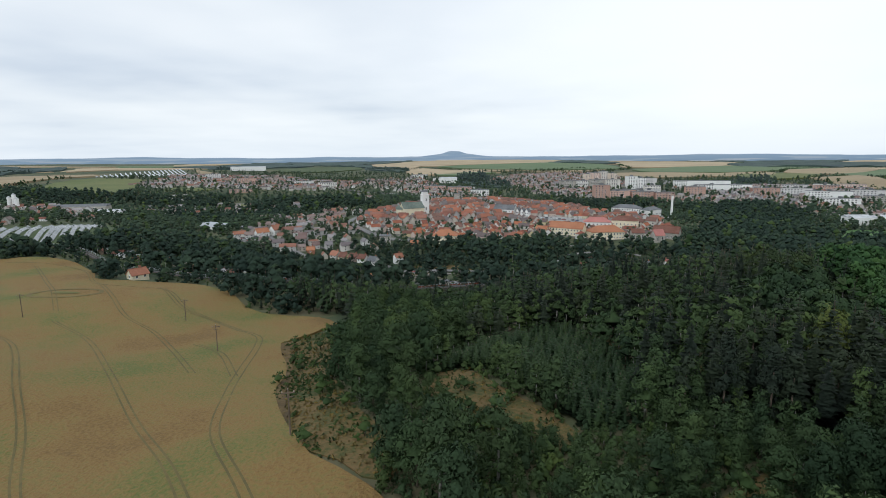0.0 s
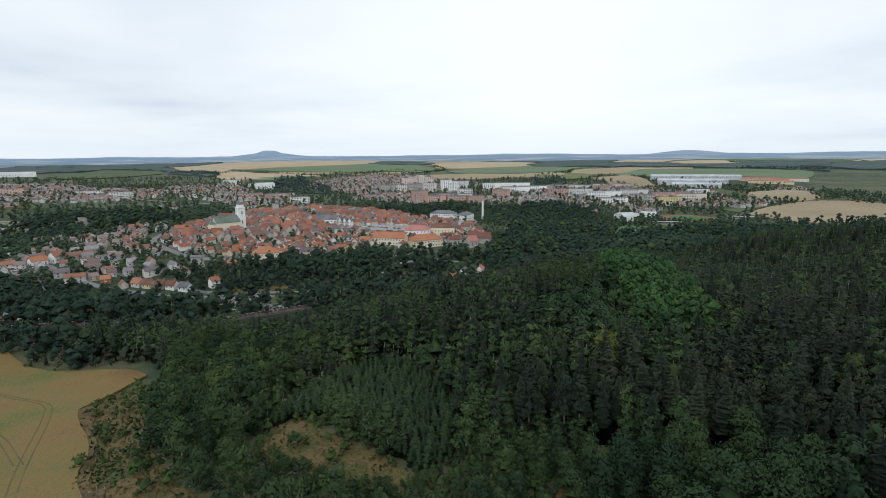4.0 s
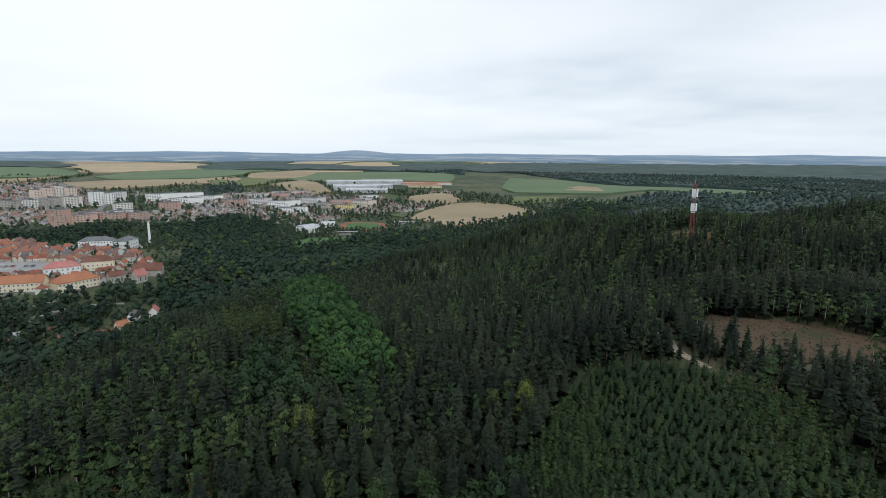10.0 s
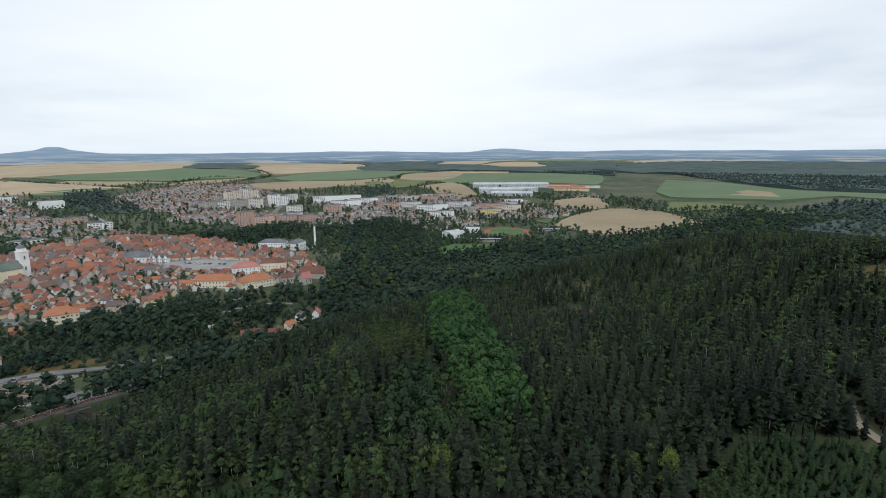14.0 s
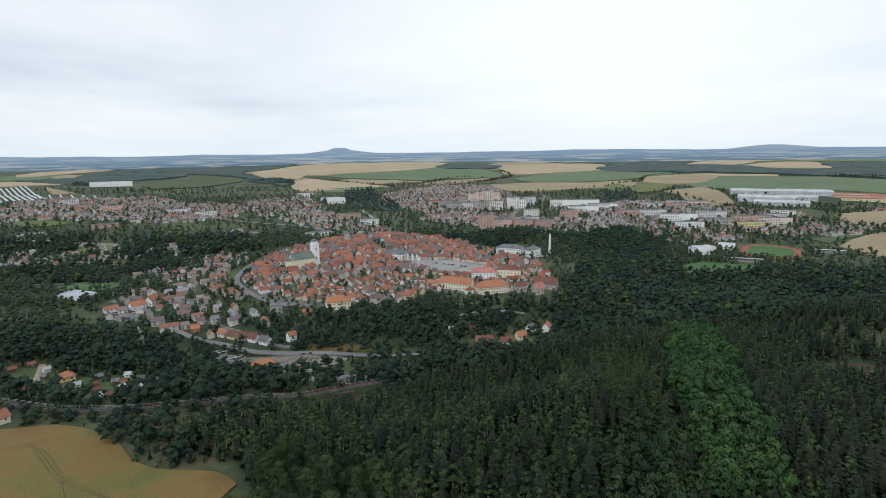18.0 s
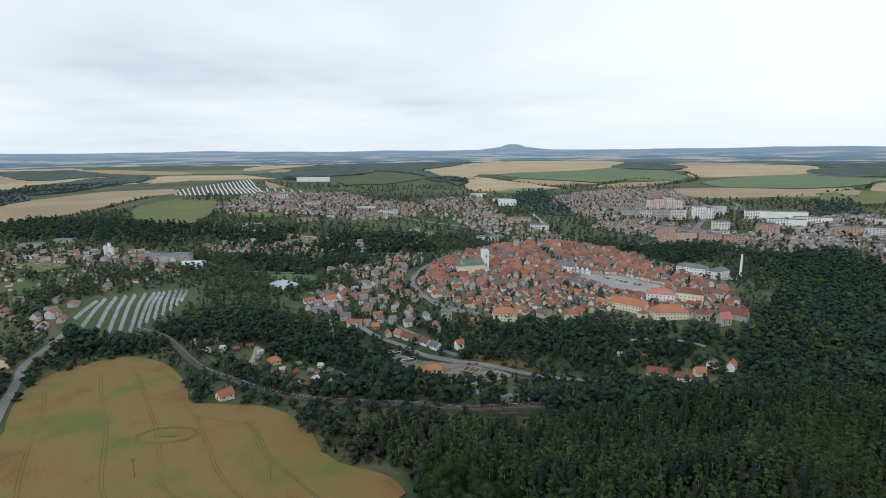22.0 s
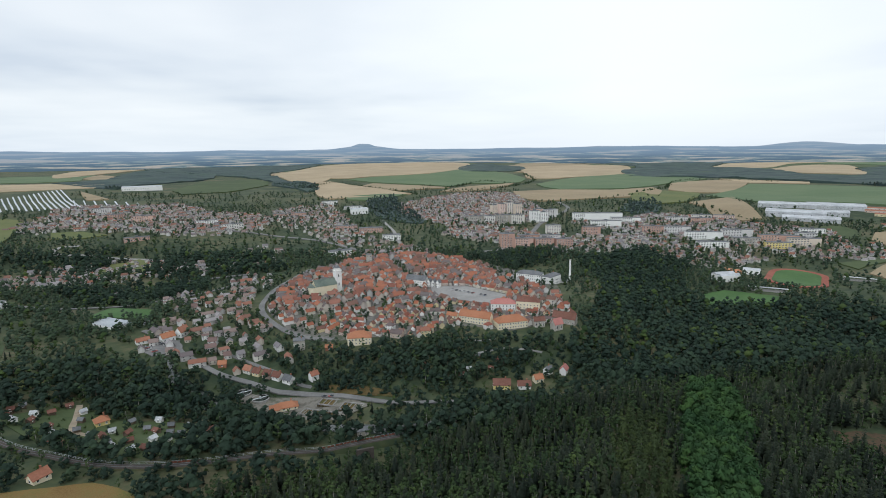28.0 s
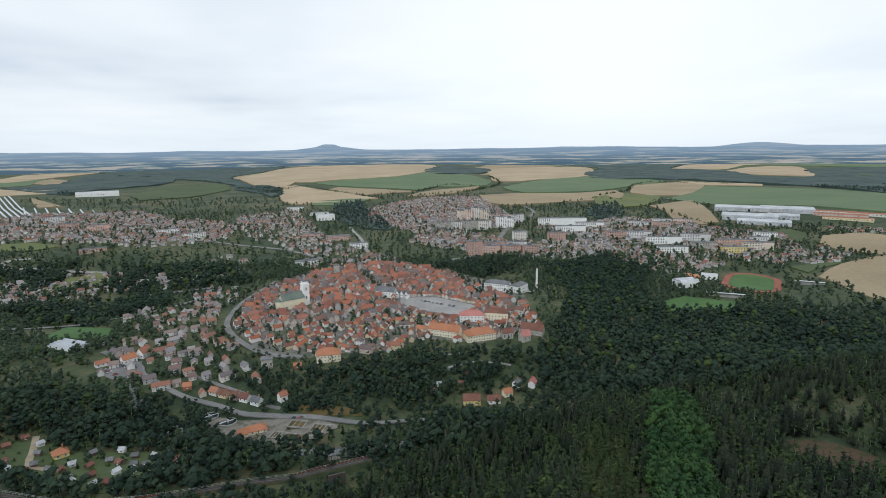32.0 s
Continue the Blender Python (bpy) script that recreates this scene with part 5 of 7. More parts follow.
WINDOW, WIDE_WINDOW, TALL_WINDOW = window_mesh(1.1, 1.5), window_mesh(2.2, 1.6), window_mesh(1.3, 3.4)


def gable_walls(length, depth, eaves, rise, mat):
    s, a, b = Shape(), length / 2, depth / 2
    s.ring([(-a, -b), (a, -b), (a, b), (-a, b)], -2.5, eaves, cap=False)
    for x in (-a, a):
        s.face([(x, -b, eaves), (x, b, eaves), (x, 0, eaves + rise)][:: 1 if x > 0 else -1])
    return s.data("wall", mat)


def gable_roof(length, depth, eaves, rise, mat, over=0.45, thick=0.22):
    s, a, b = Shape(), length / 2 + over, depth / 2
    drop = rise / b * over
    for side in (-1, 1):
        low, top = (side * (b + over), eaves - drop), (0.0, eaves + rise)
        q = [(-a, low[0], low[1]), (a, low[0], low[1]), (a, top[0], top[1]), (-a, top[0], top[1])]
        up = [(x, y, z + thick) for x, y, z in q]
        s.face(up), s.face(q[::-1])
        for i in range(4):
            j = (i + 1) % 4
            s.face([q[i], q[j], up[j], up[i]])
    s.box(-a, -0.16, eaves + rise + thick - 0.06, a, 0.16, eaves + rise + thick + 0.1)
    return s.data("roof", mat)


def hip_roof(length, depth, eaves, rise, mat, over=0.5):
    s, a, b = Shape(), length / 2 + over, depth / 2 + over
    r = max(a - b, 0.01)
    z0, z1 = eaves, eaves + rise
    s.face([(-a, -b, z0), (a, -b, z0), (r, 0, z1), (-r, 0, z1)])
    s.face([(a, b, z0), (-a, b, z0), (-r, 0, z1), (r, 0, z1)])
    s.face([(a, -b, z0), (a, b, z0), (r, 0, z1)])
    s.face([(-a, b, z0), (-a, -b, z0), (-r, 0, z1)])
    s.box(-a, -b, z0 - 0.25, a, b, z0)
    return s.data("roof", mat)


def put_windows(root, length, depth, storeys, storey=3.0, gap=2.6, sill=1.0, mesh=None, sides="fblr", limit=99):
    """Windows on the walls of a building centred on its root."""
    done = 0
    for side in sides:
        wide = length if side in "fb" else depth
        count = max(1, int(wide / gap))
        for k in range(count):
            at = (k + 0.5) / count * wide - wide / 2
            for f in range(storeys):
                if done >= limit:
                    return
                done += 1
                ob = part("window", mesh or WINDOW, root)
                z = sill + f * storey
                if side == "f":
                    ob.matrix_basis = pose(at, -depth / 2 - 0.02, z)
                elif side == "b":
                    ob.matrix_basis = pose(at, depth / 2 + 0.02, z, 0, 0, 180)
                elif side == "l":
                    ob.matrix_basis = pose(-length / 2 - 0.02, at, z, 0, 0, -90)
                else:
                    ob.matrix_basis = pose(length / 2 + 0.02, at, z, 0, 0, 90)


def house(length, depth, eaves, rise, label, wall="wall", roof="roof", hip=False, windows="f", limit=6, gap=3.2, chimney=True, name="house", group="", storey=3.0, mesh=None):
    root = thing(name, label, "house", group)
    part("wall", gable_walls(length, depth, eaves, 0.0 if hip else rise, wall), root)
    part("roof", (hip_roof if hip else gable_roof)(length, depth, eaves, rise, roof), root)
    if chimney:
        s = Shape().box(length * 0.22 - 0.35, 0.5, eaves + rise * 0.4, length * 0.22 + 0.35, 1.2, eaves + rise + 1.0)
        s.box(length * 0.22 - 0.45, 0.4, eaves + rise + 1.0, length * 0.22 + 0.45, 1.3, eaves + rise + 1.15)
        part("chimney", s.data("chimney", "brick"), root)
    put_windows(root, length, depth, max(1, int(eaves / storey)), storey, gap, 1.1, mesh, windows, limit)
    return root


def place(ob, x, y, turn=0.0, dz=0.0):
    ob.matrix_basis = pose(x, y, ground_at(x, y) + dz, 0, 0, turn)
    return ob


BUILT = []  # centre and reach of all buildings, kept free of trees


def settle(proto, x, y, turn, scale=1.0, first=False):
    BUILT.append((x, y, 3.8))
    m = pose(x, y, ground_at(x, y) + 0.2, 0, 0, turn) @ Matrix.Diagonal((scale, scale, scale, 1))
    if first:
        proto.matrix_basis = m
        return proto
    return copy_thing(proto, m)


# landmarks: name, x, y, turn, and a house() of their own
def landmark(x, y, turn, reach, *sizes, **more):
    BUILT.append((x, y, reach * 0.85))
    small = 0.88 if sizes[0] >= 22 else 0.72
    return place(house(*[v * small for v in sizes[:4]], *sizes[4:], **more), x, y, turn)


landmark(-37, 428, 3, 15, 22, 13, 7.5, 5.0, "long cream house with a bright orange hipped roof", wall="cream", roof="orange_tile", hip=True, windows="fr", limit=20, gap=2.6)
landmark(-86, 425, 8, 10, 12, 11, 12, 0.6, "square grey four-storey house with a flat roof", wall="greyplaster", roof="slate", hip=True, windows="flr", limit=48, gap=2.6)
landmark(-61, 418, 5, 7, 8, 7, 4, 2.2, "small brick shed with a red roof", wall="brick", roof="orange_tile", limit=3)
landmark(66, 466, -30, 22, 34, 11, 7.5, 5.2, "long cream castle wing with an orange roof", wall="cream", roof="orange_tile", windows="fl", limit=26, gap=2.5)
landmark(96, 456, 12, 22, 32, 14, 7.5, 5.6, "broad cream castle wing with an orange hipped roof", wall="cream", roof="orange_tile", hip=True, windows="fr", limit=26, gap=2.5)
landmark(46, 482, -30, 8, 14, 8, 4.5, 3.2, "low castle outbuilding with an orange roof", wall="cream", roof="orange_tile", limit=4)
landmark(98, 503, -8, 18, 27, 13, 8, 4.6, "white house with a faded pinkish red roof", wall="white", roof="pink_tile", hip=True, windows="fl", limit=20)
landmark(123, 502, -20, 16, 26, 12, 9.5, 4.5, "cream house with a brown tiled roof", wall="cream", roof="brown_tile", hip=True, windows="fl", limit=20)
landmark(151, 612, -30, 22, 34, 15, 12.5, 4.0, "large white school with a grey roof", wall="white", roof="slate", hip=True, windows="flr", limit=54, gap=2.7, storey=3.6)
landmark(175, 604, 42, 16, 26, 13, 11.5, 3.6, "white school wing with a grey roof", wall="white", roof="slate", hip=True, windows="fl", limit=36, gap=2.7, storey=3.6)
landmark(189, 612, -25, 12, 20, 9, 5.5, 0.5, "low white flat-roofed annexe", wall="white", roof="slate", hip=True, windows="f", limit=10, chimney=False)
landmark(16, 602, -28, 14, 28, 11, 8.5, 5.0, "white town house with grey roof beside the square", wall="white", roof="slate", windows="f", limit=20)
for k, (x, y) in enumerate(((30, 596), (35, 593), (40, 590))):
    landmark(x, y, 62, 5, 9, 5.2, 9.5, 4.2, "narrow white gabled town hall bay", wall="white", roof="slate", windows="l", limit=8, chimney=False, gap=1.7)
landmark(-60, 700, 8, 11, 17, 13, 10, 0.6, "yellow and grey flat-topped old tower house", wall="cream", roof="slate", hip=True, windows="f", limit=16)
landmark(-46, 710, 8, 9, 10, 10, 19, 0.8, "tall grey tower block of the old castle", wall="greyplaster", roof="slate", hip=True, windows="f", limit=18)
landmark(136, 447, 25, 10, 13, 9, 8, 6.0, "pink-roofed monastery chapel at the town's edge", wall="greyplaster", roof="pink_tile", limit=4, chimney=False, windows="f", mesh=TALL_WINDOW, storey=5.0)
landmark(148, 462, -35, 13, 24, 9, 6, 5.5, "long monastery wing with a dark brown roof", wall="greyplaster", roof="brown_tile", limit=6)
landmark(122, 456, 4, 10, 14, 9, 8.5, 4.0, "grey monastery nave with tall windows", wall="greyplaster", roof="brown_tile", windows="f", limit=5, mesh=TALL_WINDOW, storey=8.0, chimney=False)
landmark(157, 474, 55, 11, 18, 8, 6, 5.0, "monastery wing with a brown hipped roof", wall="cream", roof="brown_tile", hip=True, limit=6)
landmark(-79, 338, 16, 14, 20, 10, 3.8, 4.0, "low cream works house with an orange hipped roof", wall="cream", roof="orange_tile", hip=True, windows="fr", limit=9)
landmark(-86, 334, 16, 6, 8, 8, 3.6, 3.2, "gabled porch wing with an orange roof", wall="cream", roof="orange_tile", limit=2, chimney=False)
landmark(70, 358, -6, 11, 17, 11, 6, 4.5, "yellow house with a brown tiled roof", wall="yellow", roof="brown_tile", windows="fl", limit=10)
landmark(86, 356, -6, 9, 13, 9, 4.5, 3.6, "low white house with a brown roof", wall="white", roof="brown_tile", limit=6)
landmark(98, 363, 12, 7, 9, 8, 4.5, 3.6, "small house with a bright orange roof", wall="cream", roof="orange_tile", limit=4)
landmark(108, 372, 30, 7, 8, 7, 4.5, 3.6, "small white gabled house in the trees", wall="white", roof="slate", limit=4)
landmark(119, 368, 60, 7, 10, 7, 5.5, 3.6, "narrow pale house with a pink-red roof", wall="white", roof="pink_tile", limit=4)
landmark(-24, 282, 12, 7, 9, 6, 4.5, 0.7, "small grey works hut with a flat roof", wall="greyplaster", roof="slate", hip=True, limit=3, chimney=False)
landmark(-179, 306, 40, 9, 10, 9, 4.2, 3.8, "cottage with red hipped roof and ochre walls", wall="yellow", roof="orange_tile", hip=True, limit=5)
landmark(-165, 231, 62, 9, 10.5, 7.5, 3.8, 3.4, "white house with a red-brown tiled roof", wall="cream", roof="brick", windows="fl", limit=8)
landmark(-200, 447, 48, 10, 15, 9, 6, 4.4, "white house with a red roof by the car park", wall="white", roof="orange_tile", windows="fl", limit=10)
landmark(-192, 458, 70, 10, 14, 9, 6.5, 5.5, "tall white gabled house with a red roof", wall="white", roof="brick", windows="fl", limit=10)
landmark(-218, 442, 40, 8, 14, 7, 4, 3, "low white annexe with a red roof", wall="white", roof="brick", limit=4)
for k, (x, y, c) in enumerate(((-118, 392, "brick"), (-110, 387, "brown_tile"), (-101, 382, "brown_tile"), (-93, 377, "brown_tile"), (-84, 371, "slate"))):
    landmark(x, y, -32, 7, 10, 8, 4, 3.8, "small row house with a dark tiled roof" if c != "brick" else "small row house with a red tiled roof", wall="white" if k > 2 else "wall", roof=c, limit=4)
landmark(-66, 371, 40, 6, 8, 7, 6, 3.2, "narrow house with a red roof on the slope", wall="white", roof="brick", limit=4)
landmark(-140, 400, 10, 6, 8, 7, 4, 3, "small house with an orange-red roof", wall="brick", roof="orange_tile", limit=3)


def church(x, y, turn):
    root = thing("church", "cream and white baroque church with a tall white tower", "church")
    part("nave", gable_walls(24, 13, 11, 6.0, "cream"), root)
    part("roof", gable_roof(24, 13, 11, 6.0, "copper"), root)
    s = Shape().ring([(12 + 6 * math.cos(a), 5.5 * math.sin(a)) for a in np.linspace(-1.57, 1.57, 7)], -2, 10)
    part("apse", s.data("apse", "cream"), root)
    s = Shape().ring([(12.2 + 6.6 * math.cos(a), 6.1 * math.sin(a)) for a in np.linspace(-1.57, 1.57, 7)], 10, 14.5, 0.1)
    part("apse_roof", s.data("apse_roof", "copper"), root)
    tower = part("tower", Shape().box(-19, -3.6, -2, -11.8, 3.6, 24).box(-19.4, -4, 24, -11.4, 4, 24.8).box(-18.2, -2.8, 24.8, -12.6, 2.8, 27.5).data("tower", "white"), root, "tall white plastered tower")
    part("tower_cap", Shape().ring([(-18.6, -3.2), (-12.2, -3.2), (-12.2, 3.2), (-18.6, 3.2)], 27.5, 30, 0.45).data("tower_cap", "slate"), tower)
    for z in (8, 17.5):
        for side in (-3.75, 3.75):
            part("window", TALL_WINDOW, tower).matrix_basis = pose(-15.4, side, z, 0, 0, 0 if side < 0 else 180)
    for k in range(4):
        part("window", TALL_WINDOW, root).matrix_basis = pose(-8 + 5 * k, -6.6, 3.5)
    BUILT.append((x, y, 20))
    place(root, x, y, turn)


church(-86, 574, -150)

def plain_house(length, depth, eaves, rise):
    """Corners, triangles and material numbers of a small gabled house with windows, for the joined far quarters."""
    s, a, b, o = Shape(), length / 2, depth / 2, 0.5
    s.ring([(-a, -b), (a, -b), (a, b), (-a, b)], -3, eaves, cap=False)
    n = len(s.v)
    s.v += [(-a, 0, eaves + rise), (a, 0, eaves + rise)]
    s.f += [((5, 6, n + 1), 0), ((7, 4, n), 0)]
    k = len(s.v)
    drop = rise / b * o
    s.v += [(-a - o, -b - o, eaves - drop + 0.2), (a + o, -b - o, eaves - drop + 0.2), (a + o, 0, eaves + rise + 0.2), (-a - o, 0, eaves + rise + 0.2), (a + o, b + o, eaves - drop + 0.2), (-a - o, b + o, eaves - drop + 0.2)]
    s.f += [((k, k + 1, k + 2, k + 3), 1), ((k + 3, k + 2, k + 4, k + 5), 1)]
    for side in (-1, 1):
        for x in (-a * 0.5, a * 0.5):
            for z in (1.2, 3.9)[: 2 if eaves > 5 else 1]:
                s.face([(x - 0.6 * side, side * (b + 0.05), z), (x - 0.6 * side, side * (b + 0.05), z + 1.4), (x + 0.6 * side, side * (b + 0.05), z + 1.4), (x + 0.6 * side, side * (b + 0.05), z)], 2)
    tris, kinds = [], []
    for f, m in s.f:
        for i in range(1, len(f) - 1):
            tris.append((f[0], f[i], f[i + 1]))
            kinds.append(m)
    return np.array(s.v, float), np.array(tris), np.array(kinds)



OLD = [(-139, 521), (-140, 600), (-112, 660), (-70, 720), (-10, 770), (50, 770), (95, 720), (130, 650), (140, 600), (160, 540), (165, 490), (140, 468), (96, 440), (40, 455), (16, 432), (-28, 440), (-65, 436), (-100, 450), (-128, 488)]
SQUARE = [(26, 596), (74, 594), (116, 545), (94, 508), (44, 535), (24, 552)]
OLD_KINDS = [house(L, D, E, H, label, windows=w, limit=n, group="old town houses", hip=hip) for L, D, E, H, w, n, hip, label in (
    (8.5, 7, 4.9, 3.3, "f", 6, False, "old town house with plastered walls and tiled gable roof"),
    (11, 7.5, 5.8, 3.5, "f", 9, False, "old town house with plastered walls and tiled gable roof"),
    (7, 6.5, 5.0, 3.6, "fl", 6, False, "narrow old town house with a steep tiled roof"),
    (14, 7.5, 5.4, 3.5, "f", 8, False, "long old town house with a tiled gable roof"),
    (11, 8.5, 6.4, 3.5, "fr", 9, True, "old town house with a hipped tiled roof"),
    (6.5, 5.5, 3.6, 2.8, "f", 2, False, "small old town house with a tiled roof"))]


def build_old_town():
    rng = np.random.default_rng(31)
    used = [False] * len(OLD_KINDS)
    taken = [(x, y, r) for x, y, r in BUILT]

    def free(x, y, r):
        return all((x - a) ** 2 + (y - b) ** 2 > (0.72 * (r + c)) ** 2 for a, b, c in taken)

    def put(x, y, turn, k):
        settle(OLD_KINDS[k], x, y, turn, rng.uniform(0.70, 0.92), not used[k])
        used[k] = True
        taken.append((x, y, 3.7))

    # rows along the four sides of the square, gables in line
    for (x0, y0), (x1, y1), out in (((34, 600), (74, 598), 5), ((78, 592), (120, 546), 5), ((94, 502), (46, 528), 5), ((24, 560), (24, 590), 5)):
        n = int(math.hypot(x1 - x0, y1 - y0) / 6.2)
        for i in range(n + 1):
            x, y = x0 + (x1 - x0) * i / n, y0 + (y1 - y0) * i / n
            if free(x, y, 2.8):
                put(x, y, math.degrees(math.atan2(y1 - y0, x1 - x0)) + (90 if rng.random() < 0.4 else 0), (0, 2, 1)[i % 3])
    p = spots(-150, 180, 425, 790, 8.5, 33)
    order = np.argsort(((p - (30, 560)) ** 2).sum(1))
    p = p[order]
    ok = inside(p, OLD) & ~inside(p, SQUARE) & ~near_line(p, [(-120, 690), (-140, 626), (-145, 578), (-142, 528), (-126, 485), (-105, 460), (-80, 446), (-60, 440)], 9)
    ok &= ~near_line(p, [(20, 588), (-20, 560), (-60, 520), (-90, 470)], 5.0) & ~near_line(p, [(60, 520), (30, 480), (-20, 450)], 4.5) & ~near_line(p, [(30, 600), (0, 660), (-20, 740)], 5.0) & ~near_line(p, [(100, 560), (125, 600), (110, 680)], 5.0)
    p = p[ok]
    p = p[np.argsort(p[:, 1] + 0.2 * np.abs(p[:, 0] - 30))]
    rest = []
    for x, y in p:
        if not free(x, y, 3.5) or rng.random() < 0.14:
            continue
        ring = round(math.degrees(math.atan2(y - 560, x - 30)) / 30) * 30 + 90 * (rng.random() < 0.5) + rng.normal(0, 6)
        if len(taken) < 215:
            put(x, y, ring, int(rng.choice(6, p=(0.27, 0.22, 0.17, 0.14, 0.08, 0.12))))
        else:
            taken.append((x, y, 3.7))
            BUILT.append((x, y, 3.6))
            rest.append((x, y, radians(ring), rng.uniform(0.72, 0.92)))
    r = np.array(rest)
    many("old_town_houses", [plain_house(*q) for q in ((8.5, 7, 5.6, 3.3), (10.5, 7.5, 7, 3.4), (7, 6.5, 5.4, 3.6), (13, 7.5, 6.2, 3.5), (9.5, 8, 7.6, 3.2))], r[:, :2], r[:, 3], ["wall_far", "roof_old", "glass"], "crowded old houses with tiled roofs on the far side of the old town", "houses", 52, r[:, 2], False)


build_old_town()

VILLA_KINDS = [house(L, D, E, H, label, windows="f", limit=n, roof="roof_mixed", group="suburban houses", hip=hip, chimney=c) for L, D, E, H, n, hip, c, label in (
    (10, 9, 5.5, 4.0, 2, False, True, "detached house with a tiled gable roof among gardens"),
    (11, 10, 6.5, 3.4, 3, True, True, "detached house with a hipped roof among gardens"),
    (9, 8, 4.5, 4.2, 2, False, False, "small detached house with a gable roof among gardens"),
    (14, 9, 5.5, 3.6, 3, False, False, "long detached house with a gable roof among gardens"),
    (10, 10, 6.2, 0.5, 3, True, False, "flat-roofed cube house among gardens"))]


QUARTERS = [
    ([(-820, 1310), (-833, 1456), (-683, 1473), (-629, 1541), (-483, 1369), (-329, 1276), (-275, 1178), (-270, 1039), (-325, 990), (-392, 966), (-484, 1030), (-688, 1091)], 12.5, 26),
    ([(-22, 1449), (77, 1599), (196, 1747), (349, 1757), (370, 1522), (346, 1302), (292, 1096), (190, 1076), (96, 1064), (54, 1152), (-7, 1274)], 11.5, 27),
    ([(96, 1064), (190, 1076), (257, 963), (301, 928), (409, 939), (438, 874), (509, 816), (529, 768), (558, 740), (495, 718), (417, 692), (382, 760), (352, 806), (259, 797), (180, 855), (120, 899), (76, 966)], 12.5, 30),
    ([(350, 1083), (490, 1130), (600, 1206), (697, 1126), (700, 1027), (787, 911), (742, 818), (717, 767), (621, 723), (573, 761), (513, 823), (442, 883), (407, 951)], 13.5, 24),
    ([(-772, 550), (-601, 615), (-440, 560), (-375, 470), (-389, 395), (-470, 380), (-560, 350), (-640, 420)], 17, 27),
    ([(-470, 372), (-380, 372), (-350, 310), (-370, 270), (-480, 300), (-580, 330)], 17, 26),
    ([(-218, 422), (-217, 497), (-185, 625), (-158, 560), (-140, 490), (-112, 448), (-86, 400), (-110, 386), (-139, 388), (-173, 404)], 12.5, 27),
    ([(-327, 1379), (-207, 1540), (-116, 1180), (-56, 957), (-15, 889), (-87, 859), (-178, 982), (-250, 1089)], 15, 24),
    ([(-513, 800), (-490, 822), (-414, 837), (-303, 795), (-249, 747), (-257, 703), (-335, 698), (-476, 739)], 19, 26),
    ([(-300, 832), (-220, 910), (-185, 830), (-177, 722), (-234, 718)], 20, 24),
    ([(698, 792), (767, 822), (778, 744), (732, 718), (655, 698), (652, 738)], 18, 22),
    ([(914, 971), (1022, 926), (968, 876), (892, 906)], 15, 28),
    ([(-102, 768), (-51, 855), (-15, 875), (30, 840), (59, 748), (-6, 702)], 12.5, 26),
    ([(-757, 1060), (-784, 1219), (-723, 1283), (-640, 1105), (-674, 1022)], 12.5, 26),
    ([(-523, 697), (-535, 788), (-429, 806), (-344, 799), (-269, 752), (-300, 716), (-413, 674), (-456, 630)], 16, 26),
    ([(-210, 626), (-202, 704), (-165, 682), (-150, 591), (-175, 558)], 16, 26),
    ([(-269, 576), (-256, 630), (-198, 583), (-157, 539), (-176, 514), (-223, 519)], 18, 24),
]


def build_quarters():
    rng = np.random.default_rng(41)
    used = [False] * len(VILLA_KINDS)
    made, rest = [], []
    for n, (outline, gap, turn) in enumerate(QUARTERS):
        q = np.array(outline, float)
        p = spots(q[:, 0].min(), q[:, 0].max(), q[:, 1].min(), q[:, 1].max(), gap, 50 + n)
        p = p[inside(p, outline) & (rng.random(len(p)) < 0.82)]
        for x, y in p:
            taken = np.array(BUILT)
            if ((taken[:, 0] - x) ** 2 + (taken[:, 1] - y) ** 2 < (0.8 * (taken[:, 2] + 3.4)) ** 2).any():
                continue
            k = int(rng.choice(5, p=(0.32, 0.2, 0.22, 0.14, 0.12)))
            if n not in (4, 5, 6) or len(made) > 84:
                BUILT.append((x, y, 3.8))
                rest.append((x, y, radians(turn + 90 * rng.integers(0, 4) + rng.normal(0, 8)), rng.uniform(0.5, 0.72)))
                continue
            made.append(k)
            settle(VILLA_KINDS[k], x, y, turn + 90 * rng.integers(0, 4) + rng.normal(0, 8), rng.uniform(0.55, 0.76), not used[k])
            used[k] = True
    r = np.array(rest)
    many("far_houses", [plain_house(*s) for s in ((10, 9, 5.5, 4.0), (11, 10, 6.5, 3.4), (9, 8, 4.5, 4.2), (14, 9, 5.5, 3.6), (10, 10, 6.0, 1.0), (18, 9, 6.0, 3.5))], r[:, :2], r[:, 3], ["wall_far", "roof_far", "glass"], "small far houses with pale walls and dull red or grey roofs", "houses", 51, r[:, 2], False)


def block(x, y, turn, length, depth, storeys, label, wall="block_wall", sides="f", gap=4.2, limit=40, roof="slate"):
    tall = storeys * 2.9 + 0.8
    root = thing("apartment_block", label, "building", "apartment blocks")
    part("wall", Shape().box(-length / 2, -depth / 2, -3, length / 2, depth / 2, tall).data("wall", wall), root)
    s = Shape().box(-length / 2 - 0.2, -depth / 2 - 0.2, tall, length / 2 + 0.2, depth / 2 + 0.2, tall + 0.5).box(-2.5, -2, tall + 0.5, 2.5, 2, tall + 3)
    part("roof", s.data("roof", roof), root)
    put_windows(root, length, depth, storeys, 2.9, gap, 1.2, WIDE_WINDOW, sides, limit)
    BUILT.append((x, y, length * 0.45))
    return place(root, x, y, turn)


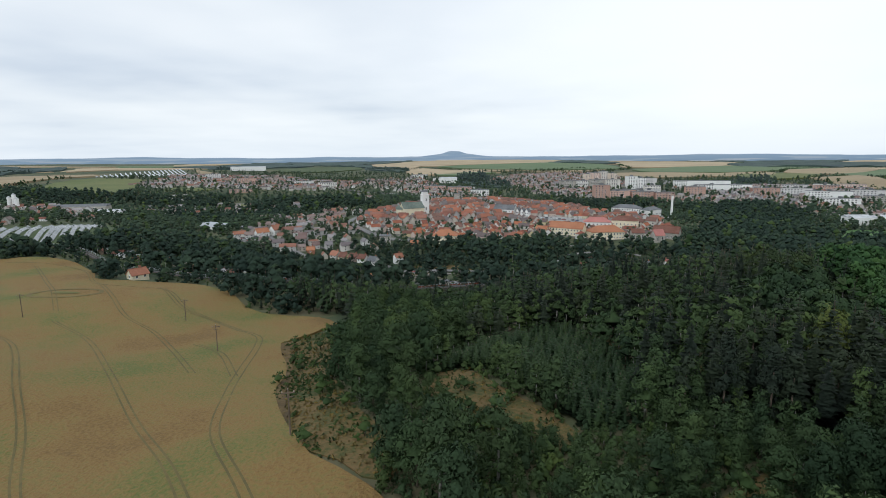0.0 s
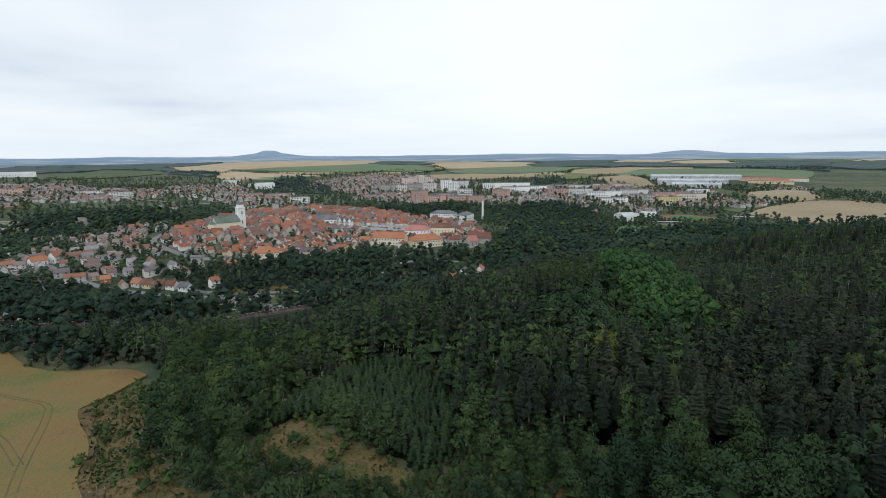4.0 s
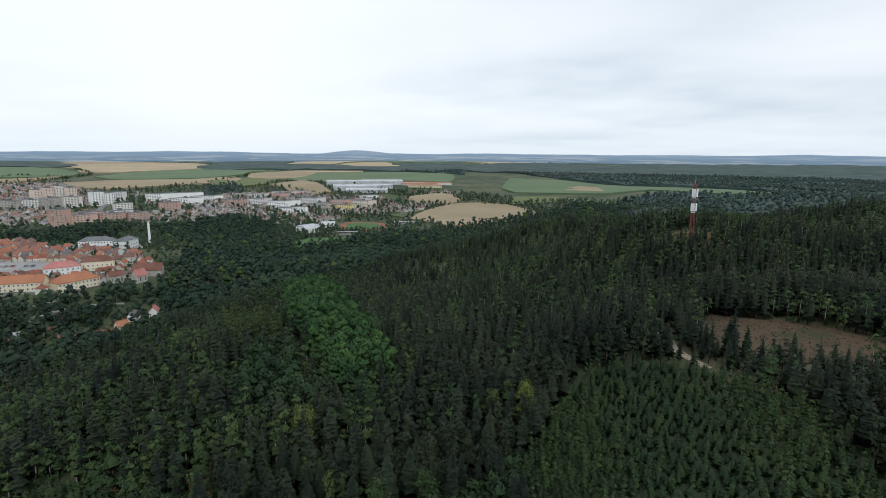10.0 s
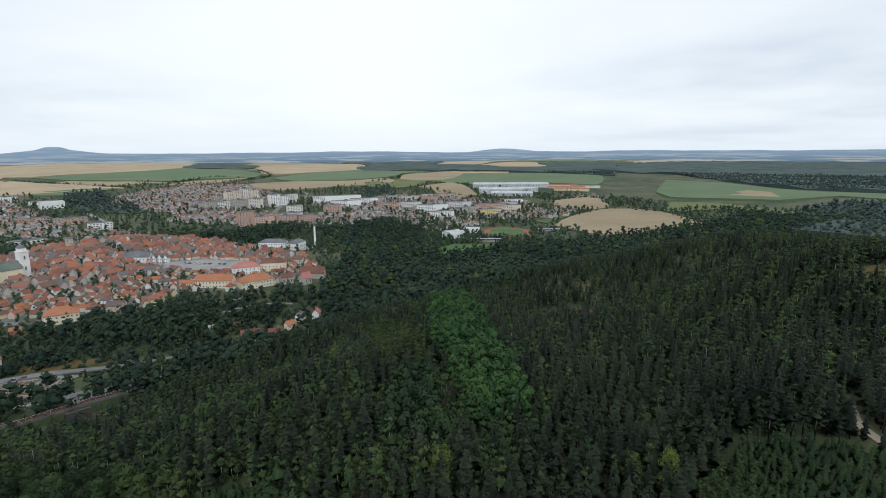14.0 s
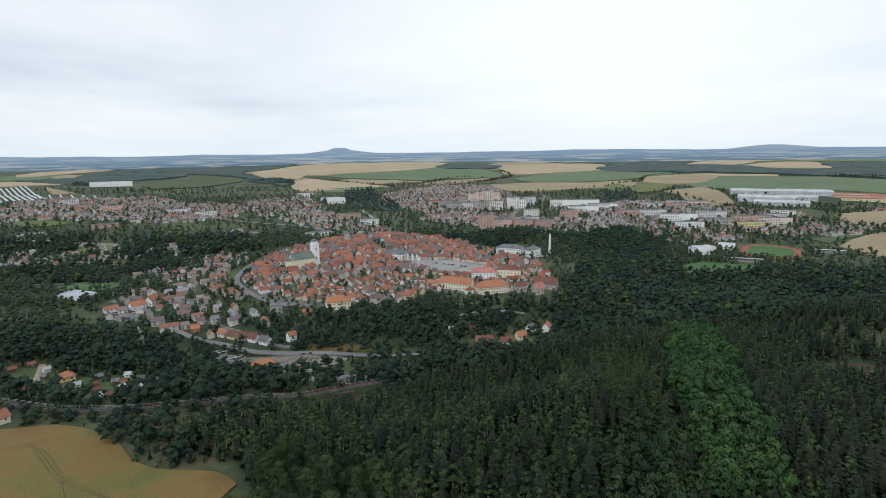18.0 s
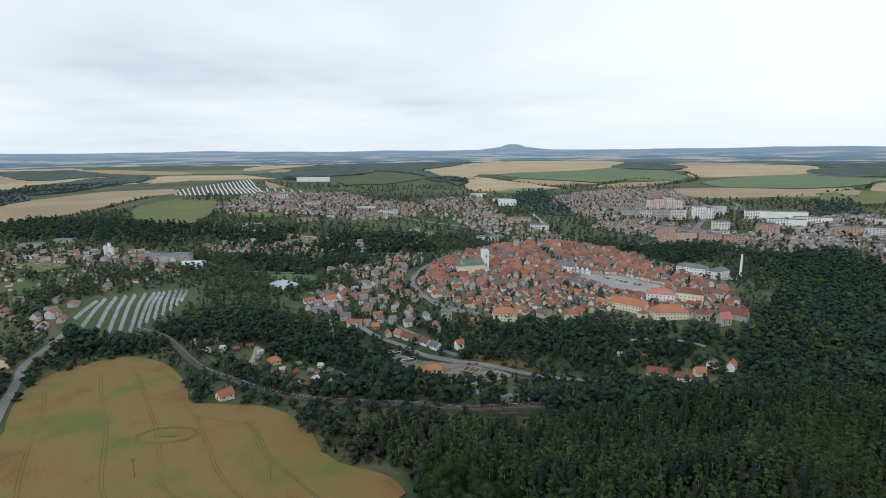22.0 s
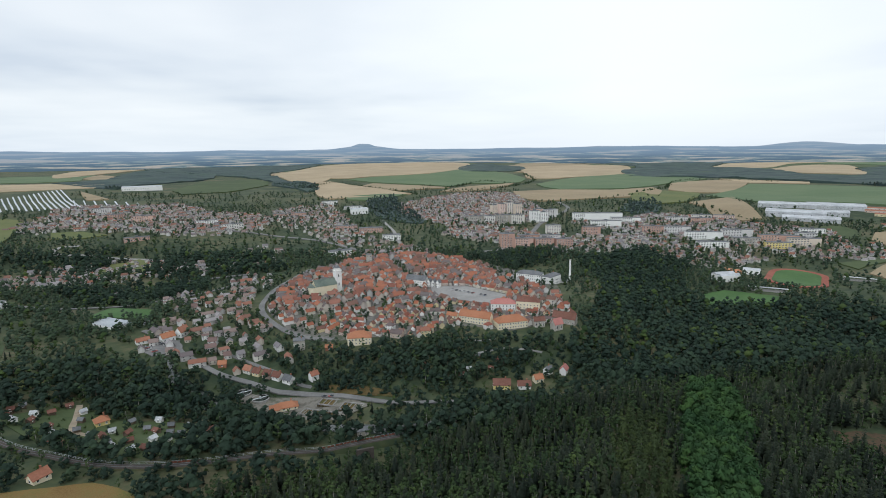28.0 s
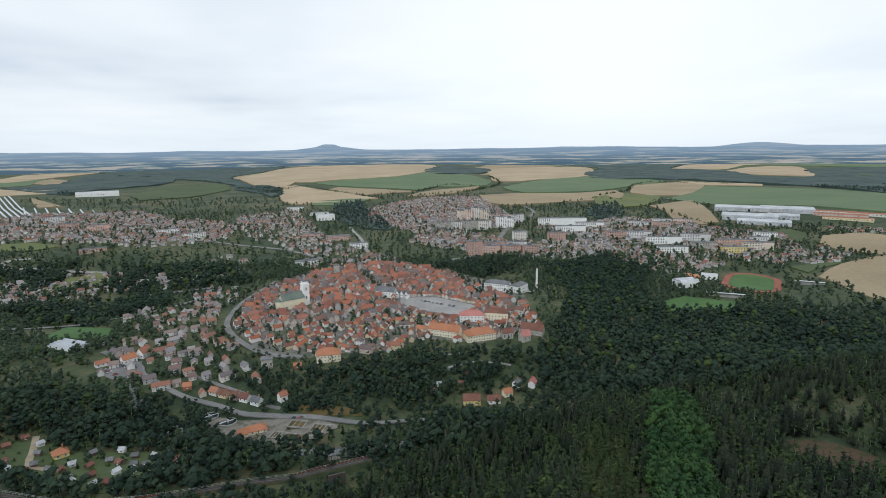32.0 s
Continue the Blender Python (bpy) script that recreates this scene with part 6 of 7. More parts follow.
BLOCKS = [(166, 832, 5, 23, 14, 8, "pink_wall"), (192, 838, 3, 34, 12, 5, "block_wall"), (228, 840, 3, 32, 12, 5, "pink_wall"), (260, 838, 6, 28, 12, 5, "pink_wall"), (208, 868, 3, 34, 12, 5, "pink_wall"), (246, 866, 3, 32, 12, 5, "block_wall"),
          (266, 1222, 18, 16, 15, 9, "block_wall"), (248, 1230, 18, 16, 15, 10, "block_wall"), (230, 1224, 18, 16, 15, 9, "block_wall"), (214, 1230, 18, 16, 15, 8, "block_wall"), (278, 1104, 12, 20, 14, 8, "white"), (298, 1110, 12, 16, 12, 7, "white"),
          (335, 1187, 15, 32, 12, 6, "block_wall"), (306, 1196, 15, 28, 12, 6, "block_wall"), (152, 1102, 10, 30, 12, 5, "greyplaster"), (184, 1104, 10, 30, 12, 5, "block_wall"), (208, 1092, 10, 28, 12, 6, "greyplaster"), (238, 1090, 10, 28, 12, 6, "block_wall"),
          (423, 1130, -8, 105, 16, 5, "white"), (403, 1027, -8, 58, 14, 4, "white"), (470, 1090, -10, 60, 14, 3, "white"), (344, 945, -8, 32, 12, 5, "pink_wall"), (279, 965, -4, 27, 12, 5, "block_wall"),
          (465, 954, -10, 36, 12, 4, "pink_wall"), (580, 1086, -24, 44, 12, 3, "block_wall"), (622, 1066, -24, 44, 12, 3, "pink_wall"), (650, 1112, -26, 40, 12, 3, "block_wall"), (690, 1094, -26, 40, 12, 3, "block_wall"), (505, 943, -12, 45, 12, 4, "block_wall"),
          (522, 882, -12, 60, 12, 4, "white"), (589, 892, -16, 50, 12, 4, "block_wall"), (503, 822, -14, 48, 12, 3, "white"), (571, 839, -16, 42, 12, 3, "greyplaster"), (630, 841, -18, 62, 12, 4, "pink_wall"), (655, 816, -18, 48, 12, 4, "block_wall"), (603, 803, -18, 40, 12, 3, "yellow"),
          (700, 870, -20, 34, 12, 3, "block_wall"), (740, 905, -22, 40, 12, 3, "white"), (-330, 1060, 30, 36, 12, 3, "block_wall"), (-400, 1120, 30, 40, 12, 3, "white"), (-560, 1190, 25, 40, 12, 4, "block_wall"), (-640, 1230, 25, 40, 12, 3, "pink_wall"), (-700, 1300, 25, 36, 12, 4, "block_wall"),
          (-264, 1267, 12, 76, 14, 2, "pink_wall"), (-200, 1490, 8, 44, 14, 3, "white"), (-130, 1400, 8, 50, 14, 2, "white"), (-60, 1010, 10, 44, 14, 3, "pink_wall"), (-110, 1050, 10, 40, 14, 3, "pink_wall"), (-20, 925, 10, 30, 14, 3, "white"), (-95, 800, 20, 34, 14, 2, "white"), (-465, 960, 28, 40, 10, 2, "pink_wall"), (300, 1420, 8, 40, 14, 2, "white")]
WORDS = {"pink_wall": "reddish", "white": "white", "yellow": "pale yellow", "block_wall": "pastel", "greyplaster": "grey"}
for x, y, turn, length, depth, storeys, wall in BLOCKS:
    block(x, y, turn, length, depth, storeys, f"{WORDS[wall]} panel apartment block with a flat roof", wall, limit=30)
build_quarters()

# ---- works, sport and rail ----


def hall(x, y, turn, length, depth, tall, bays, label, wall="white", roof="metal_roof"):
    """A low industrial hall with a saw of pale roof bays."""
    root = thing("factory_hall", label, "factory")
    part("wall", Shape().box(-length / 2, -depth / 2, -4, length / 2, depth / 2, tall).data("wall", wall), root)
    for k in range(bays):
        y0 = -depth / 2 + depth * k / bays
        s, a, w = Shape(), length / 2 + 0.3, depth / bays
        s.face([(-a, y0, tall), (a, y0, tall), (a, y0 + w * 0.5, tall + 2.2), (-a, y0 + w * 0.5, tall + 2.2)])
        s.face([(-a, y0 + w * 0.5, tall + 2.2), (a, y0 + w * 0.5, tall + 2.2), (a, y0 + w, tall), (-a, y0 + w, tall)])
        s.face([(a, y0, tall), (a, y0 + w, tall), (a, y0 + w * 0.5, tall + 2.2)]), s.face([(-a, y0 + w, tall), (-a, y0, tall), (-a, y0 + w * 0.5, tall + 2.2)])
        part("roof_bay", s.data("roof_bay", roof), root)
    put_windows(root, length, depth, 1, 3.0, 7.0, tall * 0.4, WIDE_WINDOW, "f", 12)
    BUILT.append((x, y, max(length, depth) * 0.5))
    place(root, x, y, turn)


hall(905, 1190, -38, 120, 46, 8, 4, "long white factory hall with stepped pale roof bays", "metal_roof")
hall(990, 1150, -38, 110, 60, 8, 6, "large white factory hall with pale roof bays", "metal_roof")
hall(848, 1090, -38, 110, 50, 10, 4, "white factory hall with pale roof bays", "metal_roof")
hall(838, 1032, -38, 100, 40, 7, 3, "low white factory hall with pale roof", "metal_roof")
hall(920, 1075, -38, 60, 36, 7, 3, "low white factory store with pale roof", "metal_roof")
hall(404, 624, 4, 26, 20, 8, 2, "white sports hall with a pale roof")
hall(462, 660, -35, 20, 12, 7, 1, "white changing rooms beside the running track")
hall(-455, 555, 20, 55, 18, 5, 2, "long grey shed beside the village", "greyplaster", "slate")
hall(-405, 535, 20, 24, 16, 6, 1, "white warehouse with a rounded pale roof")
hall(-700, 600, 15, 34, 14, 4, 2, "grey depot hall beyond the village", "greyplaster", "slate")
hall(-690, 640, 15, 30, 12, 4, 2, "grey depot hall beyond the village", "greyplaster", "slate")
hall(-950, 2040, 24, 130, 44, 14, 3, "long pale hall on the far hillside")
hall(-105, 1300, 15, 40, 24, 12, 2, "white hospital wing on the far slope")
for x, y, length in ((1075, 1108, 90), (1050, 1062, 100), (1030, 1022, 90), (1120, 1060, 80)):
    hall(x, y, -42, length, 22, 5, 1, "long farm hall with a red roof beyond the factory", "wall", "brick")
hall(-266, 488, -28, 30, 16, 2.2, 6, "glasshouses with whitened roofs beside the lawn", "white", "pale_panel")

# stadium
SX, SY, ST = 508, 636, 50


def oval(a, r, n=10):
    out = []
    for sign in (1, -1):
        out += [(sign * (a + r * math.cos(t)), sign * r * math.sin(t)) for t in np.linspace(-1.57, 1.57, n)]
    c, s = math.cos(radians(ST)), math.sin(radians(ST))
    return [(SX + x * c - y * s, SY + x * s + y * c) for x, y in out]


drape("running_track", oval(32, 34), "track", 1.0, 10, "red running track round a football pitch", "structure", "track", rounded=False)
drape("football_pitch", oval(31, 26), "turf", 1.25, 10, "green football pitch inside the running track", "structure", "pitch", rounded=False)
drape("training_pitch", [(347, 574), (375, 580), (418, 546), (393, 514), (324, 533)], "turf", 0.8, 10, "worn green training pitch", "structure", "pitch", rounded=False)
drape("clay_court", [(436, 668), (446, 694), (464, 688), (452, 662)], "clay", 1.0, 10, "orange clay tennis courts", "structure", "court", rounded=False)


def stand(x, y, turn, length, label):
    root = thing("grandstand", label, "grandstand")
    for k in range(4):
        part("step", Shape().box(-length / 2, k * 1.2, -2, length / 2, k * 1.2 + 1.2, 0.6 + 0.5 * k).data("step", "paving"), root)
    part("roof", Shape().box(-length / 2, 1, 4.2, length / 2, 5.5, 4.45).data("roof", "metal_roof"), root)
    for k in range(7):
        part("post", Shape().tube(-length / 2 + length * k / 6, 5, 0, 4.2, 0.15).data("post", "galvanised"), root)
    BUILT.append((x, y, length * 0.4))
    place(root, x, y, turn)


stand(420, 566, -30, 42, "small concrete grandstand with a roof")
stand(574, 612, -35, 34, "small white pavilion beside the track")


def factory_chimney(x, y):
    root = thing("factory_chimney", "tall pale concrete chimney beside the school", "chimney")
    part("shaft", Shape().tube(0, 0, -2, 27, 1.5, 12, 0.7).data("shaft", "white"), root)
    part("collar", Shape().tube(0, 0, 26.4, 27.4, 1.35, 12, 1.0).data("collar", "greyplaster"), root)
    place(root, x, y)


factory_chimney(203, 622)


def silo_group(x, y):
    root = thing("silo", "cluster of white storage silos", "silo")
    for dx, dy, h in ((-5, 0, 13), (0, 1, 16), (5, -1, 12)):
        silo = part("tank", Shape().tube(dx, dy, -2, h, 2.1, 12).data("tank", "white"), root)
        part("tank_cap", Shape().tube(dx, dy, h, h + 1.5, 2.15, 12, 0.2).data("tank_cap", "metal_roof"), silo)
    place(root, x, y)


silo_group(-526, 545)


def radio_mast(x, y):
    root = thing("radio_mast", "slender red and white lattice radio mast", "mast")
    base = ground_at(x, y)
    for k in range(7):
        w0, z0, z1 = 0.92 - 0.06 * k, 3.85 * k, 3.85 * (k + 1)
        s = Shape()
        for sx, sy in ((-1, -1), (1, -1), (1, 1), (-1, 1)):
            s.ring([(sx * w0 + dx, sy * w0 + dy) for dx, dy in ((-0.08, -0.08), (0.08, -0.08), (0.08, 0.08), (-0.08, 0.08))], z0, z1, 1.0)
        for j in range(4):
            z = z0 + 0.96 * j
            s.box(-w0, -w0 - 0.06, z, w0, -w0 + 0.06, z + 0.14).box(-w0, w0 - 0.06, z, w0, w0 + 0.06, z + 0.14)
            s.box(-w0 - 0.06, -w0, z, -w0 + 0.06, w0, z + 0.14).box(w0 - 0.06, -w0, z, w0 + 0.06, w0, z + 0.14)
            for sx in (-w0, w0):
                s.face([(sx, -w0, z), (sx, -w0 + 0.16, z), (sx, w0, z + 0.96), (sx, w0 - 0.16, z + 0.96)])
                s.face([(-w0, sx, z), (-w0 + 0.16, sx, z), (w0, sx, z + 0.96), (w0 - 0.16, sx, z + 0.96)])
        part("mast_section", s.data("mast_section", "white_paint" if k in (3, 5) else "red_paint"), root)
    for z in (12.5, 20.0):
        part("antenna_panel", Shape().box(-0.9, -1.5, z, 0.9, -1.2, z + 4).box(-1.5, -0.9, z, -1.2, 0.9, z + 4).data("antenna_panel", "white_paint"), root)
    part("antenna_rod", Shape().tube(0, 0, 26.9, 30, 0.09, 6).data("antenna_rod", "galvanised"), root)
    root.matrix_basis = pose(x, y, base + 0.4)
    hut = house(5, 4, 2.6, 1.2, "small brick equipment hut beside the mast", wall="brick", roof="brown_tile", limit=1, chimney=False, name="equipment_hut")
    place(hut, x - 5, y - 2, 20)
    tagged(hut, category="hut")


radio_mast(292, 91)


def power_pole(x, y, turn):
    root = thing("power_pole", "dark wooden power pole with a crossarm", "pole", "power poles")
    part("post", Shape().tube(0, 0, -1, 8.6, 0.16, 8, 0.7).data("post", "wood"), root)
    part("crossarm", Shape().box(-1.1, -0.08, 8.0, 1.1, 0.08, 8.18).box(-0.8, -0.06, 7.3, 0.8, 0.06, 7.42).data("crossarm", "wood"), root)
    for dx in (-0.95, 0.0, 0.95):
        part("insulator", Shape().tube(dx, 0, 8.15 if dx else 8.6, 8.45 if dx else 8.9, 0.08, 6).data("insulator", "stone"), root)
    place(root, x, y, turn)
    return Vector((x, y, ground_at(x, y) + 8.3))


POLES = [(-155, 158, 20), (-106, 171, 20), (-78, 140, 20), (-33, 80, 20)]
tops = [power_pole(*p) for p in POLES]


def viaduct():
    """The curved railway with its ballast, rails, parapets and a girder stretch."""
    line = smooth_line([(-290, 313), (-262, 306), (-219, 274), (-188, 259), (-156, 246), (-120, 241), (-92, 245), (-64, 255), (-35, 265), (-3, 273)], 4.0)
    deck = np.maximum(height(line[:, 0], line[:, 1]) + 1.2, 18 + 0.02 * np.abs(line[:, 0] + 100))
    root = thing("railway", "curved single-track railway on a low stone viaduct", "railway", "", "structure")
    way = np.gradient(line, axis=0)
    side = np.c_[-way[:, 1], way[:, 0]] / np.linalg.norm(way, axis=1)[:, None]

    def strip(name, offs, mat):
        """A swept bar: offs are (across, up) corners."""
        n, c = len(line), len(offs)
        verts = [(*(line[i] + side[i] * a), deck[i] + u) for a, u in offs for i in range(n)]
        faces = [((a * n + i, a * n + i + 1, ((a + 1) % c) * n + i + 1, ((a + 1) % c) * n + i), 0) for a in range(c) for i in range(n - 1)]
        part(name, mesh_from(name, verts, faces, mat), root)

    strip("embankment", [(-3.2, -9), (-1.7, 0), (1.7, 0), (3.2, -9)], "grass")
    strip("ballast", [(-1.7, 0.02), (-1.4, 0.4), (1.4, 0.4), (1.7, 0.02)], "ballast")
    for o in (-0.72, 0.72):
        strip("rail", [(o - 0.05, 0.45), (o - 0.05, 0.62), (o + 0.05, 0.62), (o + 0.05, 0.45)], "slate")
    for u in (0.75, 1.4):
        strip("railing", [(1.82, u), (1.82, u + 0.07), (1.88, u + 0.07), (1.88, u)], "galvanised")
    post = Shape().box(-0.06, -0.06, 0, 0.06, 0.06, 1.5).data("railing_post", "galvanised")
    slab = Shape().box(-1.7, -0.06, 0.3, 1.7, 0.06, 1.1).data("girder_panel", "rust")
    for i in range(0, len(line) - 1):
        a = math.degrees(math.atan2(way[i, 1], way[i, 0]))
        for o in (1.85,):
            x, y = line[i] + side[i] * o
            part("railing_post", post, root).matrix_basis = pose(x, y, deck[i], 0, 0, a)
            if (-46 < line[i, 0] < -3) or (-112 < line[i, 0] < -98):
                part("girder_panel", slab, root).matrix_basis = pose(x, y, deck[i], 0, 0, a)
    arch = Shape()
    out = [(-4.5, 0), (-4.5, 8), (4.5, 8), (4.5, 0), (2.6, 0), (2.6, 4.0)] + [(2.6 * math.cos(t), 4 + 2.6 * math.sin(t)) for t in np.linspace(0.3, 2.84, 7)] + [(-2.6, 4.0), (-2.6, 0)]
    for y in (-0.6, 0.6):
        arch.face([(x, y, z) for x, z in (out if y < 0 else out[::-1])])
    for (x0, z0), (x1, z1) in zip(out, out[1:] + out[:1]):
        arch.face([(x0, -0.6, z0), (x1, -0.6, z1), (x1, 0.6, z1), (x0, 0.6, z0)])
    portal = part("portal", arch.data("portal", "ballast"), root, "arched stone opening under the railway")
    portal.matrix_basis = pose(-21, 258, ground_at(-21, 258) - 1, 0, 0, 15)


viaduct()


def solar_row(x0, y0, x1, y1, label, wide=2.1, glass="panel"):
    root = thing("solar_row", label, "solar panels", "solar rows")
    length = math.hypot(x1 - x0, y1 - y0)
    n = max(2, int(length / (14 if length < 150 else 40)))
    turn = math.atan2(y1 - y0, x1 - x0)
    for k in range(n):
        s0, s1 = k / n, (k + 0.96) / n
        pa, pb = (x0 + (x1 - x0) * s0, y0 + (y1 - y0) * s0), (x0 + (x1 - x0) * s1, y0 + (y1 - y0) * s1)
        c = (-math.sin(turn) * wide / 2, math.cos(turn) * wide / 2)
        za, zb = ground_at(*pa), ground_at(*pb)
        q = [(pa[0] - c[0], pa[1] - c[1], za + 0.9), (pb[0] - c[0], pb[1] - c[1], zb + 0.9), (pb[0] + c[0], pb[1] + c[1], zb + 2.6), (pa[0] + c[0], pa[1] + c[1], za + 2.6)]
        s = Shape()
        s.face(q), s.face([(x, y, z - 0.12) for x, y, z in q][::-1])
        for i in range(4):
            j = (i + 1) % 4
            s.face([q[j], q[i], (q[i][0], q[i][1], q[i][2] - 0.12), (q[j][0], q[j][1], q[j][2] - 0.12)])
        part("panel", s.data("panel", glass), root)
        s = Shape()
        for (x, y), z in ((pa, za), (pb, zb)):
            s.box(x - 0.08, y - 0.08, z - 0.5, x + 0.08, y + 0.08, z + 1.7)
        part("legs", s.data("legs", "galvanised"), root)


LOW_ENDS = [(-348, 321), (-325, 306), (-307, 303), (-298, 304), (-288, 305), (-289, 316), (-290, 326), (-288, 334), (-288, 345), (-291, 358), (-296, 371)]
HIGH_ENDS = [(-372, 367), (-370, 375), (-364, 383), (-359, 389), (-353, 397), (-347, 403), (-344, 407), (-342, 412), (-338, 417), (-335, 422), (-332, 427)]
for k in range(13):
    s = k / 12 * 10
    i, f = min(int(s), 9), s - min(int(s), 9)
    x0, y0, x1, y1 = [(1 - f) * a + f * b for a, b in zip((*LOW_ENDS[i], *HIGH_ENDS[i]), (*LOW_ENDS[i + 1], *HIGH_ENDS[i + 1]))]
    solar_row(x0, y0, x1, y1, "long row of tilted solar panels on a green slope")
for k in range(20):
    s = k / 19
    solar_row(-1193 - 42 * s, 1516 + 520 * s, -1014 + 255 * s, 1303 + 29 * s, "far row of solar panels on a hillside, coloured pale as sky sheen", 3.6, "pale_panel")
for k in range(7):
    s = k / 6
    solar_row(-985 + 240 * s, 1680 - 120 * s, -800 + 103 * s, 1370 + 100 * s, "short far row of solar panels, coloured pale as sky sheen", 3.2, "pale_panel")

# water works: round basins and beds
for x, y in ((-113, 358), (-99, 350)):
    root = thing("settling_basin", "round concrete settling basin with a walkway", "basin", "settling basins")
    rim = Shape()
    outer = [(6 * math.cos(t), 6 * math.sin(t)) for t in np.linspace(0, 6.283, 25)[:-1]]
    rim.ring(outer, -1, 1.2, 1.0, cap=False).ring([(0.9 * a, 0.9 * b) for a, b in outer][::-1], -1, 1.2, 1.0, cap=False)
    for i in range(24):
        j = (i + 1) % 24
        rim.face([(*outer[i], 1.2), (*outer[j], 1.2), (outer[j][0] * 0.9, outer[j][1] * 0.9, 1.2), (outer[i][0] * 0.9, outer[i][1] * 0.9, 1.2)])
    part("rim", rim.data("rim", "paving"), root)
    part("sludge", Shape().tube(0, 0, 0.2, 0.6, 5.5, 24).data("sludge", "water"), root)
    part("walkway", Shape().box(-6, -0.5, 1.25, 6, 0.5, 1.45).tube(0, 0, 0.5, 2.2, 0.7, 10).data("walkway", "galvanised"), root)
    place(root, x, y, 30)
for x, y, turn, a, b in ((-48, 334, -18, 18, 9), (-34, 320, -18, 14, 10), (-46, 313, -20, 24, 6), (-62, 326, -20, 10, 8)):
    root = thing("drying_bed", "walled concrete drying bed of the works", "basin", "drying beds")
    for k, (x0, y0, x1, y1) in enumerate(((-a / 2, -b / 2, a / 2, -b / 2 + 0.5), (-a / 2, b / 2 - 0.5, a / 2, b / 2), (-a / 2, -b / 2, -a / 2 + 0.5, b / 2), (a / 2 - 0.5, -b / 2, a / 2, b / 2))):
        part("kerb", Shape().box(x0, y0, -1, x1, y1, 1.3).data("kerb", "paving"), root)
    for k in range(1, 5):
        part("divider", Shape().box(-a / 2 + a * k / 5 - 0.2, -b / 2, -1, -a / 2 + a * k / 5 + 0.2, b / 2, 1.0).data("divider", "brown_tile" if b < 7 else "paving"), root)
    part("bed", Shape().box(-a / 2, -b / 2, -1, a / 2, b / 2, 0.55).data("bed", "earth"), root)
    place(root, x, y, turn)

# allotment sheds
SHED = [house(L, D, 2.3, 1.1, label, wall=wall, roof=roof, limit=1, chimney=False, name="garden_shed", group="garden sheds") for L, D, wall, roof, label in (
    (3.2, 2.6, "wood", "slate", "small wooden garden shed with a felt roof"), (3.4, 2.8, "white", "metal_roof", "small white garden shed with a tin roof"), (3.6, 3, "wood", "brown_tile", "small wooden garden shed with a tiled roof"))]


def build_sheds():
    rng = np.random.default_rng(61)
    used = [False] * 3
    for outline, gap in (([(-232, 296), (-207, 328), (-167, 308), (-135, 305), (-94, 292), (-118, 266), (-125, 252), (-150, 258), (-196, 276)], 10.5), ([(20, 368), (60, 376), (100, 396), (100, 410), (50, 400), (10, 384)], 15), ([(-245, 300), (-225, 330), (-205, 330), (-225, 290)], 9)):
        q = np.array(outline, float)
        p = spots(q[:, 0].min(), q[:, 0].max(), q[:, 1].min(), q[:, 1].max(), gap, 62)
        for x, y in p[inside(p, outline)]:
            if any((x - a) ** 2 + (y - b) ** 2 < (c + 3) ** 2 for a, b, c in BUILT):
                continue
            k = int(rng.integers(0, 3))
            BUILT.append((x, y, 3.0))
            m = pose(x, y, ground_at(x, y), 0, 0, rng.uniform(0, 360))
            if used[k]:
                copy_thing(SHED[k], m)
            else:
                SHED[k].matrix_basis = m
            used[k] = True


build_sheds()

WHEEL = Shape().tube(0, 0, -0.1, 0.1, 0.32, 10).data("wheel", "slate")


def car():
    root = thing("car", "small parked car on the asphalt", "car", "parked cars")
    s = Shape()
    side = [(-2.1, 0.35), (2.1, 0.35), (2.15, 0.75), (1.2, 0.95), (-1.9, 0.98), (-2.15, 0.7)]
    for y, flip in ((-0.85, 1), (0.85, -1)):
        s.face([(x, y, z) for x, z in side][::flip])
    for (x0, z0), (x1, z1) in zip(side, side[1:] + side[:1]):
        s.face([(x0, 0.85, z0), (x1, 0.85, z1), (x1, -0.85, z1), (x0, -0.85, z0)])
    part("body", s.data("body", "car"), root)
    part("cabin", Shape().ring([(-1.7, -0.78), (0.9, -0.78), (0.9, 0.78), (-1.7, 0.78)], 0.95, 1.45, 0.75).data("cabin", "glass"), root)
    for x in (-1.35, 1.35):
        for y in (-0.8, 0.8):
            w = part("wheel", WHEEL, root)
            w.matrix_basis = pose(x, y, 0.32, 90)
    return root


CAR = car()


def park_cars():
    rng = np.random.default_rng(95)
    first = True
    rows = [(-212 + 3.0 * k, 431 - 2.1 * k, 45) for k in range(5)] + [(-206 + 3.0 * k, 441 - 1.5 * k, 45) for k in range(4)] + [(-46 + 3.2 * k, 470 - 1.6 * k, 70) for k in range(6)] + [(55 + 4.0 * k, 576 - 3.5 * k, 40) for k in range(9)] + [(-60 + 5 * k, 348 - 2 * k, 160) for k in range(3)]
    for x, y, turn in rows:
        if rng.random() < 0.2:
            continue
        m = pose(x, y, ground_at(x, y) + (1.15 if y > 520 else 0.55), 0, 0, turn + rng.normal(0, 4))
        if first:
            CAR.matrix_basis, first = m, False
        else:
            copy_thing(CAR, m)


park_cars()

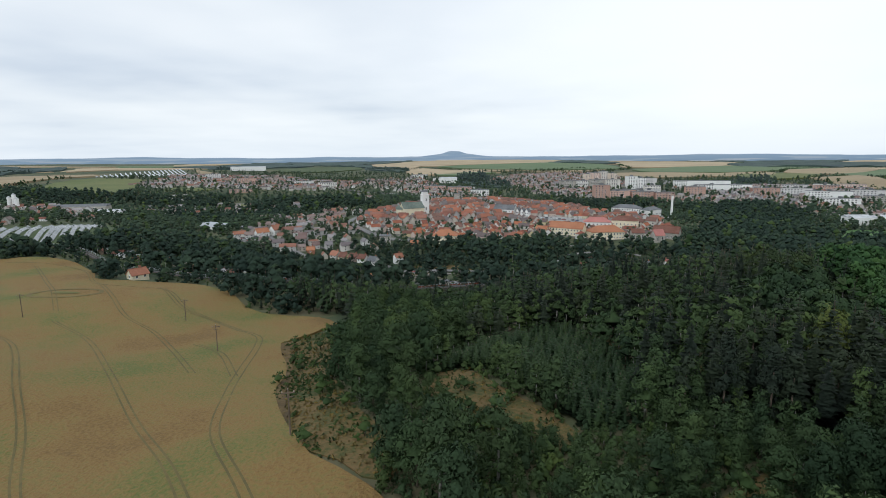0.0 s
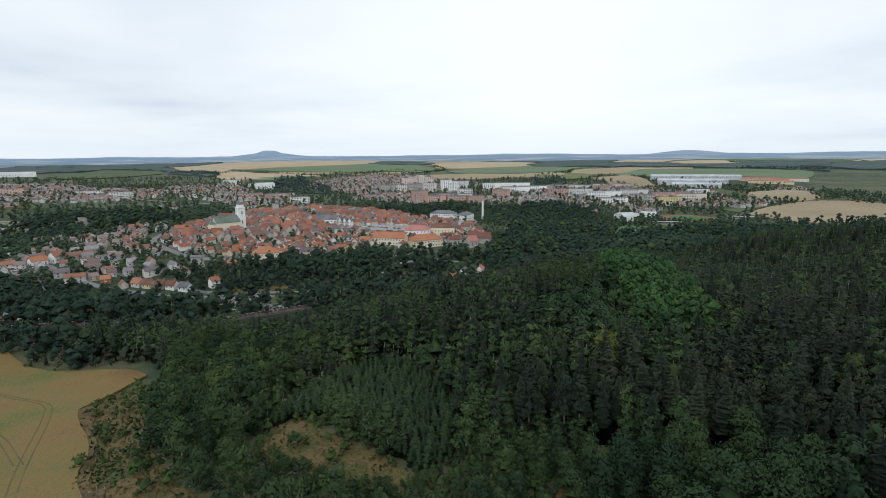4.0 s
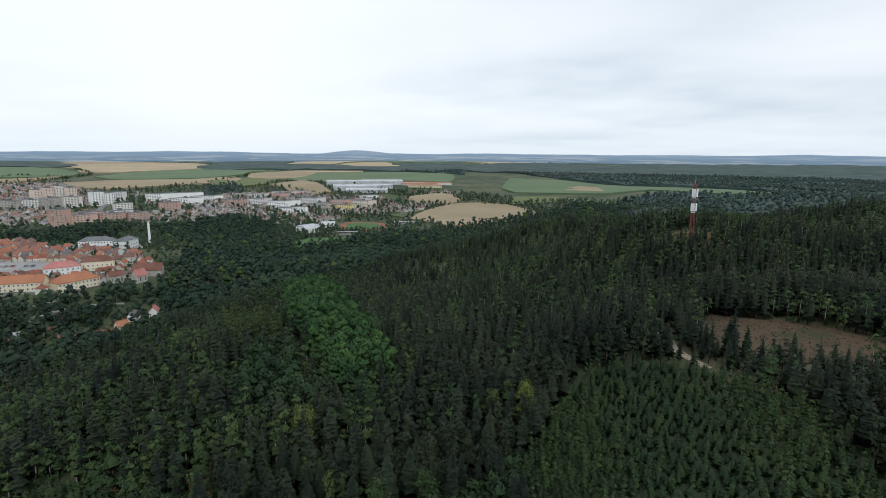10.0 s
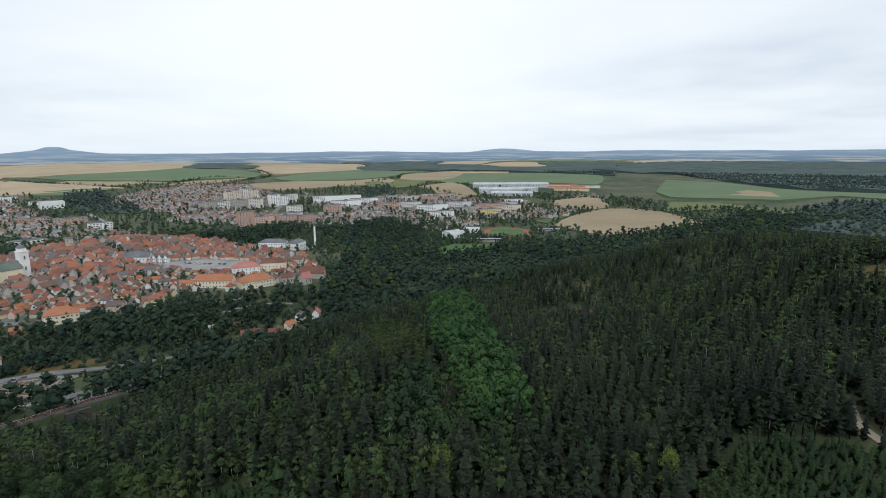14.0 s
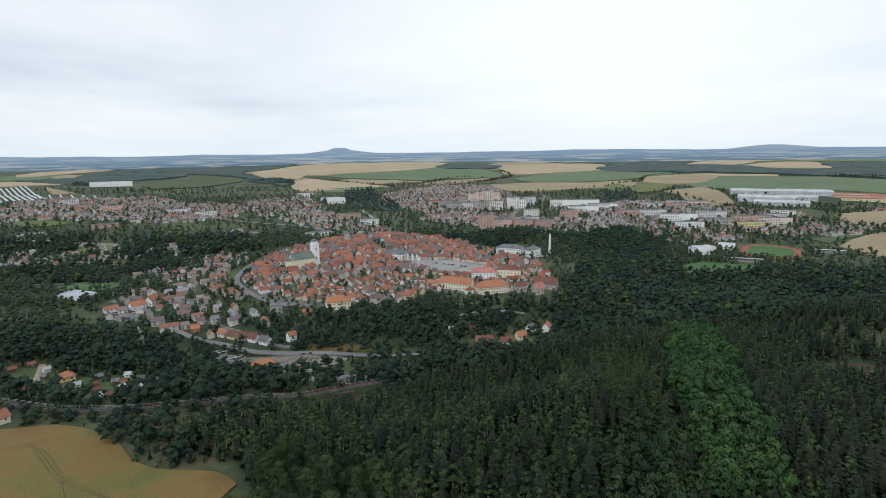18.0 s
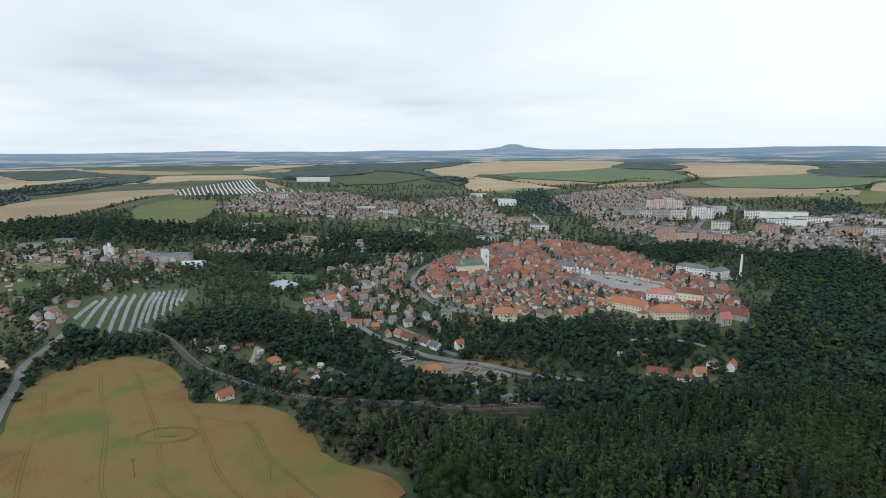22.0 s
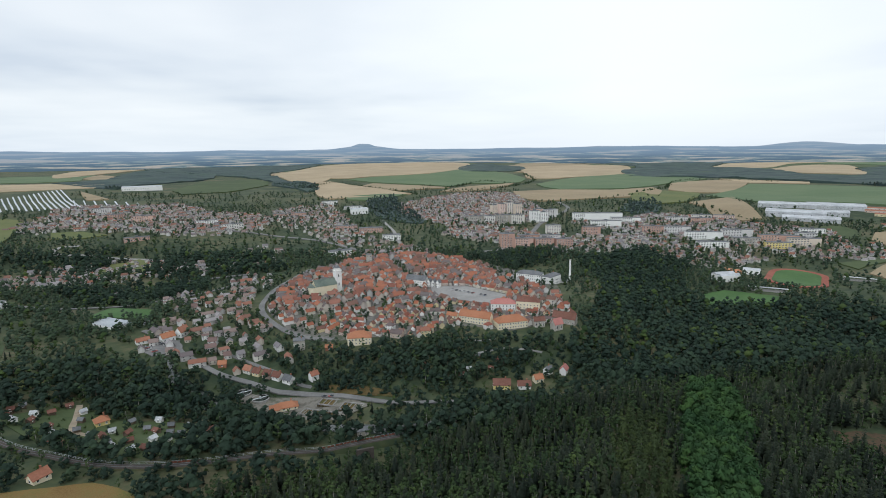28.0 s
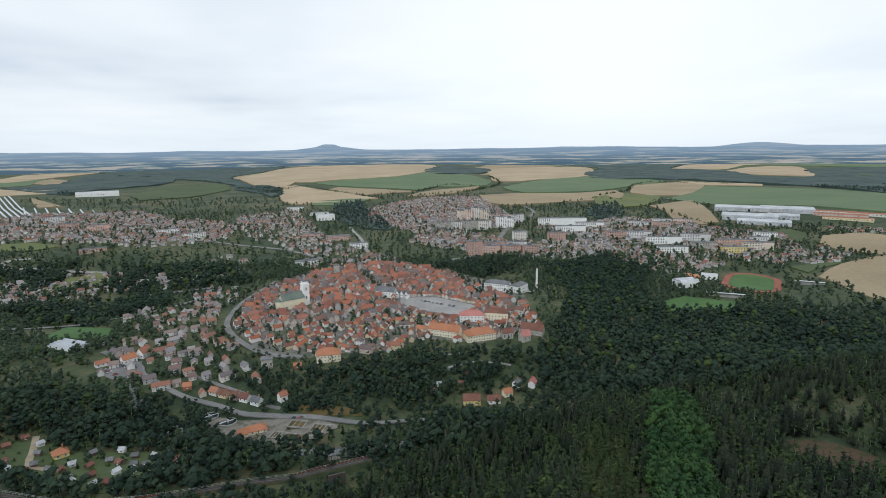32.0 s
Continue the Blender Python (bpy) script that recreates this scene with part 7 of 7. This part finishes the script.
# ---- trees of the valley, the town and the far country ----
OPEN_GROUND = [o for _, _, _, o in FIELDS] + [WHEAT, SCRUB, [(-66, 150), (-66, 188), (-50, 192), (-44, 168), (-38, 124)], SQUARE, CLEARING, [(-301, 512), (-306, 562), (-247, 533), (-241, 508), (-296, 508)], [(-216, 428), (-198, 414), (-184, 424), (-190, 448), (-205, 442)],
                                                [(-122, 366), (-92, 352), (-66, 350), (-40, 340), (-22, 320), (-40, 302), (-66, 316), (-90, 330), (-112, 346)], oval(33, 38), [(347, 574), (375, 580), (418, 546), (393, 514), (324, 533)], [(436, 668), (446, 694), (464, 688), (452, 662)],
                                                [(-398, 350), (-380, 395), (-330, 440), (-285, 372), (-278, 296), (-335, 292)],
                                                [(-1014, 1290), (-740, 1320), (-680, 1480), (-740, 1570), (-1000, 1710), (-1235, 2050), (-1210, 1516)]]
DENSE = [[(180, 480), (240, 600), (250, 740), (380, 800), (400, 700), (350, 640), (320, 550), (440, 500), (600, 500), (720, 420), (900, 500), (900, 350), (700, 320), (420, 345), (290, 330), (200, 318), (130, 330), (130, 400)],
         [(-1050, 700), (-960, 830), (-780, 850), (-650, 830), (-560, 860), (-450, 900), (-200, 800), (-150, 700), (-260, 690), (-420, 740), (-560, 780), (-560, 660), (-760, 640)],
         [(-330, 290), (-270, 290), (-262, 372), (-230, 400), (-180, 380), (-130, 340), (-60, 290), (0, 285), (60, 320), (130, 330), (50, 272), (5, 262), (-50, 232), (-95, 212), (-140, 225), (-170, 225), (-250, 275), (-300, 255)],
         [(-260, 690), (-230, 640), (-240, 590), (-330, 580), (-420, 640)], [(-300, 230), (-280, 220), (-260, 180), (-330, 60), (-420, 60), (-420, 170), (-320, 200)],
         [(90, 760), (150, 690), (230, 760), (200, 800)], [(-60, 400), (-30, 372), (20, 340), (60, 372), (140, 420), (100, 425), (40, 432), (-10, 405)]]


def plant_rest():
    rng = np.random.default_rng(71)
    p = np.vstack([spots(-450, 480, 150, 830, 6.2, 72), spots(-1100, -450, 100, 1000, 10.5, 73), spots(480, 1000, 250, 1000, 10, 74), spots(-900, 900, 830, 1500, 13.5, 75), spots(-1100, 400, 1500, 1900, 22, 76), spots(-440, -270, -40, 150, 8, 77)])
    hill = inside(p, HILLWOOD)
    dense = np.zeros(len(p), bool)
    for o in DENSE:
        dense |= inside(p, o)
    bare = np.zeros(len(p), bool)
    for o in OPEN_GROUND:
        bare |= inside(p, o)
    old = inside(p, OLD)
    d = np.hypot(p[:, 0], p[:, 1])
    clump = drift(p, 26, 3) + 0.6 * drift(p, 61, 5)
    share = np.where(dense, 0.96, np.where(old, 0.6, np.clip(0.66 + 0.35 * clump, 0.25, 0.95)))
    garden = inside(p, [(-232, 296), (-207, 328), (-167, 308), (-135, 305), (-94, 292), (-118, 266), (-125, 252), (-150, 258), (-196, 276)])
    share[garden] = 0.12
    share[inside(p, [(-218, 422), (-217, 497), (-185, 625), (-158, 560), (-140, 490), (-112, 448), (-86, 400), (-110, 386), (-139, 388), (-173, 404)])] = 0.5
    keep = ~hill & ~bare & (rng.random(len(p)) < share)
    for _, width, _, _, line in ROADS:
        keep &= ~near_line(p, line, width * 0.5 + 3.0)
    b = np.array(BUILT)
    for k in range(0, len(p), 4000):
        q = p[k : k + 4000]
        keep[k : k + 4000] &= (((q[:, None] - b[None, :, :2]) ** 2).sum(-1) > (b[None, :, 2] * 0.9 + 1.0) ** 2).all(1)
    keep &= ~near_line(p, [(-330, 318), (-262, 306), (-219, 274), (-188, 259), (-156, 246), (-120, 241), (-92, 245), (-64, 255), (-35, 265), (-3, 273)], 3.6)
    p, d, dense, clump, old = p[keep], d[keep], dense[keep], clump[keep], old[keep]
    u = rng.random(len(p))
    size = rng.uniform(0.7, 1.2, len(p)) * np.where(dense, 1.1, 0.8) * np.where(d > 800, 1.15, 1.0)
    size[old] *= 0.85
    size[inside(p, [(-232, 296), (-207, 328), (-167, 308), (-135, 305), (-94, 292), (-118, 266), (-125, 252), (-150, 258), (-196, 276)])] *= 0.55
    track = [(-330, 318), (-262, 306), (-219, 274), (-188, 259), (-156, 246), (-120, 241), (-92, 245), (-64, 255), (-35, 265), (-3, 273)]
    shade = near_line(p + np.array([0.0, 10.0]), track, 10)
    size[shade] *= 0.6
    near = d < 420
    conifer_ = (u < 0.06) & ~old
    light = (u > 0.9) & ~conifer_
    for mask, kinds, mats, label, s in ((near & ~conifer_ & ~light, MIDDLE, ["bark", "valley_leaf"], "broadleaf trees filling the valley below the town", 11), (near & light, FAR_LEAFY, ["birch_bark", "birch"], "lighter trees in the valley", 12),
                                        (~near & (d < 760) & ~conifer_ & ~light & ~dense, PLAIN, ["bark", "garden"], "broadleaf trees and gardens round the town", 13), ((d >= 760) & ~conifer_ & ~light & ~dense, TINY, ["bark", "garden"], "broadleaf trees and gardens of the far quarters", 18), ((d >= 420) & ~conifer_ & ~light & dense, PLAIN, ["bark", "valley_leaf"], "dark broadleaf wood in the valley", 19), (~near & light, TINY, ["bark", "bush"], "lighter broadleaf trees round the town", 14), (conifer_, SPARSE, ["bark", "spruce"], "single conifers among gardens", 15)):
        many("valley_trees" if s < 13 else "town_trees", kinds, p[mask], size[mask] * (0.6 if s == 15 else 1.0), mats, label, seed=s)
    # bushes and young trees on the grassy slopes
    q = spots(-330, 180, 180, 430, 7.0, 81)
    dark = np.zeros(len(q), bool)
    for o in OPEN_GROUND:
        dark |= inside(q, o)
    ok = ~dark & ~inside(q, HILLWOOD) & (rng.random(len(q)) < 0.5)
    for _, width, _, _, line in ROADS:
        ok &= ~near_line(q, line, width * 0.5 + 2.0)
    ok &= (((q[:, None] - b[None, :, :2]) ** 2).sum(-1) > (b[None, :, 2] * 0.9 + 1.0) ** 2).all(1)
    ok &= ~near_line(q, [(-330, 318), (-262, 306), (-219, 274), (-188, 259), (-156, 246), (-120, 241), (-92, 245), (-64, 255), (-35, 265), (-3, 273)], 5)
    q = q[ok]
    many("hedge_bushes", BUSHES, q, rng.uniform(0.5, 1.1, len(q)), ["bark", "bush"], "bushes and hedges on the slopes", "bushes", seed=16)


plant_rest()

FAR_WOODS = [
    [(1297, 3116), (1585, 3563), (1976, 4429), (2522, 4142), (2076, 3485), (2126, 3043), (1862, 2335), (1958, 2141), (2629, 2917), (2920, 2989), (3070, 2662), (1594, 1370), (1629, 1494), (1615, 1762), (1542, 1960), (1436, 2345), (1143, 2564)],
    [(-1660, 4556), (-1424, 4635), (-1093, 4725), (-706, 4757), (-770, 3284), (-613, 2743), (-477, 2388), (-380, 2046), (-538, 2299), (-674, 2666), (-1137, 3278), (-1557, 3704), (-2013, 4412)],
    [(-522, 2435), (-491, 2461), (-352, 2265), (-299, 1917), (-369, 1989)],
    [(405, 3906), (643, 4457), (749, 4246), (861, 4120), (836, 3621), (666, 3185), (405, 3036), (352, 3294)],
    [(608, 1407), (701, 1486), (686, 1367), (603, 1228), (533, 1217)],
    [(-104, 1570), (-24, 1629), (8, 1400), (44, 1198), (40, 1111), (-19, 1171), (-74, 1307)],
    [(-1556, 2513), (-1513, 2673), (-1498, 2873), (-1607, 3168), (-1865, 4086), (-1630, 4475), (-1022, 3025), (-1002, 2540), (-1085, 2363), (-1052, 2045), (-1267, 2233)],
    [(1378, 4649), (1657, 4557), (1958, 4436), (1692, 3847), (1663, 4429)],
    [(-1189, 794), (-1133, 818), (-1150, 874), (-1204, 924), (-1291, 1113), (-1495, 1237), (-1581, 1150), (-1666, 1121)],
    [(-1870, 1260), (-1766, 1285), (-1698, 1398), (-1888, 1673), (-1919, 1982), (-1940, 2289), (-1645, 1904), (-1558, 1605), (-1463, 1311), (-1546, 1271), (-1574, 1208), (-1732, 1166)],
    [(-3655, 2483), (-3355, 2669), (-3004, 2925), (-2146, 2291), (-2078, 2017), (-2156, 1859), (-3142, 2498), (-2645, 1937), (-2506, 1696)],
    [(1878, 1739), (1922, 1355), (1810, 1146), (1501, 676), (1515, 492), (1339, 246), (1369, 154), (1600, 24), (4145, 85), (4794, 729), (4567, 1631), (4211, 2404), (3270, 2566), (2093, 1899)],
    [(720, 330), (890, 372), (960, 300), (1086, 66), (1339, 140), (1600, 20), (4145, 80), (4500, -1200), (2500, -1500), (1000, -600), (720, -300)],
    [(975, 446), (1107, 439), (1123, 352), (1106, 274), (1240, 227), (1281, 143), (1086, 69), (1034, 194), (992, 260), (944, 327), (891, 378)],
]
for n, outline in enumerate(FAR_WOODS):
    far = max(math.hypot(*p) for p in outline)
    drape("far_wood", outline, "far_wood", 1.5, 22 if far < 2000 else 45 if far < 3500 else 75, "dark distant woodland on the rolling hills, tinted paler and bluer for haze", "stuff", "woods", rough_edge=6.0, bumps=3.0 if far < 2000 else 9.0, skirt=2.0)


def plant_far_woods():
    """The nearer far woods, tree by tree."""
    rng = np.random.default_rng(87)
    p = spots(-2200, 2300, 60, 2400, 14.0, 88)
    d = np.hypot(p[:, 0], p[:, 1])
    wooded = np.zeros(len(p), bool)
    for outline in FAR_WOODS:
        wooded |= inside(p, outline)
    p = p[wooded & (d < 2400)]
    q = spots(700, 1700, -500, 60, 16.0, 90)
    p = np.vstack([p, q[inside(q, FAR_WOODS[-2])]])
    many("far_wood_trees", TINY, p, rng.uniform(0.9, 1.45, len(p)), ["bark", "hazed_leaf"], "dark trees of the distant woods, tinted paler and bluer for haze", seed=89)


plant_far_woods()
HEDGES = [[(-477, 2388), (-347, 2234), (-298, 2376), (-212, 2223), (-26, 1826), (46, 1680)], [(79, 2068), (183, 2023), (270, 2201), (361, 2328), (459, 2191)], [(140, 1751), (296, 1913), (432, 2065), (596, 2405), (653, 2855)], [(761, 1702), (937, 1853), (1148, 2171), (1349, 2203), (1449, 1968)], [(757, 1363), (733, 1186), (722, 1021)], [(-974, 804), (-964, 925), (-1011, 1105), (-1035, 1233)], [(580, 1533), (721, 1610), (771, 1558)], [(785, 841), (773, 760), (797, 723)], [(883, 618), (960, 590), (988, 520), (917, 429)]]


def plant_hedges():
    rng = np.random.default_rng(91)
    p = np.vstack([smooth_line(h, 9.0) + rng.normal(0, 5, smooth_line(h, 9.0).shape) for h in HEDGES])
    many("field_hedges", PLAIN, p, rng.uniform(0.5, 1.1, len(p)), ["bark", "leaf"], "hedgerow trees between the fields", seed=17)


plant_hedges()
